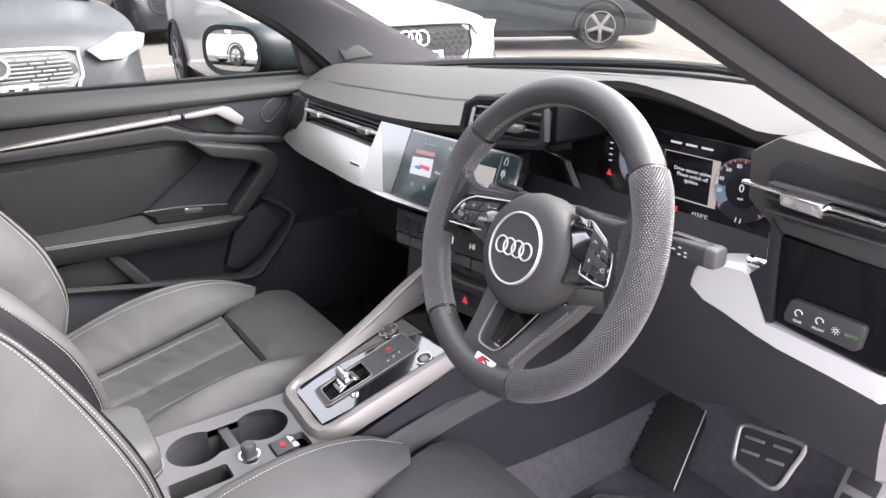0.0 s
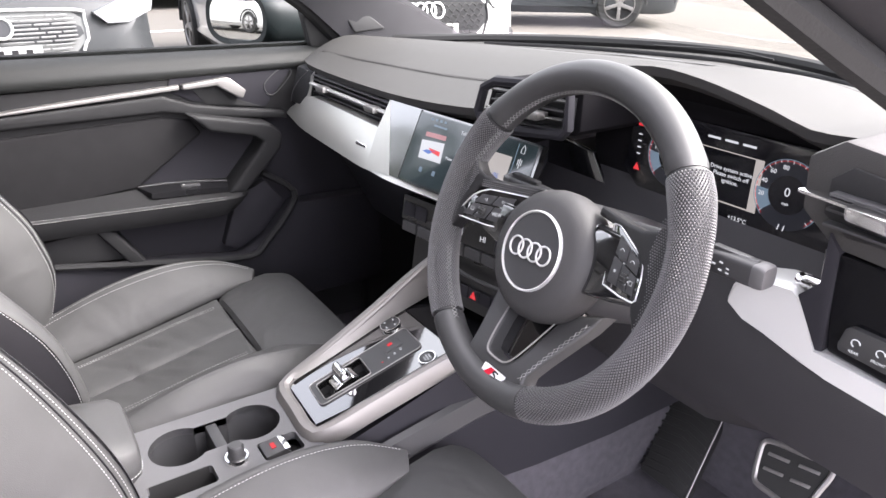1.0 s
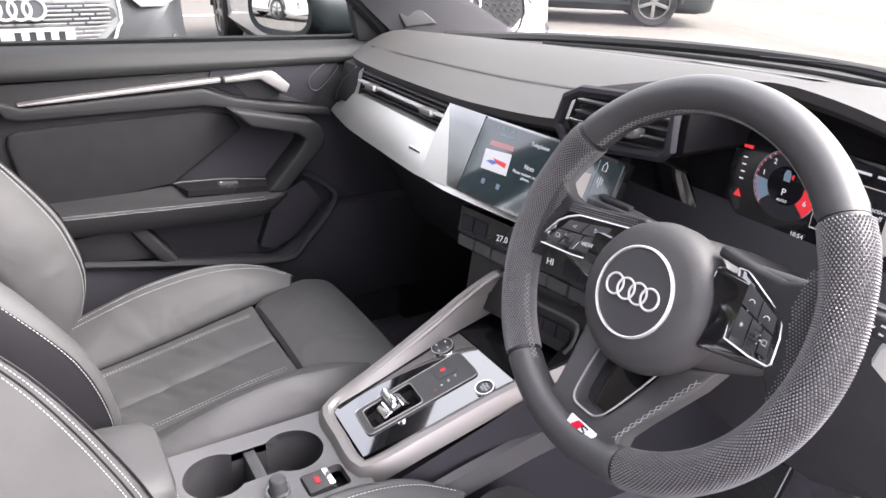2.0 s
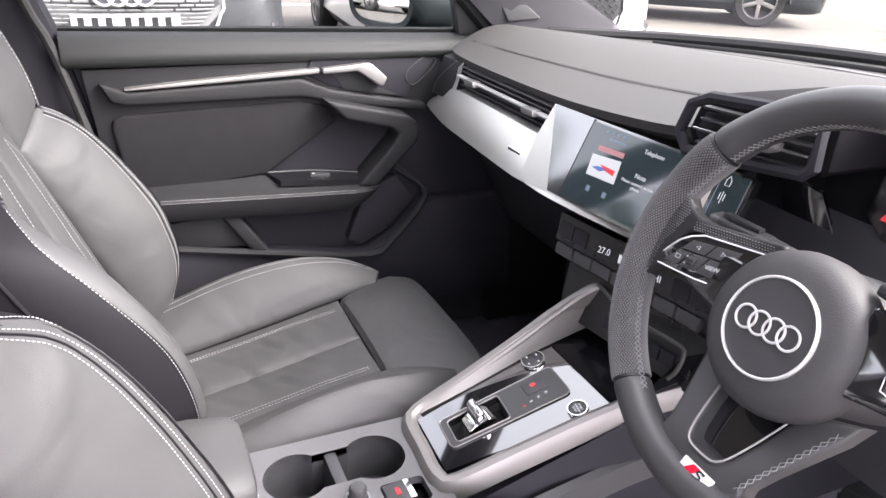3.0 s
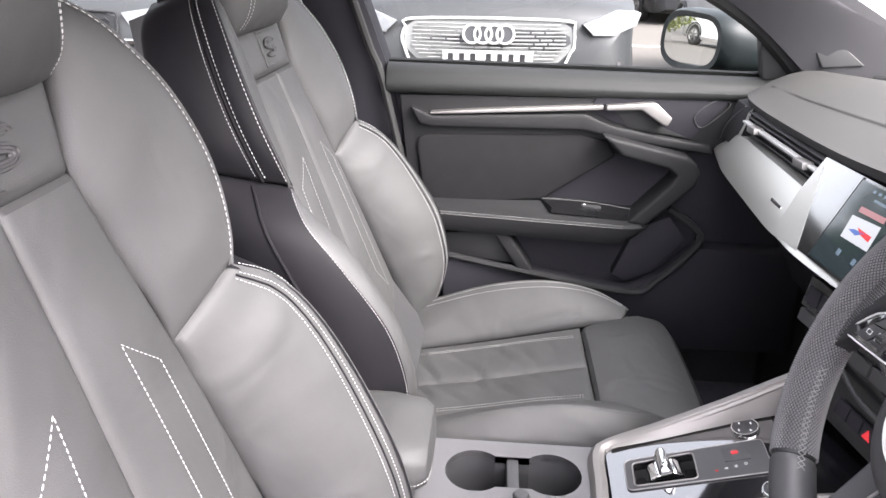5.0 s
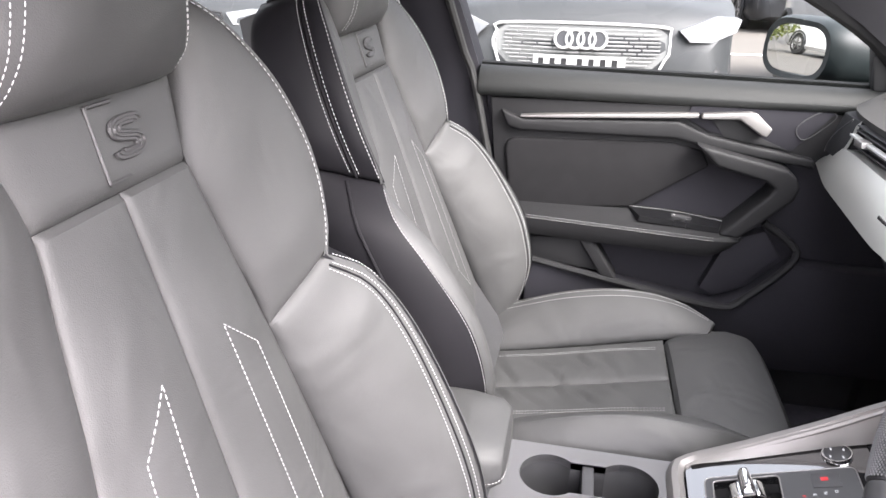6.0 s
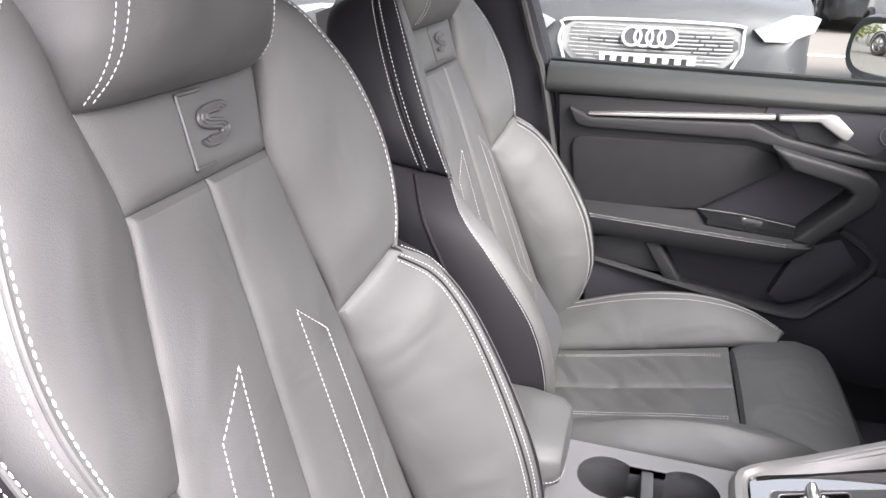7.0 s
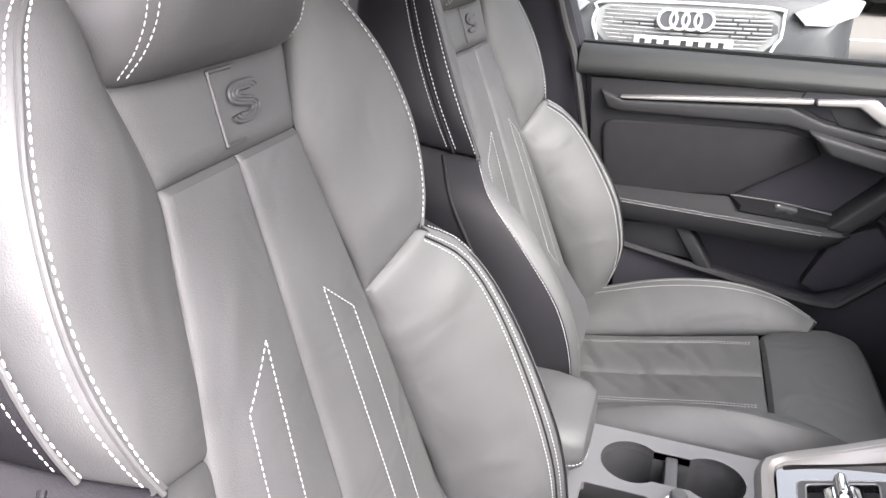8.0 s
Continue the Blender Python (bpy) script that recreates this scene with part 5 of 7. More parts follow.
def dial(cx, cz, figures, start, step, size, radius):
    """A round gauge: dark face, light ring, fine red ring, ticks and figures."""
    flat("dial_face", circle(cx, cz, 0.0370, 40), DIAL_SLATE, -0.00015, "dark slate dial face")
    flat("dial_ring", arc(cx, cz, 0.0366, 0.0373, -48, 228, 40), SCREEN_GREY, 0.0001)
    flat("dial_line", arc(cx, cz, 0.0350, 0.0354, -48, 228, 40), SCREEN_RED, 0.0001, "fine red ring")
    flat("dial_centre", circle(cx, cz, 0.0205, 32), SCREEN_DARK, 0.0001, "dark dial centre")
    for k in range(25):
        a = radians(222 - 264 * k / 24)
        r0, r1, w = (0.0325 if k % 4 == 0 else 0.0340), 0.0364, 0.00028
        c, d = math.cos(a), math.sin(a)
        flat("tick", [(cx + r0 * c - w * d, cz + r0 * d + w * c), (cx + r1 * c - w * d, cz + r1 * d + w * c), (cx + r1 * c + w * d, cz + r1 * d - w * c), (cx + r0 * c + w * d, cz + r0 * d - w * c)], SCREEN_TXT, 0.0002)
    for k, c in enumerate(figures):
        if c:
            a = radians(start - step * k)
            lettering(c, size, facing((cx + radius * math.cos(a), YD - 0.0012, cz + radius * math.sin(a)), (0, -1, 0)), SCREEN_TXT, hood, label="white dial figure")


dial(0.310, 0.973, "123456", 165, 38, 0.0080, 0.0275)
flat("dial_sector", arc(0.310, 0.973, 0.0210, 0.0345, 178, 222), SCREEN_GREY, 0.0003, "pale blue dial sector")
flat("red_zone", arc(0.310, 0.973, 0.0210, 0.0364, -45, 6), SCREEN_RED, 0.0003, "red rev counter zone")
flat("car_symbol", [(0.3065, 0.978), (0.3060, 0.985), (0.3080, 0.990), (0.3120, 0.990), (0.3140, 0.985), (0.3135, 0.978)], SCREEN_GREY, 0.0004, "small grey car symbol")
flat("car_symbol_mark", [(0.3150, 0.982), (0.3150, 0.986), (0.3175, 0.987), (0.3170, 0.981)], SCREEN_RED, 0.0004)
lettering("P", 0.0105, facing((0.310, YD - 0.0010, 0.966), (0, -1, 0)), SCREEN_TXT, hood, label="white gear letter")
lettering("AUTO", 0.0042, facing((0.310, YD - 0.0010, 0.957), (0, -1, 0)), SCREEN_TXT, hood, label="white lettering")
dial(0.455, 0.970, ("20", "40", "60", "80", "", "", "", "160"), 190, 29, 0.0068, 0.0285)
flat("dial_sector", arc(0.455, 0.970, 0.0210, 0.0345, 178, 222), SCREEN_GREY, 0.0003, "pale blue dial sector")
lettering("0", 0.0135, facing((0.455, YD - 0.0010, 0.973), (0, -1, 0)), SCREEN_TXT, hood, label="white speed figure")
lettering("mph", 0.0042, facing((0.455, YD - 0.0010, 0.961), (0, -1, 0)), SCREEN_TXT, hood, label="white lettering")
for x in (0.4515, 0.4575):
    flat("lane_symbol", [(x, 0.932), (x + 0.0010, 0.938), (x + 0.0020, 0.938), (x + 0.0012, 0.932)], SCREEN_TXT, 0.0002)
# gloss black trim between the screen and the cluster
part("gloss_trim", prism([(0.100, 0.962), (0.187, 0.950), (0.220, 0.901), (0.150, 0.893), (0.100, 0.900)], on_y, 0.284, 0.2895, 0.001), PIANO, hood, "gloss black corner trim")
part("trim_edge", tube([(0.187, 0.2835, 0.950), (0.2215, 0.2835, 0.901)], 0.0006, 6), SATIN_DARK, hood, "thin bright edge")
flat("map_backing", [(0.345, 0.940), (0.345, 0.998), (0.424, 0.998), (0.424, 0.940)], SCREEN_MAP, -0.0001, "pale map")
flat("message_box", [(0.346, 0.942), (0.346, 0.997), (0.414, 0.997), (0.414, 0.942)], SCREEN_DARK, 0.0004, "dark message box")
lettering("Drive system active.\nPlease switch off\nignition.", 0.0066, facing((0.3885, YD - 0.0012, 0.972), (0, -1, 0)), SCREEN_TXT, hood, label="white message lettering")
lettering("+13.5°C", 0.0068, facing((0.405, YD - 0.0008, 0.927), (0, -1, 0)), SCREEN_TXT, hood, label="white temperature lettering")
lettering("10:54", 0.0068, facing((0.335, YD - 0.0008, 0.927), (0, -1, 0)), SCREEN_TXT, hood, label="white clock lettering")
for k in range(3):
    flat("status_bar", [(0.352 + 0.022 * k, 1.008), (0.352 + 0.022 * k, 1.0105), (0.368 + 0.022 * k, 1.0105), (0.368 + 0.022 * k, 1.008)], SCREEN_TXT)
for k in range(4):
    flat("scale_mark", [(0.255, 0.965 + 0.008 * k), (0.255, 0.9665 + 0.008 * k), (0.260, 0.9665 + 0.008 * k), (0.260, 0.965 + 0.008 * k)], SCREEN_TXT)
flat("warning_symbol", [(0.252, 0.945), (0.262, 0.945), (0.257, 0.954)], SCREEN_RED, 0, "red warning triangle")
flat("warning_symbol", [(0.253, 1.000), (0.264, 1.000), (0.264, 1.004), (0.253, 1.003)], SCREEN_RED)
flat("warning_symbol", [(0.366, 0.924), (0.372, 0.924), (0.372, 0.930), (0.366, 0.930)], SCREEN_RED)

# ---- centre console ----
console = thing("centre_console", (0.01, -0.1, 0.40), "dark plastic centre console with silver rails and cup holders", "console")
# tray part with openings
TZ = 0.570


def ring_plate(outline_pts, holes, z0, z1):
    """A plate with openings: outlines filled in one go, then thickened."""
    bm = bmesh.new()
    edges = []
    for loop in [outline_pts] + holes:
        vs = [bm.verts.new((x, y, z1)) for x, y in loop]
        edges += [bm.edges.new((vs[i], vs[(i + 1) % len(vs)])) for i in range(len(vs))]
    bmesh.ops.triangle_fill(bm, edges=edges, use_beauty=True)
    faces = list(bm.faces)
    got = bmesh.ops.extrude_face_region(bm, geom=faces)
    for v in [g for g in got["geom"] if isinstance(g, bmesh.types.BMVert)]:
        v.co.z = z0
    bmesh.ops.recalc_face_normals(bm, faces=bm.faces)
    return bm


def rounded(x0, y0, x1, y1, r, n=5):
    out = []
    for cx, cy, a in ((x1 - r, y1 - r, 0), (x0 + r, y1 - r, 90), (x0 + r, y0 + r, 180), (x1 - r, y0 + r, 270)):
        out += [(cx + r * math.cos(radians(a + 90 * k / n)), cy + r * math.sin(radians(a + 90 * k / n))) for k in range(n + 1)]
    return out


RC = 0.040
CUPX = -0.006
cup_hole = circle(CUPX, -0.248, RC, 26, 138, 402) + circle(CUPX, -0.148, RC, 26, -42, 222)
part("tray", ring_plate([(-0.068, -0.335), (0.108, -0.335), (0.110, -0.20), (0.102, -0.08), (-0.066, -0.08)],
                        [cup_hole, rounded(0.052, -0.305, 0.088, -0.222, 0.006), rounded(0.046, -0.160, 0.086, -0.104, 0.006)], TZ - 0.012, TZ), SATIN_PLASTIC, console, "grey plastic tray")
rows = [[(x, y, z) for x, y in cup_hole] for z in (TZ - 0.001, TZ - 0.03, TZ - 0.07)]
part("cup_well", grid_bm(rows, True), HARD, console, "pair of dark cup holders")
bm = bmesh.new()
bm.faces.new([bm.verts.new((x, y, TZ - 0.07)) for x, y in cup_hole])
part("cup_floor", bm, RUBBER, console, smooth=False)
part("cup_divider", box((CUPX - 0.034, -0.206, TZ - 0.07), (CUPX + 0.030, -0.190, TZ - 0.004), 0.003), HARD, console)
part("coin_tray", join(box((0.052, -0.305, TZ - 0.045), (0.088, -0.222, TZ - 0.040), 0.001), box((0.050, -0.307, TZ - 0.045), (0.0525, -0.220, TZ - 0.001)), box((0.0875, -0.307, TZ - 0.045), (0.090, -0.220, TZ - 0.001))), RUBBER, console)
part("switch_well", box((0.044, -0.162, TZ - 0.032), (0.088, -0.102, TZ - 0.026), 0.001), BLACK, console)
brake = part("parking_brake_switch", prism([(-0.158, TZ + 0.003), (-0.130, TZ + 0.006), (-0.122, TZ - 0.004), (-0.135, TZ - 0.02), (-0.158, TZ - 0.02)], on_x, 0.050, 0.083, 0.002), HARD, console)
part("switch_edge", box((0.051, -0.132, TZ + 0.001), (0.082, -0.124, TZ + 0.0062), 0.001), CHROME, brake, "chrome edge")
part("switch_symbol", box((0.061, -0.146, TZ + 0.0049), (0.072, -0.140, TZ + 0.0060)), SCREEN_RED, brake, "red symbol")
knob = part("volume_knob", lathe([(0.001, 0.022), (0.009, 0.0215), (0.0105, 0.019), (0.0105, 0.004), (0.012, 0.003), (0.012, 0)], Matrix.Translation((0.058, -0.190, TZ)), 24), HARD, console)
part("knob_ring", lathe([(0.0125, 0.0), (0.0125, 0.004), (0.0155, 0.004), (0.017, 0.0)], Matrix.Translation((0.058, -0.190, TZ)), 28, False), CHROME, console, "chrome ring")
part("knob_cap", lathe([(0.001, 0.0008), (0.0078, 0.0004), (0.0082, 0)], Matrix.Translation((0.058, -0.190, TZ + 0.022)), 24), SATIN_DARK, knob)

# flanks of the console down to the tunnel
rows = []
for y, z, xl, xr in ((-0.34, 0.56, -0.070, 0.112), (-0.20, 0.56, -0.070, 0.114), (-0.08, 0.562, -0.068, 0.110), (0.05, 0.60, -0.072, 0.112), (0.15, 0.645, -0.075, 0.126), (0.26, 0.70, -0.075, 0.140), (0.42, 0.70, -0.075, 0.150), (0.62, 0.66, -0.075, 0.150)):
    rows.append([(xl, y, z), (xl - 0.012, y, z - 0.05), (xl - 0.02, y, 0.42), (xr + 0.016, y, 0.42), (xr + 0.012, y, z - 0.05), (xr, y, z), (xr - 0.02, y, z - 0.03), (xl + 0.02, y, z - 0.03)])
bm = grid_bm(rows, True)
bmesh.ops.delete(bm, geom=[f for f in bm.faces if f.normal.z > 0.5 and f.calc_center_median().z > 0.5 and f.calc_center_median().y < -0.08], context="FACES")
part("flank", bm, DARK_PLASTIC, console, "soft dark console flank")
rows = [[(x0, y, z), (x0 + 0.010, y, z - 0.004), (x0 + 0.016, y, z - 0.036), (x0 + 0.010, y, z - 0.044), (x0 - 0.01, y, z - 0.044)] for x0, y, z in ((0.128, -0.30, 0.520), (0.128, -0.10, 0.545), (0.128, 0.02, 0.568), (0.130, 0.14, 0.590), (0.132, 0.24, 0.600), (0.134, 0.36, 0.590))]
part("side_strip", grid_bm(rows, True, True), HARD, console, "dark trim strip along the tunnel")

# sloping gear plate
SL = radians(18)
G = Matrix.Translation((0, -0.08, 0.576)) @ Matrix.Rotation(SL, 4, "X")
def round_poly(pts, r, n=5):
    """The outline with each corner rounded off."""
    out = []
    for i, p in enumerate(pts):
        p, a, b = V(*p), V(*pts[i - 1]), V(*pts[(i + 1) % len(pts)])
        p0, p1 = p + (a - p).normalized() * r, p + (b - p).normalized() * r
        for k in range(n + 1):
            t = k / n
            q = p0 * (1 - t) ** 2 + p * 2 * t * (1 - t) + p1 * t * t
            out.append((q.x, q.y))
    return out


WELL = round_poly([(-0.012, 0.038), (0.029, 0.035), (0.0350, 0.112), (-0.0115, 0.116)], 0.006)
plate = ring_plate([(-0.052, 0.008), (0.058, 0.004), (0.100, 0.215), (0.095, 0.232), (-0.070, 0.232), (-0.068, 0.19)], [WELL], -0.010, 0.0)
plate.transform(G)
part("gear_plate", plate, GEAR_GLOSS, console, "gloss black gear plate", sharp=20)


def g_part(name, bm, m, lab="", parent=None):
    bm.transform(G)
    return part(name, bm, m, parent or console, lab)


FRAME = round_poly([(-0.020, 0.029), (0.034, 0.025), (0.046, 0.198), (-0.014, 0.202)], 0.009)
g_part("selector_frame", ring_plate(FRAME, [WELL], 0.0, 0.0022), SATIN_DARK, "dark grey selector panel")
g_part("selector_edge", tube([(x, y, 0.0020) for x, y in FRAME], 0.0009, 6, True), SATIN, "thin satin edge")
g_part("selector_well", grid_bm([[(x, y, z) for x, y in WELL] for z in (0.0020, -0.010, -0.024)], True), SATIN_DARK, "dark selector well")
bm = bmesh.new()
bm.faces.new([bm.verts.new((x, y, -0.0235)) for x, y in WELL])
g_part("well_floor", bm, BLACK)
g_part("well_edge", tube([(x, y, 0.0026) for x, y in WELL], 0.0011, 6, True), SATIN, "satin edge")
g_part("gear_selector", prism([(0.048, -0.018), (0.056, 0.003), (0.066, 0.008), (0.088, 0.008), (0.096, 0.002), (0.103, -0.018)], on_x, -0.004, 0.024, 0.003, 3), CHROME, "bright metal shift lever")
lever = prism([(0.068, 0.004), (0.0685, 0.019), (0.074, 0.026), (0.081, 0.025), (0.087, 0.004)], on_x, -0.007, 0.026, 0.004, 3)
g_part("lever_blade", lever, CHROME, "satin metal thumb blade")
g_part("lever_face", prism([(0.0675, 0.007), (0.0680, 0.018), (0.0695, 0.018), (0.0690, 0.007)], on_x, -0.003, 0.022, 0.0005), SATIN_DARK)
for k, c in enumerate("PRND"):
    lettering(c, 0.006, G @ Matrix.Translation((0.028 - 0.001 * k, 0.135 + 0.012 * k, 0.0024)) @ Matrix.Rotation(radians(-8), 4, "Z"), SCREEN_TXT if k else SCREEN_RED, console, label="small lit gear letter")
g_part("park_key", prism([(-0.008, 0.150), (0.016, 0.149), (0.018, 0.180), (-0.007, 0.181)], on_z, 0.002, 0.0032, 0.0008), HARD, "dark park key")
g_part("park_symbol", box((0.0, 0.160, 0.0031), (0.006, 0.168, 0.0036)), SCREEN_RED)
for (x, y), nm, lab, rr in (((-0.040, 0.190), "rotary_dial", "round drive mode button", 0.017), ((0.075, 0.188), "start_button", "round start button with chrome ring", 0.0135)):
    bm = lathe([(0.001, 0.0035), (rr - 0.003, 0.0032), (rr - 0.0015, 0.0028), (rr - 0.0015, 0)], Matrix.Translation((x, y, 0)), 28)
    btn = g_part(nm, bm, HARD, lab)
    bm = lathe([(rr - 0.0014, 0.0), (rr - 0.0014, 0.0044), (rr, 0.0044), (rr + 0.0008, 0.0)], Matrix.Translation((x, y, 0)), 32, False)
    bm.transform(G)
    part("ring", bm, CHROME, btn, "chrome ring")
lettering("START\nENGINE\nSTOP", 0.0042, G @ Matrix.Translation((0.075, 0.188, 0.0037)) @ Matrix.Rotation(radians(-10), 4, "Z"), SCREEN_TXT, console, label="small white button lettering")
for k in range(4):
    a = k * math.pi / 2 + 0.5
    g_part("dial_mark", box((-0.040 + 0.010 * math.cos(a) - 0.002, 0.190 + 0.010 * math.sin(a) - 0.001, 0.0033), (-0.040 + 0.010 * math.cos(a) + 0.002, 0.190 + 0.010 * math.sin(a) + 0.001, 0.0038)), SCREEN_TXT)


# satin rails: one bent band round the plate
def band(path, width, height, name, lab):
    rows = []
    p = spline(path, 60)
    for i, q in enumerate(p):
        t = (p[min(i + 1, len(p) - 1)] - p[max(i - 1, 0)])
        out = V(t.y, -t.x, 0).normalized()
        rows.append([q - out * width * 0.5 + V(0, 0, -0.004), q - out * width * 0.42 + V(0, 0, 0.0), q - out * width * 0.1 + V(0, 0, 0.003), q + out * width * 0.25 + V(0, 0, 0.001),
                     q + out * width * 0.5 - V(0, 0, height * 0.35), q + out * width * 0.55 - V(0, 0, height), q - out * width * 0.3 - V(0, 0, height)])
    return part(name, grid_bm(rows, True, True), RAIL, console, lab)


band([(-0.026, 0.225, 0.752), (-0.042, 0.195, 0.742), (-0.060, 0.15, 0.706), (-0.066, 0.08, 0.659), (-0.066, 0.0, 0.616), (-0.062, -0.062, 0.588), (-0.045, -0.084, 0.582), (0.010, -0.088, 0.581),
      (0.062, -0.090, 0.581), (0.080, -0.074, 0.584), (0.090, 0.0, 0.610), (0.103, 0.10, 0.645), (0.120, 0.18, 0.672), (0.150, 0.26, 0.70)], 0.022, 0.026, "rail", "satin silver console rail")
ridge = spline([(-0.058, -0.058, 0.589), (-0.060, 0.0, 0.618), (-0.061, 0.06, 0.650), (-0.056, 0.12, 0.690), (-0.044, 0.185, 0.737)], 12)
foot = spline([(-0.047, -0.066, 0.585), (-0.049, 0.0, 0.604), (-0.051, 0.06, 0.624), (-0.052, 0.115, 0.642), (-0.046, 0.190, 0.668)], 12)
part("rail_face", grid_bm([[a, a.lerp(b, 0.5) + V(0.002, 0, 0), b, b + V(-0.006, 0, -0.004), a + V(-0.006, 0, -0.004)] for a, b in zip(ridge, foot)], True, True), RAIL, console, "satin inner face of the rail")
# storage recess under the screen
part("recess_floor", grid_bm([[(-0.065, 0.135, 0.648), (0.100, 0.135, 0.648)], [(-0.06, 0.22, 0.655), (0.13, 0.22, 0.665)], [(-0.05, 0.225, 0.73), (0.14, 0.235, 0.73)]]), SWITCH_BLACK, console)
part("recess_frame", tube(spline([(-0.034, 0.190, 0.745), (0.04, 0.185, 0.738), (0.125, 0.190, 0.744), (0.138, 0.192, 0.738), (0.139, 0.185, 0.715), (0.134, 0.178, 0.702)], 40), 0.0030, 8), SATIN_DARK, console, "dark satin recess frame")
part("recess_wall", grid_bm([[(-0.062, 0.13, 0.648), (-0.062, 0.15, 0.70), (-0.042, 0.20, 0.738)], [(-0.064, 0.23, 0.655), (-0.06, 0.23, 0.70), (-0.04, 0.23, 0.738)]]), SWITCH_BLACK, console)
part("recess_wall", grid_bm([[(0.108, 0.13, 0.645), (0.128, 0.16, 0.69), (0.14, 0.19, 0.735)], [(0.13, 0.23, 0.665), (0.14, 0.23, 0.70), (0.145, 0.23, 0.735)]]), SWITCH_BLACK, console)

# padded centre armrest behind the tray
rest = thing("storage_bin", (0.01, -0.45, 0.57), "padded black leather storage bin between the seats", "storage bin")
rows = []
for y, w, zt, zb in ((-0.302, 0.040, 0.632, 0.604), (-0.306, 0.060, 0.645, 0.596), (-0.318, 0.070, 0.652, 0.592), (-0.36, 0.074, 0.658, 0.590), (-0.5, 0.076, 0.660, 0.588), (-0.62, 0.074, 0.655, 0.588), (-0.64, 0.06, 0.64, 0.6)):
    c, h = (zt + zb) / 2, (zt - zb) / 2
    rows.append([(0.008 + w * math.copysign(abs(math.cos(a)) ** 0.5, math.cos(a)), y, c + h * math.copysign(abs(math.sin(a)) ** 0.5, math.sin(a))) for a in [2 * math.pi * k / 28 for k in range(28)]])
lid = part("lid", grid_bm(rows, True, True), LEATHER, rest)
part("stitching", stitches(spline([(0.008 - 0.062, -0.3075, 0.612), (0.008, -0.3035, 0.611), (0.008 + 0.062, -0.3075, 0.612), (0.0835, -0.36, 0.612), (0.0845, -0.5, 0.612)], 60)), THREAD, lid, "pale grey stitching")
part("bin", box((-0.062, -0.62, 0.42), (0.080, -0.322, 0.592), 0.01), HARD, rest)

# ---- steering wheel, column and pedals ----
TAG_WHITE = mat("pale_silver_enamel", (0.72, 0.72, 0.72), 0.3, 0.2, blotch=0.04)
WC = Vector((0.3388, 0.0705, 0.9302))
WHEEL = Matrix.Translation(WC) @ Matrix.Rotation(radians(-2.0), 4, "Z") @ Matrix.Rotation(radians(67.4), 4, "X")
# local: x right, y up the wheel, z towards the driver
wheel = thing("steering_wheel", tuple(WC), "black leather steering wheel with grey cross stitching", "steering wheel")
R, r = 0.1653, 0.0170


def w_part(name, bm, m, lab="", parent=None, sharp=35):
    bm.transform(WHEEL)
    return part(name, bm, m, parent or wheel, lab, sharp=sharp)


def rim_point(a, b, extra=0.0):
    e = Vector((math.cos(a), math.sin(a), 0))
    grip = 1.0 + 0.10 * max(0, 1 - abs(math.degrees(a) % 360 - 32) / 14) + 0.10 * max(0, 1 - abs(math.degrees(a) % 360 - 148) / 14)
    return e * R + e * (r * grip + extra) * math.cos(b) + Vector((0, 0, 1)) * (r * 1.1 * grip + extra) * math.sin(b)


def rim_arc(a0, a1, inset=0.0, n=48, sides=20):
    rows = []
    for i in range(n + 1):
        a = radians(a0 + (a1 - a0) * i / n)
        end = min(i, n - i)
        d = -inset - (0.0012 if end == 0 else 0)
        rows.append([rim_point(a, 2 * math.pi * k / sides, d) for k in range(sides)])
    return grid_bm(rows, True, True)


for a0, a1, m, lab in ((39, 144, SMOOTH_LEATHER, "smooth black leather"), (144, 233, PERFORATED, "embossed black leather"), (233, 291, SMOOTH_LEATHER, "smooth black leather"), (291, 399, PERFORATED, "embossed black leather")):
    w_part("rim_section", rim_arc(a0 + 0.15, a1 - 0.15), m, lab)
# dimples on the embossed sections
bm = bmesh.new()
for a0, a1 in ((145, 232), (292, 398)):
    steps = int((a1 - a0) * 1.32)
    for i in range(steps):
        a = radians(a0 + (a1 - a0) * (i + 0.5) / steps)
        for k in range(40):
            b = math.pi * 2 * (k + 0.5 * (i % 2)) / 40
            p = rim_point(a, b, -0.00005)
            nrm = (p - Vector((math.cos(a), math.sin(a), 0)) * R).normalized()
            u = Vector((-math.sin(a), math.cos(a), 0))
            w = nrm.cross(u)
            tip = bm.verts.new(p + nrm * 0.0012)
            ring = [bm.verts.new(p + u * 0.00150 * math.cos(q) + w * 0.00110 * math.sin(q)) for q in (0, math.pi / 2, math.pi, 3 * math.pi / 2)]
            for q in range(4):
                bm.faces.new((tip, ring[q], ring[(q + 1) % 4]))
bm.normal_update()
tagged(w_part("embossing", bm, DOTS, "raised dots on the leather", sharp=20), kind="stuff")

# cross stitching round the inside of the rim
def cross_stitch(f, n, half):
    bms = []
    for i in range(n):
        t0, t1 = i / n, (i + 1) / n
        for s in (1, -1):
            bms.append(tube([f(t0, -half * s), f((t0 + t1) / 2, 0.0), f(t1, half * s)], 0.00036, 4))
    return join(*bms)


for a0, a1 in ((41, 143), (146, 168), (203, 238), (318, 345)):
    n = int((a1 - a0) * 0.55)
    w_part("cross_stitching", cross_stitch(lambda t, h, a0=a0, a1=a1: rim_point(radians(a0 + (a1 - a0) * t), math.pi - 0.25 + h, 0.0003), n, 0.16), WHEEL_THREAD, "pale grey cross stitching")

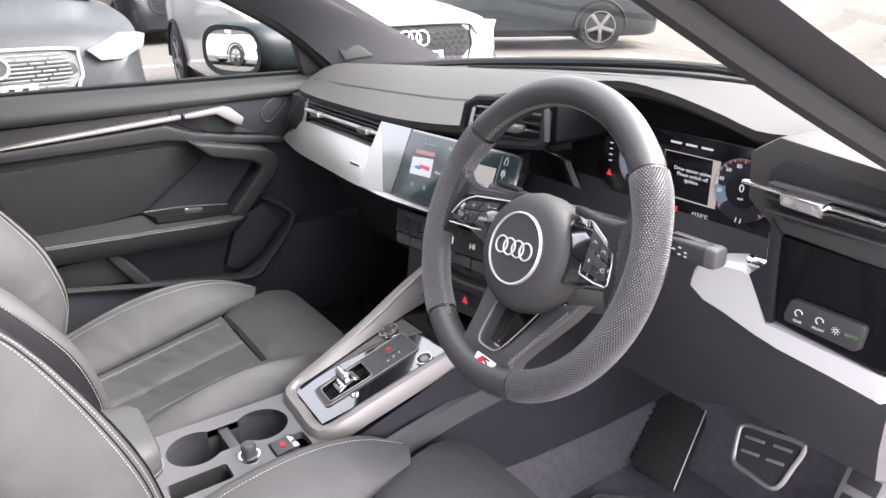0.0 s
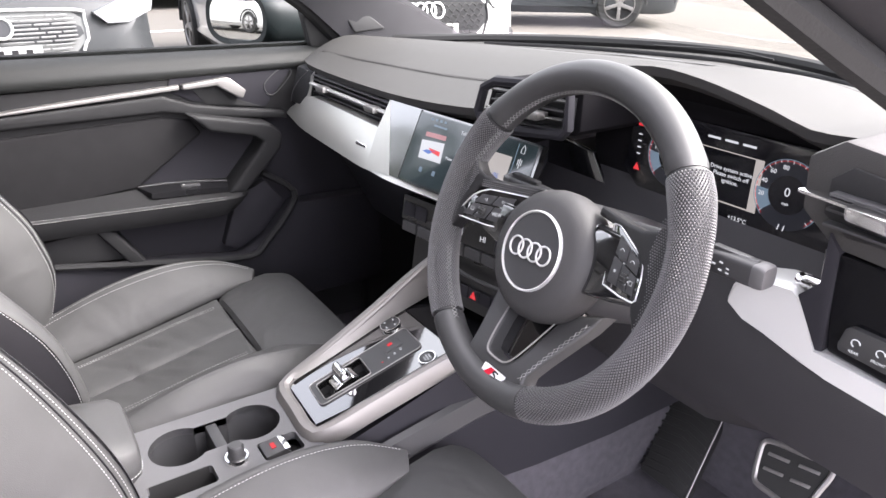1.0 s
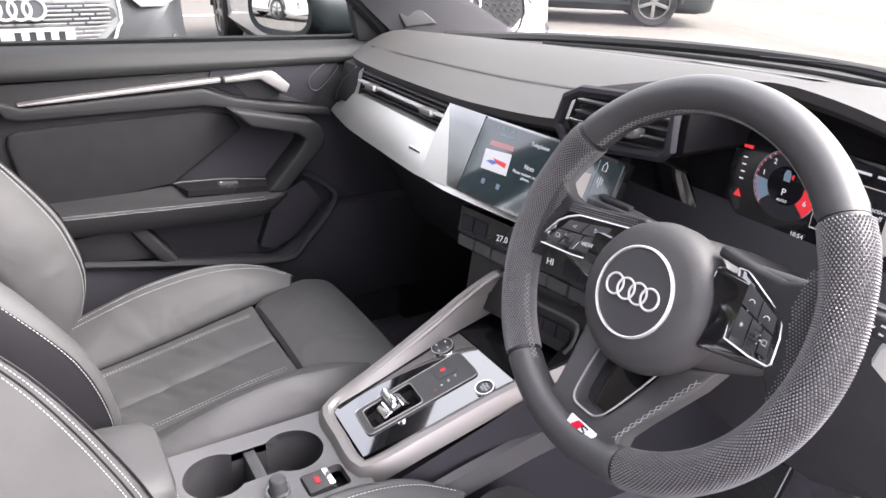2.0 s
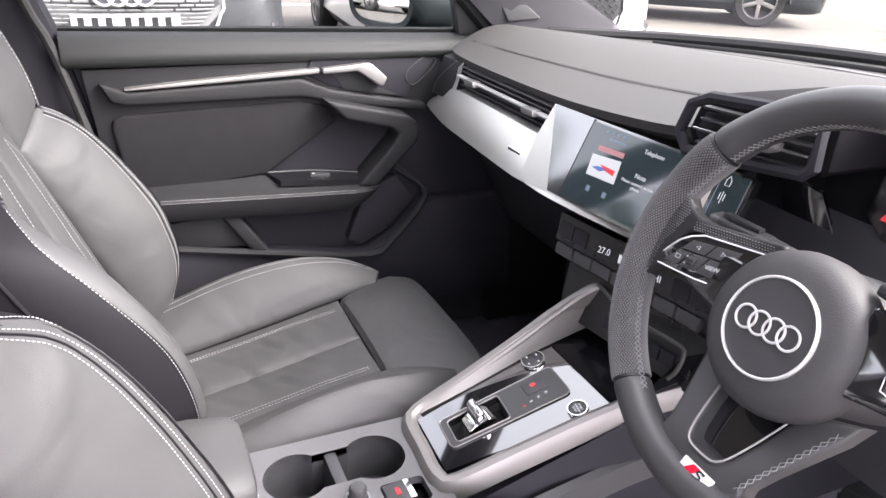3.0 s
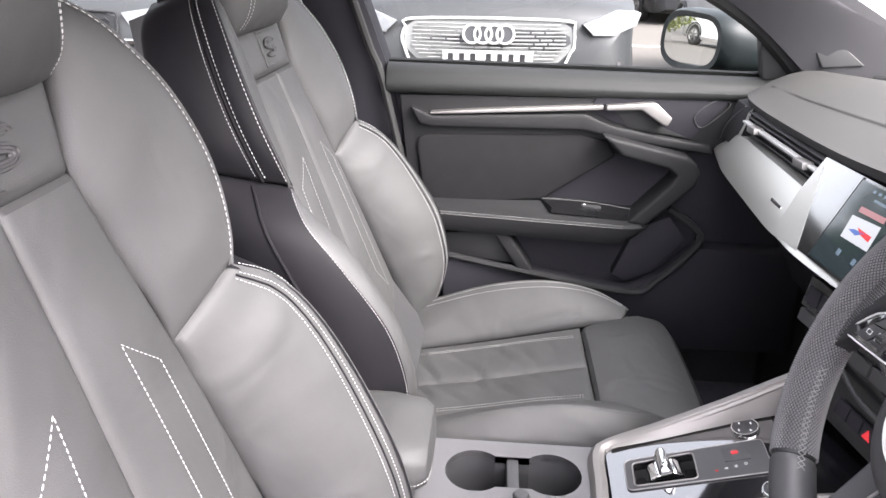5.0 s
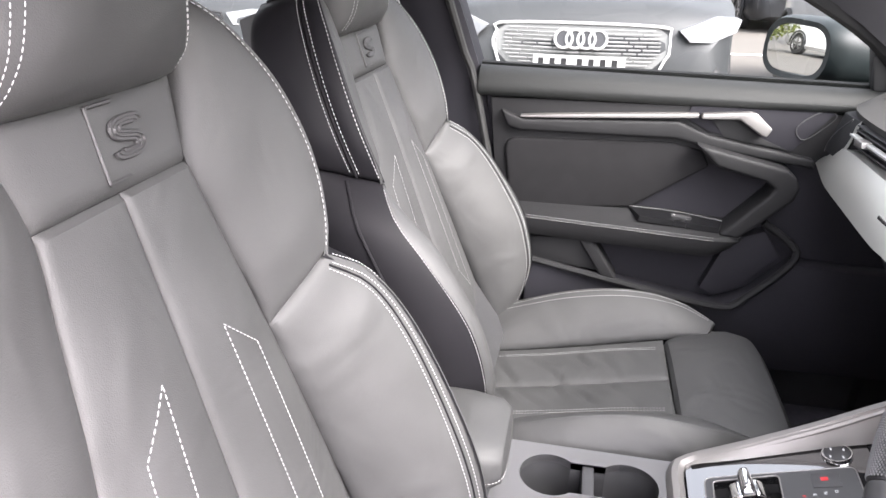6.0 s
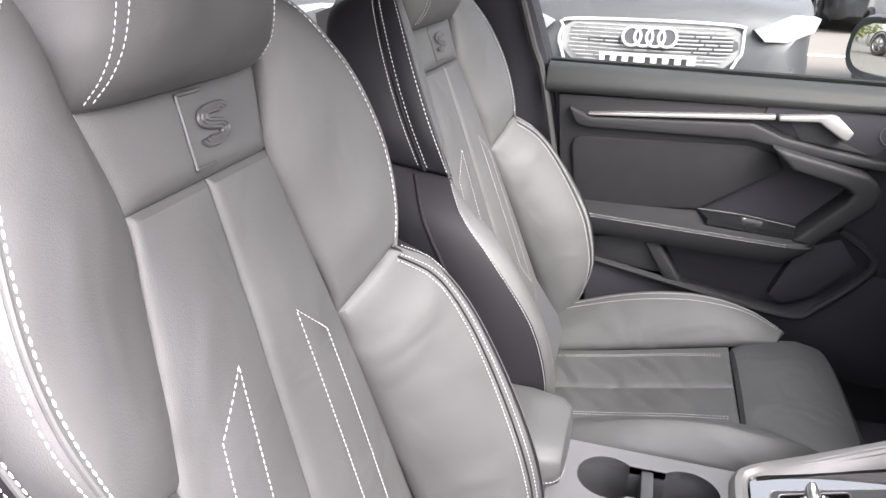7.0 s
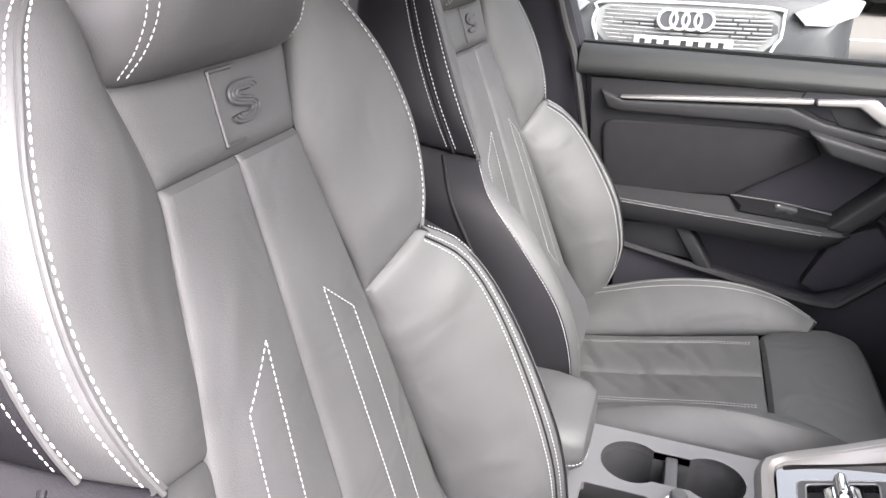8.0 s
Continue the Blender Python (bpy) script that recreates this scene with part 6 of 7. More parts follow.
# hub: airbag cover with badge disc
HUB = Matrix.Translation((0, -0.0162, -0.0073)) @ Matrix.Rotation(radians(4), 4, "Z") @ Matrix.Scale(0.965, 4)
prof = [(0.0005, 0.020), (0.03, 0.0198), (0.043, 0.019), (0.055, 0.0165), (0.063, 0.012), (0.068, 0.004), (0.0705, -0.008), (0.070, -0.022), (0.066, -0.03)]
hub = lathe(prof, Matrix.Identity(4), 48)
for v in hub.verts:
    v.co.x *= 1.02
    if v.co.y < 0:
        v.co.y *= 1.04
hub.transform(HUB)
cover = w_part("airbag_cover", hub, AIRBAG, "round black airbag cover")
w_part("badge_disc", lathe([(0.0005, 0.0212), (0.040, 0.0206), (0.041, 0.019)], HUB, 48), HARD, "black badge disc", cover)
w_part("badge_rim", lathe([(0.0405, 0.018), (0.0407, 0.0222), (0.0418, 0.0228), (0.0430, 0.0215), (0.0432, 0.017)], HUB, 56, False), POLISHED, "bright badge rim", cover)
for k in range(4):
    x = -0.0213 + 0.0142 * k
    pts = [HUB @ V(x + 0.0098 * math.cos(a), 0.0098 * math.sin(a), 0.0222 + 0.0004 * (k % 2)) for a in [2 * math.pi * q / 28 for q in range(28)]]
    w_part("badge_loop", tube(pts, 0.0011, 8, True, side=(0, 0, 1)), POLISHED, "polished badge loop", cover)

# spokes with control pods, leaning back towards the hub
def lean(bm):
    for v in bm.verts:
        v.co.z -= 0.24 * max(0.0, 0.13 - abs(v.co.x))
    return bm


def pod_part(name, bm, m, lab="", parent=None):
    return w_part(name, lean(bm), m, lab, parent)


for s in (-1, 1):
    top = 0.036 if s > 0 else 0.016
    arm = prism([(s * 0.050, top), (s * 0.110, top - 0.002), (s * 0.150, top + 0.004), (s * 0.158, top - 0.016), (s * 0.158, -0.020), (s * 0.130, -0.018), (s * 0.10, -0.026), (s * 0.055, -0.034)], on_z, -0.024, -0.004, 0.005, 3)
    spoke = w_part("spoke", arm, PIANO, "gloss black spoke")
    web = [(0.040, 0.042), (0.085, 0.0385), (0.108, 0.0285), (0.122, 0.0172), (0.132, 0.0), (0.1352, -0.009), (0.128, -0.0135), (0.134, -0.024), (0.152, -0.050), (0.164, 0.0), (0.161, 0.040),
           (0.144, 0.082), (0.136, 0.062), (0.126, 0.052), (0.110, 0.0475), (0.085, 0.0475), (0.040, 0.052)]
    if s < 0:
        web = web[:11] + [(0.153, 0.066), (0.143, 0.046), (0.132, 0.0365), (0.119, 0.0320), (0.105, 0.0325), (0.085, 0.0355), (0.040, 0.0440)]
        web[:3] = [(0.040, 0.032), (0.085, 0.0255), (0.108, 0.0215)]
    pod_part("thumb_rest", prism([(s * x, y) for x, y in web], on_z, -0.012, 0.0072, 0.004, 3), PERFORATED, "embossed leather thumb rest")
    dots = bmesh.new()
    for iy in range(60):
        for ix in range(24):
            x, y = 0.112 + 0.0026 * (ix + 0.5 * (iy % 2)), -0.052 + 0.0023 * iy
            if x > 0.160 or any(x < x0 + 0.006 for x0, y0 in ((0.122 if y > 0.03 else 0.137 - 0.35 * max(0, y + 0.008), 0),)) or y > (0.078 - 0.9 * max(0, 0.146 - x) if s > 0 else 0.058 - 1.2 * max(0, 0.152 - x)) or y < -0.046 + 1.2 * max(0, 0.150 - x):
                continue
            tip = dots.verts.new((s * x, y, 0.0078))
            ring = [dots.verts.new((s * x + 0.0011 * math.cos(q), y + 0.0010 * math.sin(q), 0.0070)) for q in (0, math.pi / 2, math.pi, 3 * math.pi / 2)]
            for q in range(4):
                dots.faces.new((tip, ring[q], ring[(q + 1) % 4]))
    if s < 0:
        for iy in range(4):
            for ix in range(28):
                x = 0.048 + 0.0026 * (ix + 0.5 * (iy % 2))
                y = 0.0325 - 0.16 * (x - 0.040) + 0.0023 * iy
                tip = dots.verts.new((s * x, y, 0.0078))
                ring = [dots.verts.new((s * x + 0.0011 * math.cos(q), y + 0.0010 * math.sin(q), 0.0070)) for q in (0, math.pi / 2, math.pi, 3 * math.pi / 2)]
                for q in range(4):
                    dots.faces.new((tip, ring[q], ring[(q + 1) % 4]))
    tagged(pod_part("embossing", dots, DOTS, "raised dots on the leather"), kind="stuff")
    if s > 0:
        out = [(0.068, 0.041), (0.078, 0.042), (0.092, 0.0365), (0.122, 0.0245), (0.1275, 0.018), (0.131, 0.009), (0.134, -0.0105), (0.132, -0.0135), (0.114, -0.0150), (0.086, -0.0135), (0.079, 0.017)]
        corner = [(0.0835, 0.0365), (0.1220, 0.0215), (0.1305, -0.0105), (0.0895, -0.0110)]
    else:
        out = [(0.042, 0.031), (0.107, 0.0195), (0.118, 0.0135), (0.126, 0.0065), (0.1365, -0.0100), (0.1400, -0.0205), (0.1365, -0.0225), (0.096, -0.0190), (0.062, -0.0125), (0.048, 0.0100)]
        corner = [(0.068, 0.0225), (0.115, 0.0120), (0.134, -0.0190), (0.078, -0.0125)]
    pod_part("control_pod", prism([(s * x, y) for x, y in out], on_z, -0.004, 0.0062, 0.0015), PIANO, "gloss black control pod", spoke)
    edge = [V(s * x, y, 0.0064) for x, y in out + out[:1]]
    pod_part("pod_edge", tube([p for q, r_ in zip(edge, edge[1:]) for p in spline([q, r_], 4)[:-1]], 0.0008, 6, True), POLISHED, "chrome pod edge", spoke)

    def pod_at(u, v):
        low_ = V(*corner[3], 0).lerp(V(*corner[2], 0), u)
        return low_.lerp(V(*corner[0], 0).lerp(V(*corner[1], 0), u), v)

    for u0, u1, v0, v1 in ((0.02, 0.50, 0.60, 0.97), (0.53, 0.97, 0.60, 0.97), (0.02, 0.38, 0.05, 0.55), (0.41, 0.70, 0.05, 0.55), (0.73, 0.97, 0.05, 0.55)):
        pts = [pod_at(u, v) for u, v in ((u0, v0), (u1, v0), (u1, v1), (u0, v1))]
        pod_part("pod_key", prism([(s * p.x, p.y) for p in pts], on_z, 0.0062, 0.0074, 0.0005), HARD, "", spoke)
    hub_ = pod_at(0.58, 0.30)
    pod_part("scroll_wheel", lathe([(0.0048, -0.0045), (0.0062, -0.003), (0.0062, 0.003), (0.0048, 0.0045)], Matrix.Translation((s * hub_.x, hub_.y, 0.0048)) @ Matrix.Rotation(radians(90), 4, "Y"), 20), RUBBER, "ribbed scroll wheel", spoke)
    for k in range(6):
        a = math.pi * (k + 0.5) / 6
        pod_part("wheel_rib", box((s * hub_.x - 0.0040, hub_.y + 0.0062 * math.cos(a) - 0.0004, 0.0048 + 0.0060 * math.sin(a)), (s * hub_.x + 0.0040, hub_.y + 0.0062 * math.cos(a) + 0.0004, 0.0053 + 0.0062 * math.sin(a))), SATIN_DARK, "", spoke)
    for u in (0.26, 0.74):
        p = pod_at(u, 0.78)
        if s < 0:
            way_ = 1 if u < 0.5 else -1
            tri = [(s * p.x + way_ * 0.0020, p.y), (s * p.x - way_ * 0.0016, p.y + 0.0018), (s * p.x - way_ * 0.0016, p.y - 0.0018)]
            pod_part("key_symbol", tube([V(x, y, 0.0077) for x, y in tri], 0.0003, 4, True), SCREEN_TXT, "", spoke)
        else:
            pod_part("key_symbol", tube(spline([(p.x - 0.003, p.y - 0.001, 0.0077), (p.x - 0.001, p.y + 0.0012, 0.0077), (p.x + 0.0022, p.y + 0.0006, 0.0077), (p.x + 0.003, p.y - 0.001, 0.0077)], 8), 0.0004, 4), SCREEN_TXT, "", spoke)
    p = pod_at(0.85, 0.32)
    pod_part("key_symbol", tube([V(s * p.x + dx, p.y + dy, 0.0077) for dx, dy in ((-0.0022, -0.0018), (0.0022, -0.0018), (0.0022, 0.0018), (-0.0022, 0.0018))], 0.0003, 4, True), SCREEN_TXT, "", spoke)
    for dx, dy in ((0.0, 0.0034), (0.0, -0.0034), (0.0026, 0.0)):
        p = pod_at(0.68, 0.30)
        pod_part("key_symbol", box((s * p.x + dx - 0.0009, p.y + dy - 0.0006, 0.0074), (s * p.x + dx + 0.0009, p.y + dy + 0.0006, 0.0078)), SCREEN_TXT, "", spoke)
    if s > 0:
        p = pod_at(0.2, 0.32)
        for k in range(3):
            a = k * math.pi / 3
            pod_part("key_symbol", tube([(p.x - 0.002 * math.cos(a), p.y - 0.002 * math.sin(a), 0.0077), (p.x + 0.002 * math.cos(a), p.y + 0.002 * math.sin(a), 0.0077)], 0.0003, 4), SCREEN_TXT, "", spoke)
    else:
        view_at = pod_at(0.2, 0.30)
lettering("VIEW", 0.0058, WHEEL @ Matrix.Translation((-view_at.x, view_at.y, 0.0080 - 0.24 * (0.13 - view_at.x))) @ Matrix.Rotation(radians(13.5), 4, "Y") @ Matrix.Rotation(radians(11), 4, "Z"), SCREEN_TXT, wheel, label="small white lettering")


# lower double spoke with gloss black opening, sloping back up to the hub
def slope(bm):
    for v in bm.verts:
        v.co.z -= 0.50 * max(0.0, v.co.y + 0.128)
        v.co.y -= 0.009
    return bm


half = [(0.0, -0.1262), (0.010, -0.1258), (0.0175, -0.1225), (0.022, -0.115), (0.028, -0.095), (0.036, -0.056), (0.074, -0.040), (0.070, -0.060), (0.060, -0.085), (0.051, -0.108), (0.046, -0.124), (0.047, -0.134), (0.054, -0.144), (0.068, -0.154), (0.0, -0.164)]
leg = half[:-1] + [(-x, y) for x, y in reversed(half[1:-1])]
bm = bmesh.new()
lo = [bm.verts.new((x, y, -0.016)) for x, y in leg]
hi = [bm.verts.new((x, y, 0.004)) for x, y in leg]
for i in range(len(leg)):
    j = (i + 1) % len(leg)
    bm.faces.new((lo[i], lo[j], hi[j], hi[i]))
right = list(range(14))
left_ = [0] + [len(leg) - k for k in range(1, 14)]
for ring in (lo, hi):
    for chain in (right, left_):
        # strip across one leg: inner side 0..5 against outer side 13..6
        inner_c, outer_c = chain[:6], list(reversed(chain[6:]))
        k_in, k_out = 0, 0
        while k_in < len(inner_c) - 1 or k_out < len(outer_c) - 1:
            if k_out * (len(inner_c) - 1) <= k_in * (len(outer_c) - 1) and k_out < len(outer_c) - 1:
                bm.faces.new((ring[inner_c[k_in]], ring[outer_c[k_out]], ring[outer_c[k_out + 1]]))
                k_out += 1
            else:
                bm.faces.new((ring[inner_c[k_in]], ring[outer_c[k_out]], ring[inner_c[k_in + 1]]))
                k_in += 1
    bm.faces.new((ring[right[0]], ring[right[13]], ring[left_[13]]))
bmesh.ops.recalc_face_normals(bm, faces=bm.faces)
edges = [e for e in bm.edges if len(e.link_faces) == 2 and e.calc_face_angle(0) > 0.5 and abs(e.verts[0].co.z - e.verts[1].co.z) < 1e-6 and e.verts[0].co.z > 0]
bmesh.ops.bevel(bm, geom=edges, offset=0.005, segments=3, profile=0.6, affect="EDGES", clamp_overlap=True)
w_part("lower_spoke", slope(bm), SMOOTH_LEATHER, "smooth leather lower spoke", sharp=50)
w_part("cross_stitching", slope(cross_stitch(lambda t, h: Vector(((0.0435 + 0.024 * t ** 1.1 + 0.9 * h * 0.02), -0.128 + 0.075 * t, 0.0058)), 13, 0.12)), WHEEL_THREAD, "pale grey cross stitching")
w_part("opening_back", slope(prism([(-0.040, -0.050), (0.040, -0.050), (0.026, -0.124), (-0.026, -0.124)], on_z, -0.022, -0.014, 0.002)), PIANO, "gloss black insert")
w_part("opening_edge", slope(tube(spline([(-0.0355, -0.058, 0.0056), (-0.0275, -0.095, 0.0058), (-0.0215, -0.115, 0.0058), (-0.0165, -0.1228, 0.0058), (-0.009, -0.1255, 0.0058), (0.009, -0.1255, 0.0058), (0.0165, -0.1228, 0.0058), (0.0215, -0.115, 0.0058), (0.0275, -0.095, 0.0058), (0.0355, -0.058, 0.0056)], 40), 0.0011, 6)), SATIN, "chrome edge")
def set_at(bm):
    """Tilts the tag back onto the rim about its own middle."""
    bm.transform(Matrix.Translation((0.010, -0.1500, 0.0045)) @ Matrix.Rotation(radians(-14), 4, "X") @ Matrix.Translation((0, 0.137, 0)))
    return bm


tag = w_part("badge_tag", set_at(prism([(-0.0165, -0.1425), (0.0165, -0.1425), (0.0165, -0.1315), (-0.0165, -0.1315)], on_z, 0.0020, 0.0058, 0.0008)), TAG_WHITE, "silver badge tag with red patch")
w_part("badge_patch", set_at(prism([(-0.0120, -0.1415), (-0.003, -0.1415), (0.0035, -0.1325), (-0.0050, -0.1325)], on_z, 0.0057, 0.0062)), RED, "red patch", tag)
w_part("badge_curl", set_at(tube(spline([(0.0085, -0.1338, 0.006), (0.0035, -0.1335, 0.006), (0.0015, -0.1358, 0.006), (0.0065, -0.1378, 0.006), (0.0050, -0.1405, 0.006), (0.0, -0.1405, 0.006)], 16), 0.0009, 6)), BLACK, "", tag)

# column and stalks
column = thing("steering_column", (0.347, 0.14, 0.86), "dark plastic steering column with two stalks", "steering column")
bm = lathe([(0.052, 0.0), (0.060, -0.02), (0.062, -0.10), (0.058, -0.22)], WHEEL @ Matrix.Translation((0, -0.012, -0.028)), 24)
part("shroud", bm, HARD, column)
for s, pts in ((1, [(0.40, 0.125, 0.950), (0.46, 0.118, 0.957), (0.495, 0.112, 0.961), (0.546, 0.108, 0.965)]), (-1, [(0.33, 0.130, 0.942), (0.29, 0.142, 0.936), (0.242, 0.153, 0.931), (0.180, 0.158, 0.928)])):
    st = part("stalk", tube(spline(pts, 12), lambda t: 0.008 + 0.003 * min(1, t * 2), 12, squash=0.75), HARD, column, "dark grey stalk")
    a, b = Vector(pts[-2]), Vector(pts[-1])
    rows = []
    for k, w in ((-0.10, 0.7), (0.0, 0.95), (0.5, 1.0), (0.98, 1.0)):
        q = a.lerp(b, k)
        rows.append([q + V(0, -0.010 * w * math.copysign(abs(math.cos(g)) ** 0.45, math.cos(g)), 0.0102 * w * math.copysign(abs(math.sin(g)) ** 0.45, math.sin(g))) for g in [2 * math.pi * i / 24 for i in range(24)]])
    part("stalk_tip", grid_bm(rows, True, True), HARD, st, "dark grey switch end")
    rows = [[a.lerp(b, k) + V(0, -0.010 * w * math.copysign(abs(math.cos(g)) ** 0.45, math.cos(g)), 0.0102 * w * math.copysign(abs(math.sin(g)) ** 0.45, math.sin(g))) for g in [2 * math.pi * i / 24 for i in range(24)]]
            for k, w in ((0.98, 0.99), (1.06, 1.02), (1.16, 0.97), (1.20, 0.86), (1.21, 0.6))]
    part("stalk_end", grid_bm(rows, True, True), SATIN_PLASTIC, st, "pale grey end cap")
    part("stalk_rib", box((min(a.x, b.x) + 0.006, a.y - 0.004, a.z + 0.0095), (max(a.x, b.x) - 0.010, a.y + 0.004, a.z + 0.0138), 0.0015), SATIN_DARK, st)
    mid = Vector(pts[-2]).lerp(Vector(pts[-1]), 0.3)
    for k, high in ((-1, 0.0022), (0, 0.0008), (1, 0.0040), (2, 0.0008), (2, -0.0030), (1, -0.0026)):
        part("stalk_symbol", box((mid.x + s * 0.007 * k - 0.0016, mid.y - 0.0112, mid.z + high - 0.0007), (mid.x + s * 0.007 * k + 0.0016, mid.y - 0.0100, mid.z + high + 0.0006)), SCREEN_TXT, st)

# pedals
pedal = thing("brake_pedal", (0.455, 0.46, 0.45), "steel brake pedal with black rubber pads", "pedal", "pedals")
PB = facing((0.452, 0.455, 0.525), (0, -0.80, 0.60))
pad = spline([(-0.036, -0.022, 0), (-0.044, 0.004, 0), (-0.047, 0.022, 0), (-0.036, 0.030, 0), (0.0, 0.036, 0), (0.038, 0.042, 0), (0.048, 0.034, 0), (0.045, 0.004, 0), (0.041, -0.026, 0), (0.030, -0.036, 0), (-0.002, -0.034, 0), (-0.028, -0.032, 0)], 48, True)
part("plate", prism([(p.x, p.y) for p in pad], lambda a, b, h: PB @ V(a, b, h), 0, 0.006), RUBBER, pedal, "black rubber pad")
part("rim", tube([PB @ V(p.x, p.y, 0.0055) for p in pad], 0.0042, 8, True), SATIN, pedal, "satin steel rim")
for x in (0.012, 0.036):
    part("rivet", lathe([(0.0, 0.006), (0.004, 0.005), (0.005, 0.0)], PB @ Matrix.Translation((x, 0.052, 0.004)), 12), CHROME, pedal, "bright steel rivet")
for x0, x1, y0, y1 in ((-0.034, -0.004, 0.010, 0.015), (0.008, 0.036, 0.018, 0.023), (-0.030, -0.002, -0.011, -0.006), (0.008, 0.034, -0.005, 0.0)):
    part("grip_bar", prism([(x0, y0), (x1, y0 + 0.005), (x1, y1 + 0.005), (x0, y1)], lambda a, b, h: PB @ V(a, b, h), 0.005, 0.008, 0.001), SATIN, pedal, "steel grip bar")
part("arm", tube(spline([(0.455, 0.47, 0.53), (0.46, 0.53, 0.60), (0.46, 0.58, 0.72)], 10), 0.009, 8), BLACK, pedal)
pedal = thing("accelerator_pedal", (0.585, 0.47, 0.40), "steel accelerator pedal with rubber strips", "pedal", "pedals")
PA = facing((0.575, 0.47, 0.47), (0, -0.86, 0.5))
part("plate", prism([(-0.026, -0.10), (-0.028, 0.09), (0.0, 0.10), (0.030, 0.09), (0.026, -0.10)], lambda a, b, h: PA @ V(a, b, h), 0, 0.006, 0.003), SATIN, pedal, "satin steel plate")
for k in range(5):
    part("pad", prism([(-0.020, -0.085 + 0.036 * k), (0.020, -0.085 + 0.036 * k), (0.020, -0.062 + 0.036 * k), (-0.020, -0.062 + 0.036 * k)], lambda a, b, h: PA @ V(a, b, h), 0.005, 0.009, 0.002), RUBBER, pedal, "black rubber strip")
part("arm", box((0.56, 0.50, 0.27), (0.59, 0.56, 0.42), 0.004), BLACK, pedal)
# floor mat and foot rest
mat_thing = thing("floor_mat", (0.36, 0.30, 0.262), "black velour floor mat with pale edge", "floor mat")
part("pile", prism([(0.17, -0.05), (0.17, 0.42), (0.24, 0.50), (0.62, 0.50), (0.64, 0.10), (0.60, -0.05)], on_z, 0.261, 0.268, 0.002), CARPET, mat_thing)
part("piping", tube([(x, y, 0.268) for x, y in [(0.17, -0.05), (0.17, 0.42), (0.24, 0.50), (0.62, 0.50), (0.64, 0.10), (0.60, -0.05)]], 0.004, 6, True), SOFT, mat_thing)
rest = thing("foot_rest", (0.22, 0.6, 0.30), "ribbed black foot rest beside the tunnel", "foot rest")
FR = facing((0.207, 0.60, 0.395), (0, -0.78, 0.62))
part("base", prism([(-0.045, -0.13), (0.060, -0.13), (0.034, 0.095), (-0.068, 0.095)], lambda a, b, h: FR @ V(a, b, h), -0.02, 0, 0.004), RUBBER, rest)
for k in range(14):
    b0 = -0.122 + 0.0150 * k
    left, right = -0.047 - 0.10 * (b0 + 0.13), 0.052 - 0.115 * (b0 + 0.13)
    mid = (left + right) / 2
    part("rib", prism([(left, b0), (mid, b0 + 0.009), (right, b0), (right, b0 + 0.004), (mid, b0 + 0.013), (left, b0 + 0.004)], lambda a, b, h: FR @ V(a, b, h), 0, 0.003, 0.0008), RUBBER, rest)
part("edge_strip", tube([FR @ V(0.033, 0.092, 0.001), FR @ V(0.046, -0.02, 0.001), FR @ V(0.059, -0.126, 0.001)], 0.0016, 6), SATIN, rest, "thin pale edge strip")

# ---- parked cars and planting outside ----
PLATE_WHITE = mat("plate_white", (0.42, 0.42, 0.41), 0.5, spec=0.2, blotch=0.05)
MESH_DARK = mat("dark_mesh_plastic", (0.022, 0.023, 0.024), 0.6, spec=0.2, blotch=0.2)
GREY_PAINT = mat("dark_grey_paint", (0.030, 0.032, 0.033), 0.42, 0.0, spec=0.35, rough_var=0.03, blotch=0.1, blotch_scale=2)
WHITE_PAINT = mat("white_paint", (0.62, 0.62, 0.61), 0.3, coat=1.0, rough_var=0.03, blotch=0.03)
BLACK_PAINT = mat("black_paint", (0.010, 0.011, 0.013), 0.35, coat=0.3, rough_var=0.03)
BLUE_PAINT = mat("dark_blue_grey_paint", (0.03, 0.036, 0.042), 0.35, 0.2, coat=0.4, rough_var=0.03)
LAMP = mat("headlamp_lens", (0.15, 0.155, 0.16), 0.2, 0.0, spec=0.4, blotch=0.4, blotch_scale=25)
GRILLE_GREY = mat("pale_grille_plastic", (0.155, 0.158, 0.154), 0.5, 0.0, spec=0.2, blotch=0.15, blotch_scale=30)


def car_section(w, zb, zs, zt, crown):
    """Half outline from sill to centre of the top."""
    return [(w * 0.90, zb), (w * 0.985, zb + 0.10), (w, zb + (zs - zb) * 0.5), (w * 0.985, zs), (w * 0.90, zt - crown * 0.6), (w * 0.55, zt - crown * 0.12), (0, zt)]


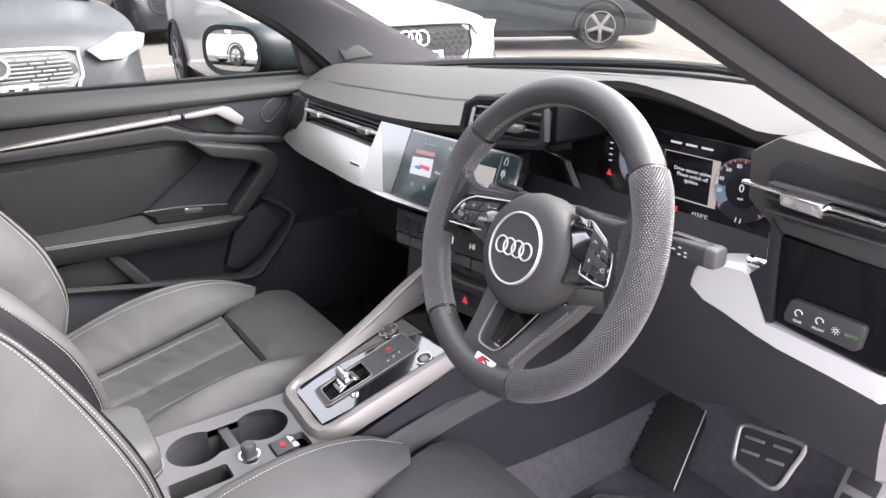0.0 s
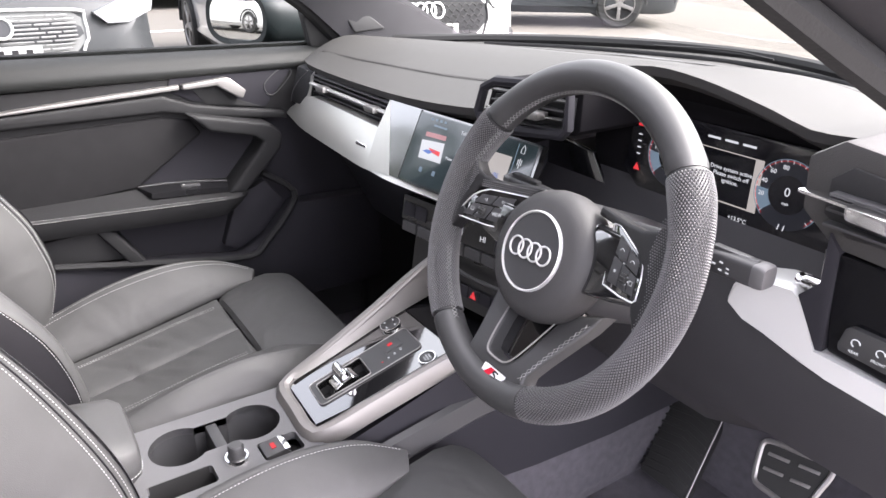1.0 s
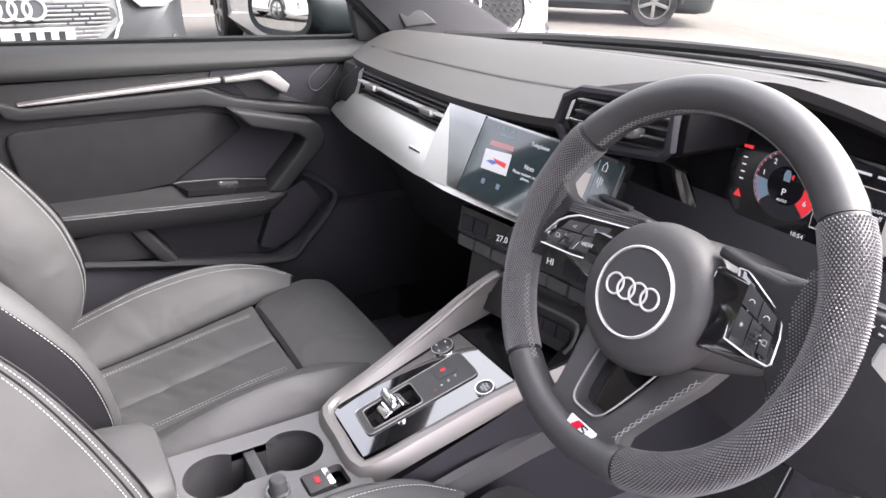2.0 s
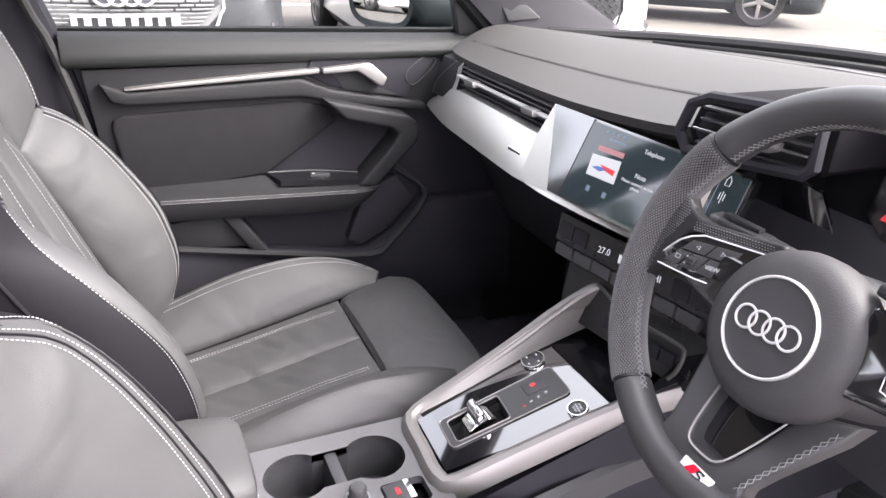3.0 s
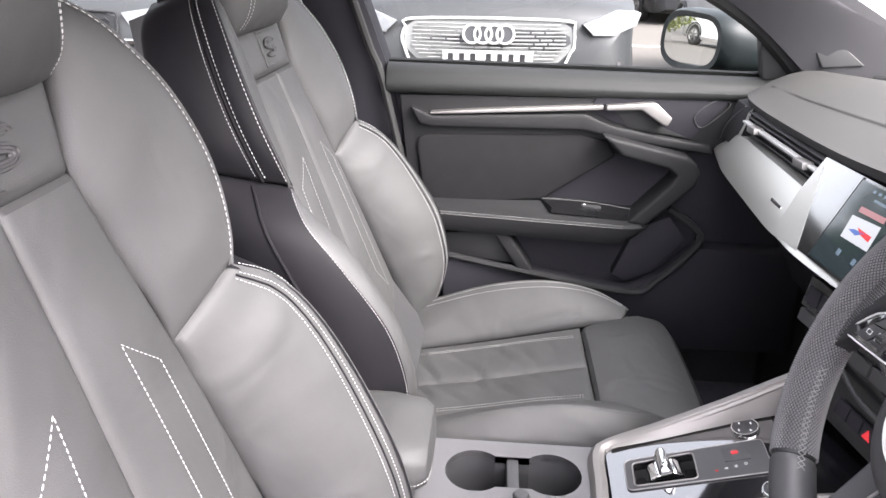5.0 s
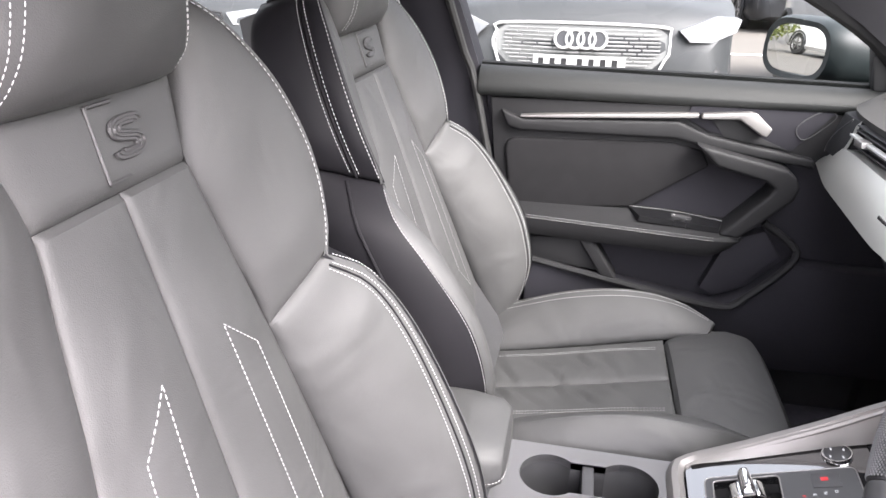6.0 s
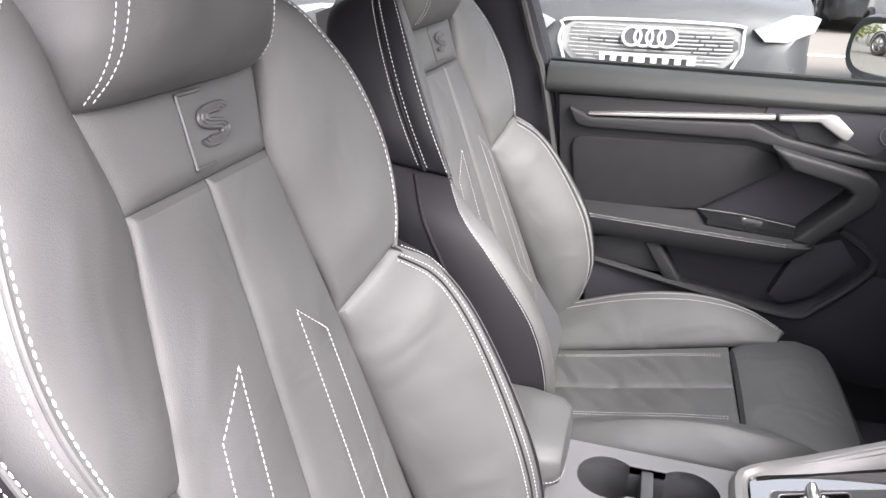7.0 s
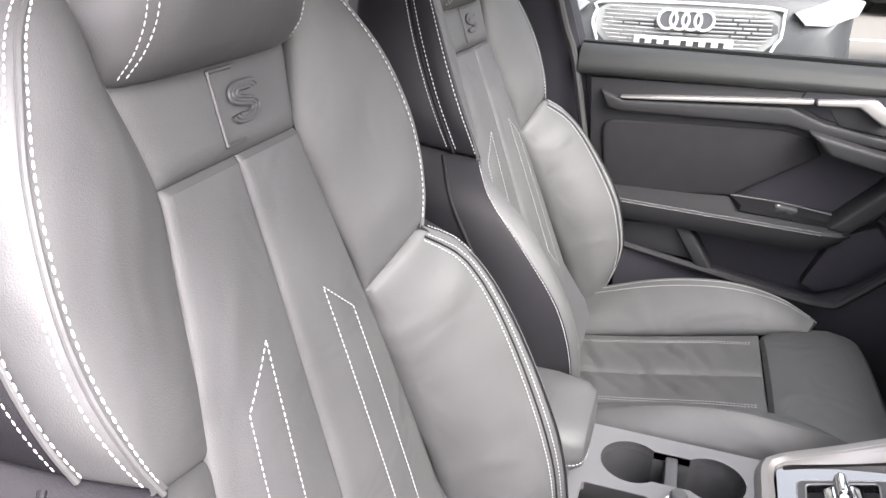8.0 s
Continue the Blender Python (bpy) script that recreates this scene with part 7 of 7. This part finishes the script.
def parked_car(name, at, turn, paint, label, grille="mesh", bonnet=0.98, length=4.5, width=0.92, nose=0.62, suv=True, group="parked cars"):
    """A parked car; its front end is at y = 0 and it reaches back to y = -length."""
    car = thing(name, at, label, "car", group, turn=turn)
    base = pose(*at, 0, 0, turn)

    def add(nm, bm, m, lab="", parent=car):
        bm.transform(base)
        return part(nm, bm, m, parent, lab)

    roof = 1.62 if suv else 1.43
    rows = []
    for y, w, zb, zs, zt in ((0.0, width * 0.70, 0.28, nose - 0.03, nose), (-0.03, width * 0.80, 0.24, nose + 0.10, nose + 0.17), (-0.10, width * 0.88, 0.22, nose + 0.19, bonnet - 0.10), (-0.25, width * 0.95, 0.20, bonnet - 0.15, bonnet - 0.045),
                             (-0.6, width * 0.99, 0.20, bonnet - 0.08, bonnet), (-1.15, width, 0.20, bonnet - 0.02, bonnet + 0.06), (-1.5, width, 0.20, bonnet, bonnet + 0.08),
                             (-2.6, width, 0.20, bonnet + 0.02, bonnet + 0.08), (-length + 0.5, width * 0.98, 0.22, bonnet + 0.04, bonnet + 0.10), (-length + 0.08, width * 0.90, 0.28, bonnet, bonnet + 0.06), (-length, width * 0.8, 0.36, bonnet - 0.12, bonnet - 0.06)):
        half = car_section(w, zb, zs, zt, 0.09)
        rows.append([(x, y, z) for x, z in half] + [(-x, y, z) for x, z in reversed(half[:-1])] + [(0, y, zb)])
    smooth_rows = []
    for col in zip(*rows):
        smooth_rows.append(spline(col, 40))
    add("body", grid_bm([list(r) for r in zip(*smooth_rows)], True, True), paint)
    # glasshouse and roof
    gh = []
    for y, w, z0, z1 in ((-1.15, width * 0.78, bonnet + 0.02, bonnet + 0.06), (-1.6, width * 0.76, bonnet, roof - 0.20), (-2.0, width * 0.74, bonnet, roof - 0.05), (-2.6, width * 0.74, bonnet, roof - 0.03), (-length + 0.7, width * 0.73, bonnet, roof - 0.10), (-length + 0.2, width * 0.70, bonnet, bonnet + 0.12)):
        gh.append([(w * 1.12, y, z0), (w * 0.96, y, z0 + (z1 - z0) * 0.7), (w * 0.84, y, z1), (0, y, z1 + 0.03), (-w * 0.84, y, z1), (-w * 0.96, y, z0 + (z1 - z0) * 0.7), (-w * 1.12, y, z0)])
    add("windows", grid_bm([list(r) for r in zip(*[spline(c, 24) for c in zip(*gh)])]), PIANO, "dark windows")
    rf = []
    for y, w, z in ((-1.85, width * 0.62, roof - 0.065), (-2.1, width * 0.66, roof - 0.005), (-2.7, width * 0.66, roof + 0.005), (-length + 0.6, width * 0.64, roof - 0.07)):
        rf.append([(w, y, z - 0.03), (w * 0.8, y, z + 0.01), (0, y, z + 0.03), (-w * 0.8, y, z + 0.01), (-w, y, z - 0.03)])
    add("roof", grid_bm([list(r) for r in zip(*[spline(c, 12) for c in zip(*rf)])]), paint)
    # wheels
    for sx in (-1, 1):
        for wy in (-0.92, -length + 0.85):
            m = Matrix.Translation((sx * (width - 0.09), wy, 0.34)) @ Matrix.Rotation(radians(90 * sx), 4, "Y")
            tyre = add("wheel", lathe([(0.20, 0.09), (0.31, 0.10), (0.338, 0.075), (0.34, -0.075), (0.31, -0.10), (0.20, -0.09)], m, 32, False), RUBBER, "black tyre with alloy rim")
            bms = [lathe([(0.225, 0.094), (0.232, 0.10), (0.222, 0.102), (0.21, 0.08)], m, 32, False)]
            for k in range(5):
                a = 2 * math.pi * k / 5
                sp = box((0.03, -0.026, 0.075), (0.215, 0.026, 0.098), 0.008)
                sp.transform(m @ Matrix.Rotation(a, 4, "Z"))
                bms.append(sp)
            bms.append(lathe([(0.001, 0.10), (0.045, 0.098), (0.05, 0.08)], m, 16))
            add("rim", join(*bms), SATIN, "alloy rim", tyre)
            # black disc in place of the shade behind the spokes
            add("hub_shade", lathe([(0.001, 0.05), (0.21, 0.05), (0.21, -0.05)], m, 24), BLACK, "", tyre)
            arch = tube([(sx * (width + 0.004), wy + 0.39 * math.cos(q), 0.34 + 0.39 * math.sin(q)) for q in [math.pi * k / 20 for k in range(21)]], 0.022, 6)
            add("wheel_arch", arch, BLACK, "black arch moulding")
    # nose
    gw, z0, z1 = 0.53, nose - 0.08, nose + 0.21
    if grille == "bars":
        gw = 0.495
    oct_ = [(-gw, z0 + 0.14), (-gw + 0.15, z0), (gw - 0.15, z0), (gw, z0 + 0.14), (gw - 0.005, z1 - 0.05), (gw - 0.08, z1), (-gw + 0.08, z1), (-gw + 0.005, z1 - 0.05)]

    def nose_y(x, z):
        return 0.030 - 0.16 * (abs(x) / 0.9) ** 2 - 0.45 * max(0, z - nose - 0.04) ** 1.3

    def nose_at(a, b, h):
        return V(a, nose_y(a, b) + h, b)

    add("grille_back", prism([(x, z) for x, z in oct_], nose_at, -0.04, 0.034 if grille == "mesh" else 0.012), MESH_DARK if grille == "mesh" else GRILLE_GREY, "grille backing")
    add("grille_frame", tube(spline([nose_at(x, z, 0.036 if grille == "mesh" else 0.016) for x, z in oct_ + oct_[:1]], 80), 0.009, 8), PLATE_WHITE if grille == "bars" else BLACK, "bright grille frame" if grille == "bars" else "black grille frame")
    if grille == "bars":
        rng = random.Random(5)
        for k in range(13):
            z = z0 + 0.018 + (z1 - z0 - 0.03) * k / 12.6
            wide = gw - 0.05 - max(0.0, (z0 + 0.14 - z) * 1.07) - max(0.0, z - z1 + 0.05) * 1.3
            x = -wide
            while x < wide - 0.03:
                ln = rng.uniform(0.06, 0.17)
                x1 = min(x + ln, wide)
                pts = [nose_at(x + (x1 - x) * q / 3, z, 0.018) for q in range(4)]
                add("grille_bar", tube(pts, 0.0055, 5, squash=0.8), SILVER_BAR if rng.random() < 0.72 else GRILLE_GREY)
                x = x1 + 0.012
    else:
        for k in range(7):
            z = z0 + 0.028 + 0.036 * k
            wide = gw - 0.04 - max(0.0, (z0 + 0.14 - z) * 1.07)
            n = int(wide * 2 / 0.03)
            add("grille_bar", tube([nose_at(-wide + 0.03 * q, z + 0.011 * (1 if (q + k) % 2 else -1), 0.038) for q in range(n + 1)], 0.005, 5), BLACK)
    for k in range(4):
        cx = -0.096 + 0.064 * k
        add("badge_loop", tube([nose_at(cx + 0.049 * math.cos(q), nose + 0.135 + 0.049 * math.sin(q), 0.050 if grille == "mesh" else 0.034) for q in [2 * math.pi * i / 24 for i in range(24)]], 0.0075, 6, True), CHROME if grille != "bars" else PLATE_WHITE, "badge loop")
    if grille == "bars":
        add("badge_back", prism([(-0.096 + 0.05 * math.cos(q), nose + 0.135 + 0.05 * math.sin(q)) for q in [math.pi * (0.5 + i / 12) for i in range(13)]] +
                                [(0.096 + 0.05 * math.cos(q), nose + 0.135 + 0.05 * math.sin(q)) for q in [math.pi * (1.5 + i / 12) for i in range(13)]], nose_at, 0.018, 0.030), BADGE_DARK, "dark badge backing")
    plate = add("number_plate", prism([(-0.26, nose - 0.065), (0.26, nose - 0.065), (0.26, nose + 0.046), (-0.26, nose + 0.046)], lambda a, b, h: V(a, 0.052 + h, b), 0.0, 0.008), PLATE_WHITE, "white plate with dark bars")
    for x in (-0.20, -0.135, -0.07, -0.005, 0.085, 0.15, 0.215):
        add("plate_bar", box((x - 0.015, 0.0595, nose - 0.036), (x + 0.015, 0.062, nose + 0.030)), BLACK, "", plate)
    for s in (-1, 1):
        wide_lamp = [(s * 0.535, nose + 0.195), (s * 0.60, nose + 0.135), (s * 0.72, nose + 0.130), (s * 0.86, nose + 0.185), (s * 0.885, nose + 0.255), (s * 0.74, nose + 0.270)]
        lamp = wide_lamp if grille == "bars" else [(s * 0.55, nose + 0.205), (s * 0.60, nose + 0.125), (s * 0.70, nose + 0.120), (s * 0.83, nose + 0.165), (s * 0.86, nose + 0.215), (s * 0.70, nose + 0.225)]
        add("headlight", prism(lamp, lambda a, b, h: V(a, -0.022 - 0.45 * max(0, abs(a) - 0.55) ** 1.1 - 0.28 * max(0, b - nose - 0.10) + h, b), -0.10, 0.060 if grille == "bars" else 0.018, 0.008), LAMP, "clear headlight")
        add("light_strip", tube([V(s * a, -0.004 - 0.45 * max(0, abs(a) - 0.55) ** 1.1 - 0.28 * max(0, b - 0.10), nose + b) for a, b in ((0.60, 0.135), (0.70, 0.130), (0.82, 0.170))], 0.006, 6), SILVER_BAR, "pale light strip")
        intake = [(s * 0.60, nose - 0.26), (s * 0.66, nose - 0.02), (s * 0.76, nose + 0.02), (s * 0.82, nose - 0.05), (s * 0.78, nose - 0.26)]
        add("air_intake", prism(intake, lambda a, b, h: V(a, 0.005 - 0.30 * max(0, abs(a) - 0.5) + h, b), -0.08, 0.004, 0.006), BLACK, "dark air intake")
        for k in range(3):
            add("intake_blade", prism([(s * (0.665 + 0.045 * k), nose - 0.22), (s * (0.685 + 0.045 * k), nose - 0.22), (s * (0.70 + 0.04 * k), nose - 0.02), (s * (0.68 + 0.04 * k), nose - 0.02)], lambda a, b, h: V(a, 0.01 - 0.30 * max(0, abs(a) - 0.5) + h, b), -0.02, 0.01, 0.002), HARD)
        mir = box((s * (width - 0.02) - 0.10, -1.35, bonnet + 0.06), (s * (width - 0.02) + 0.10, -1.22, bonnet + 0.20), 0.04, 3)
        add("side_mirror", mir, paint)
    return car


SILVER_BAR = mat("silver_grille_bar", (0.20, 0.20, 0.197), 0.45, 0.0, spec=0.3, blotch=0.05)
BADGE_DARK = mat("dark_badge", (0.02, 0.02, 0.022), 0.3)
parked_car("parked_car", (-3.50, -0.29, 0), -90, GREY_PAINT, "dark grey electric crossover with wide barred grille", "bars", bonnet=1.02, nose=0.625)
parked_car("parked_car", (-3.46, 2.29, 0), -95, WHITE_PAINT, "white hatchback with black mesh grille", "mesh", bonnet=0.95, nose=0.62, suv=False)
parked_car("parked_car", (-7.1, 9.2, 0), -37, BLUE_PAINT, "dark blue-grey car parked side on", "mesh", bonnet=0.98, nose=0.6, suv=False, length=4.7)
parked_car("parked_car", (-12.6, 3.3, 0), -90, BLACK_PAINT, "black car parked in the far row", "mesh", bonnet=0.98)
parked_car("parked_car", (-13.2, 0.5, 0), -90, BLACK_PAINT, "black car parked in the far row", "mesh", bonnet=1.0)
parked_car("parked_car", (-3.6, -3.1, 0), -90, GREY_PAINT, "grey car parked beside a grey crossover", "mesh", bonnet=0.98)
parked_car("parked_car", (-7.0, -21.5, 0), -60, WHITE_PAINT, "white hatchback parked across the yard", "mesh", suv=False, bonnet=0.95)
parked_car("parked_car", (-11.0, -17.5, 0), -60, BLUE_PAINT, "dark car parked across the yard", "mesh", suv=False, bonnet=0.95)
parked_car("parked_car", (-14.5, -17.0, 0), -60, BLACK_PAINT, "dark car parked across the yard", "mesh")

# bay lines on the ground
LINE = mat("worn_white_line", (0.62, 0.61, 0.58), 0.8, blotch=0.25, blotch_scale=9)
for y in (-4.3, -1.6, 1.02, 3.6):
    tagged(part("bay_line", box((-7.6, y - 0.05, 0.0), (-3.0, y + 0.05, 0.006)), LINE), "worn white parking bay line", "road marking", "bay lines", "structure")
tagged(part("bay_line", box((-9.6, -5, 0.0), (-9.5, 6, 0.006)), LINE), "worn white parking bay line", "road marking", "bay lines", "structure")

# shrubs and trees far off
LEAF_Y = mat("yellow_green_leaf", (0.14, 0.17, 0.025), 0.6, blotch=0.4, blotch_scale=4)
LEAF = mat("green_leaf", (0.045, 0.075, 0.02), 0.6, blotch=0.4, blotch_scale=3)
BARK = mat("bark", (0.09, 0.07, 0.05), 0.9, grain=0.8, grain_scale=30, blotch=0.3)


def leaf_cloud(centre, size, count, leaf, seed):
    rng = random.Random(seed)
    lobes = [(Vector([rng.uniform(-0.6, 0.6) * size[i] for i in range(3)]), rng.uniform(0.35, 0.6)) for _ in range(9)]
    verts, faces = [], []
    for _ in range(count):
        c, rad = lobes[rng.randrange(9)]
        d = Vector((rng.gauss(0, 1), rng.gauss(0, 1), rng.gauss(0, 1))).normalized() * rad * rng.uniform(0.7, 1.05)
        p = Vector(centre) + c + Vector([d[i] * size[i] for i in range(3)])
        p.z = max(p.z, 0.02)
        u = Vector((rng.gauss(0, 1), rng.gauss(0, 1), rng.gauss(0, 1))).normalized()
        w = u.orthogonal().normalized()
        k = len(verts)
        verts += [p + u * leaf, p + w * leaf * 0.5, p - u * leaf, p - w * leaf * 0.5]
        faces.append((k, k + 1, k + 2, k + 3))
    me = bpy.data.meshes.new("leaves")
    me.from_pydata(verts, [], faces)
    bm = bmesh.new()
    bm.from_mesh(me)
    bpy.data.meshes.remove(me)
    return bm


def shrub(at, size, material, seed, label):
    s = thing("shrub", at, label, "shrub", "shrubs")
    part("foliage", leaf_cloud((at[0], at[1], size[2] * 0.6), size, 2600, 0.07, seed), material, s, smooth=False)
    for k in range(5):
        a = k * 1.3
        part("stem", tube([(at[0], at[1], 0), (at[0] + 0.3 * math.cos(a), at[1] + 0.3 * math.sin(a), size[2] * 0.7)], 0.02, 5), BARK, s)


def tree(at, height, seed):
    t = thing("tree", at, "tall leafy green tree at the yard's edge", "tree", "trees")
    rng = random.Random(seed)
    part("trunk", tube(spline([(at[0], at[1], 0), (at[0] + 0.1, at[1], height * 0.4), (at[0] - 0.1, at[1] + 0.1, height * 0.8)], 12), lambda q: 0.22 * (1 - 0.8 * q), 8), BARK, t)
    for k in range(6):
        a = rng.uniform(0, 6.28)
        z = height * rng.uniform(0.35, 0.6)
        part("limb", tube([(at[0], at[1], z), (at[0] + 1.4 * math.cos(a), at[1] + 1.4 * math.sin(a), z + 1.2)], lambda q: 0.09 * (1 - 0.7 * q), 6), BARK, t)
    part("crown", leaf_cloud((at[0], at[1], height * 0.68), (2.6, 2.6, height * 0.36), 7000, 0.16, seed), LEAF, t, smooth=False)


for k, (x, y, m) in enumerate(((-19, 5.6, LEAF_Y), (-19.5, 2.8, LEAF_Y), (-20, 8.5, LEAF), (-12, -22, LEAF_Y), (-16, -22, LEAF), (-19, -20, LEAF_Y))):
    shrub((x, y, 0), (1.4, 1.4, 1.0), m, 20 + k, "yellow-green clipped shrub beside the yard" if m is LEAF_Y else "dark green shrub beside the yard")
for k, (x, y) in enumerate(((-26, 2), (-27, 9), (-25, -6), (-14, -30), (-20, -27), (-26, -24), (-9, -33), (-24, 17), (-20, 26), (-9, 33), (3, 34))):
    tree((x, y, 0), 8.0 + 1.5 * (k % 3), 40 + k)
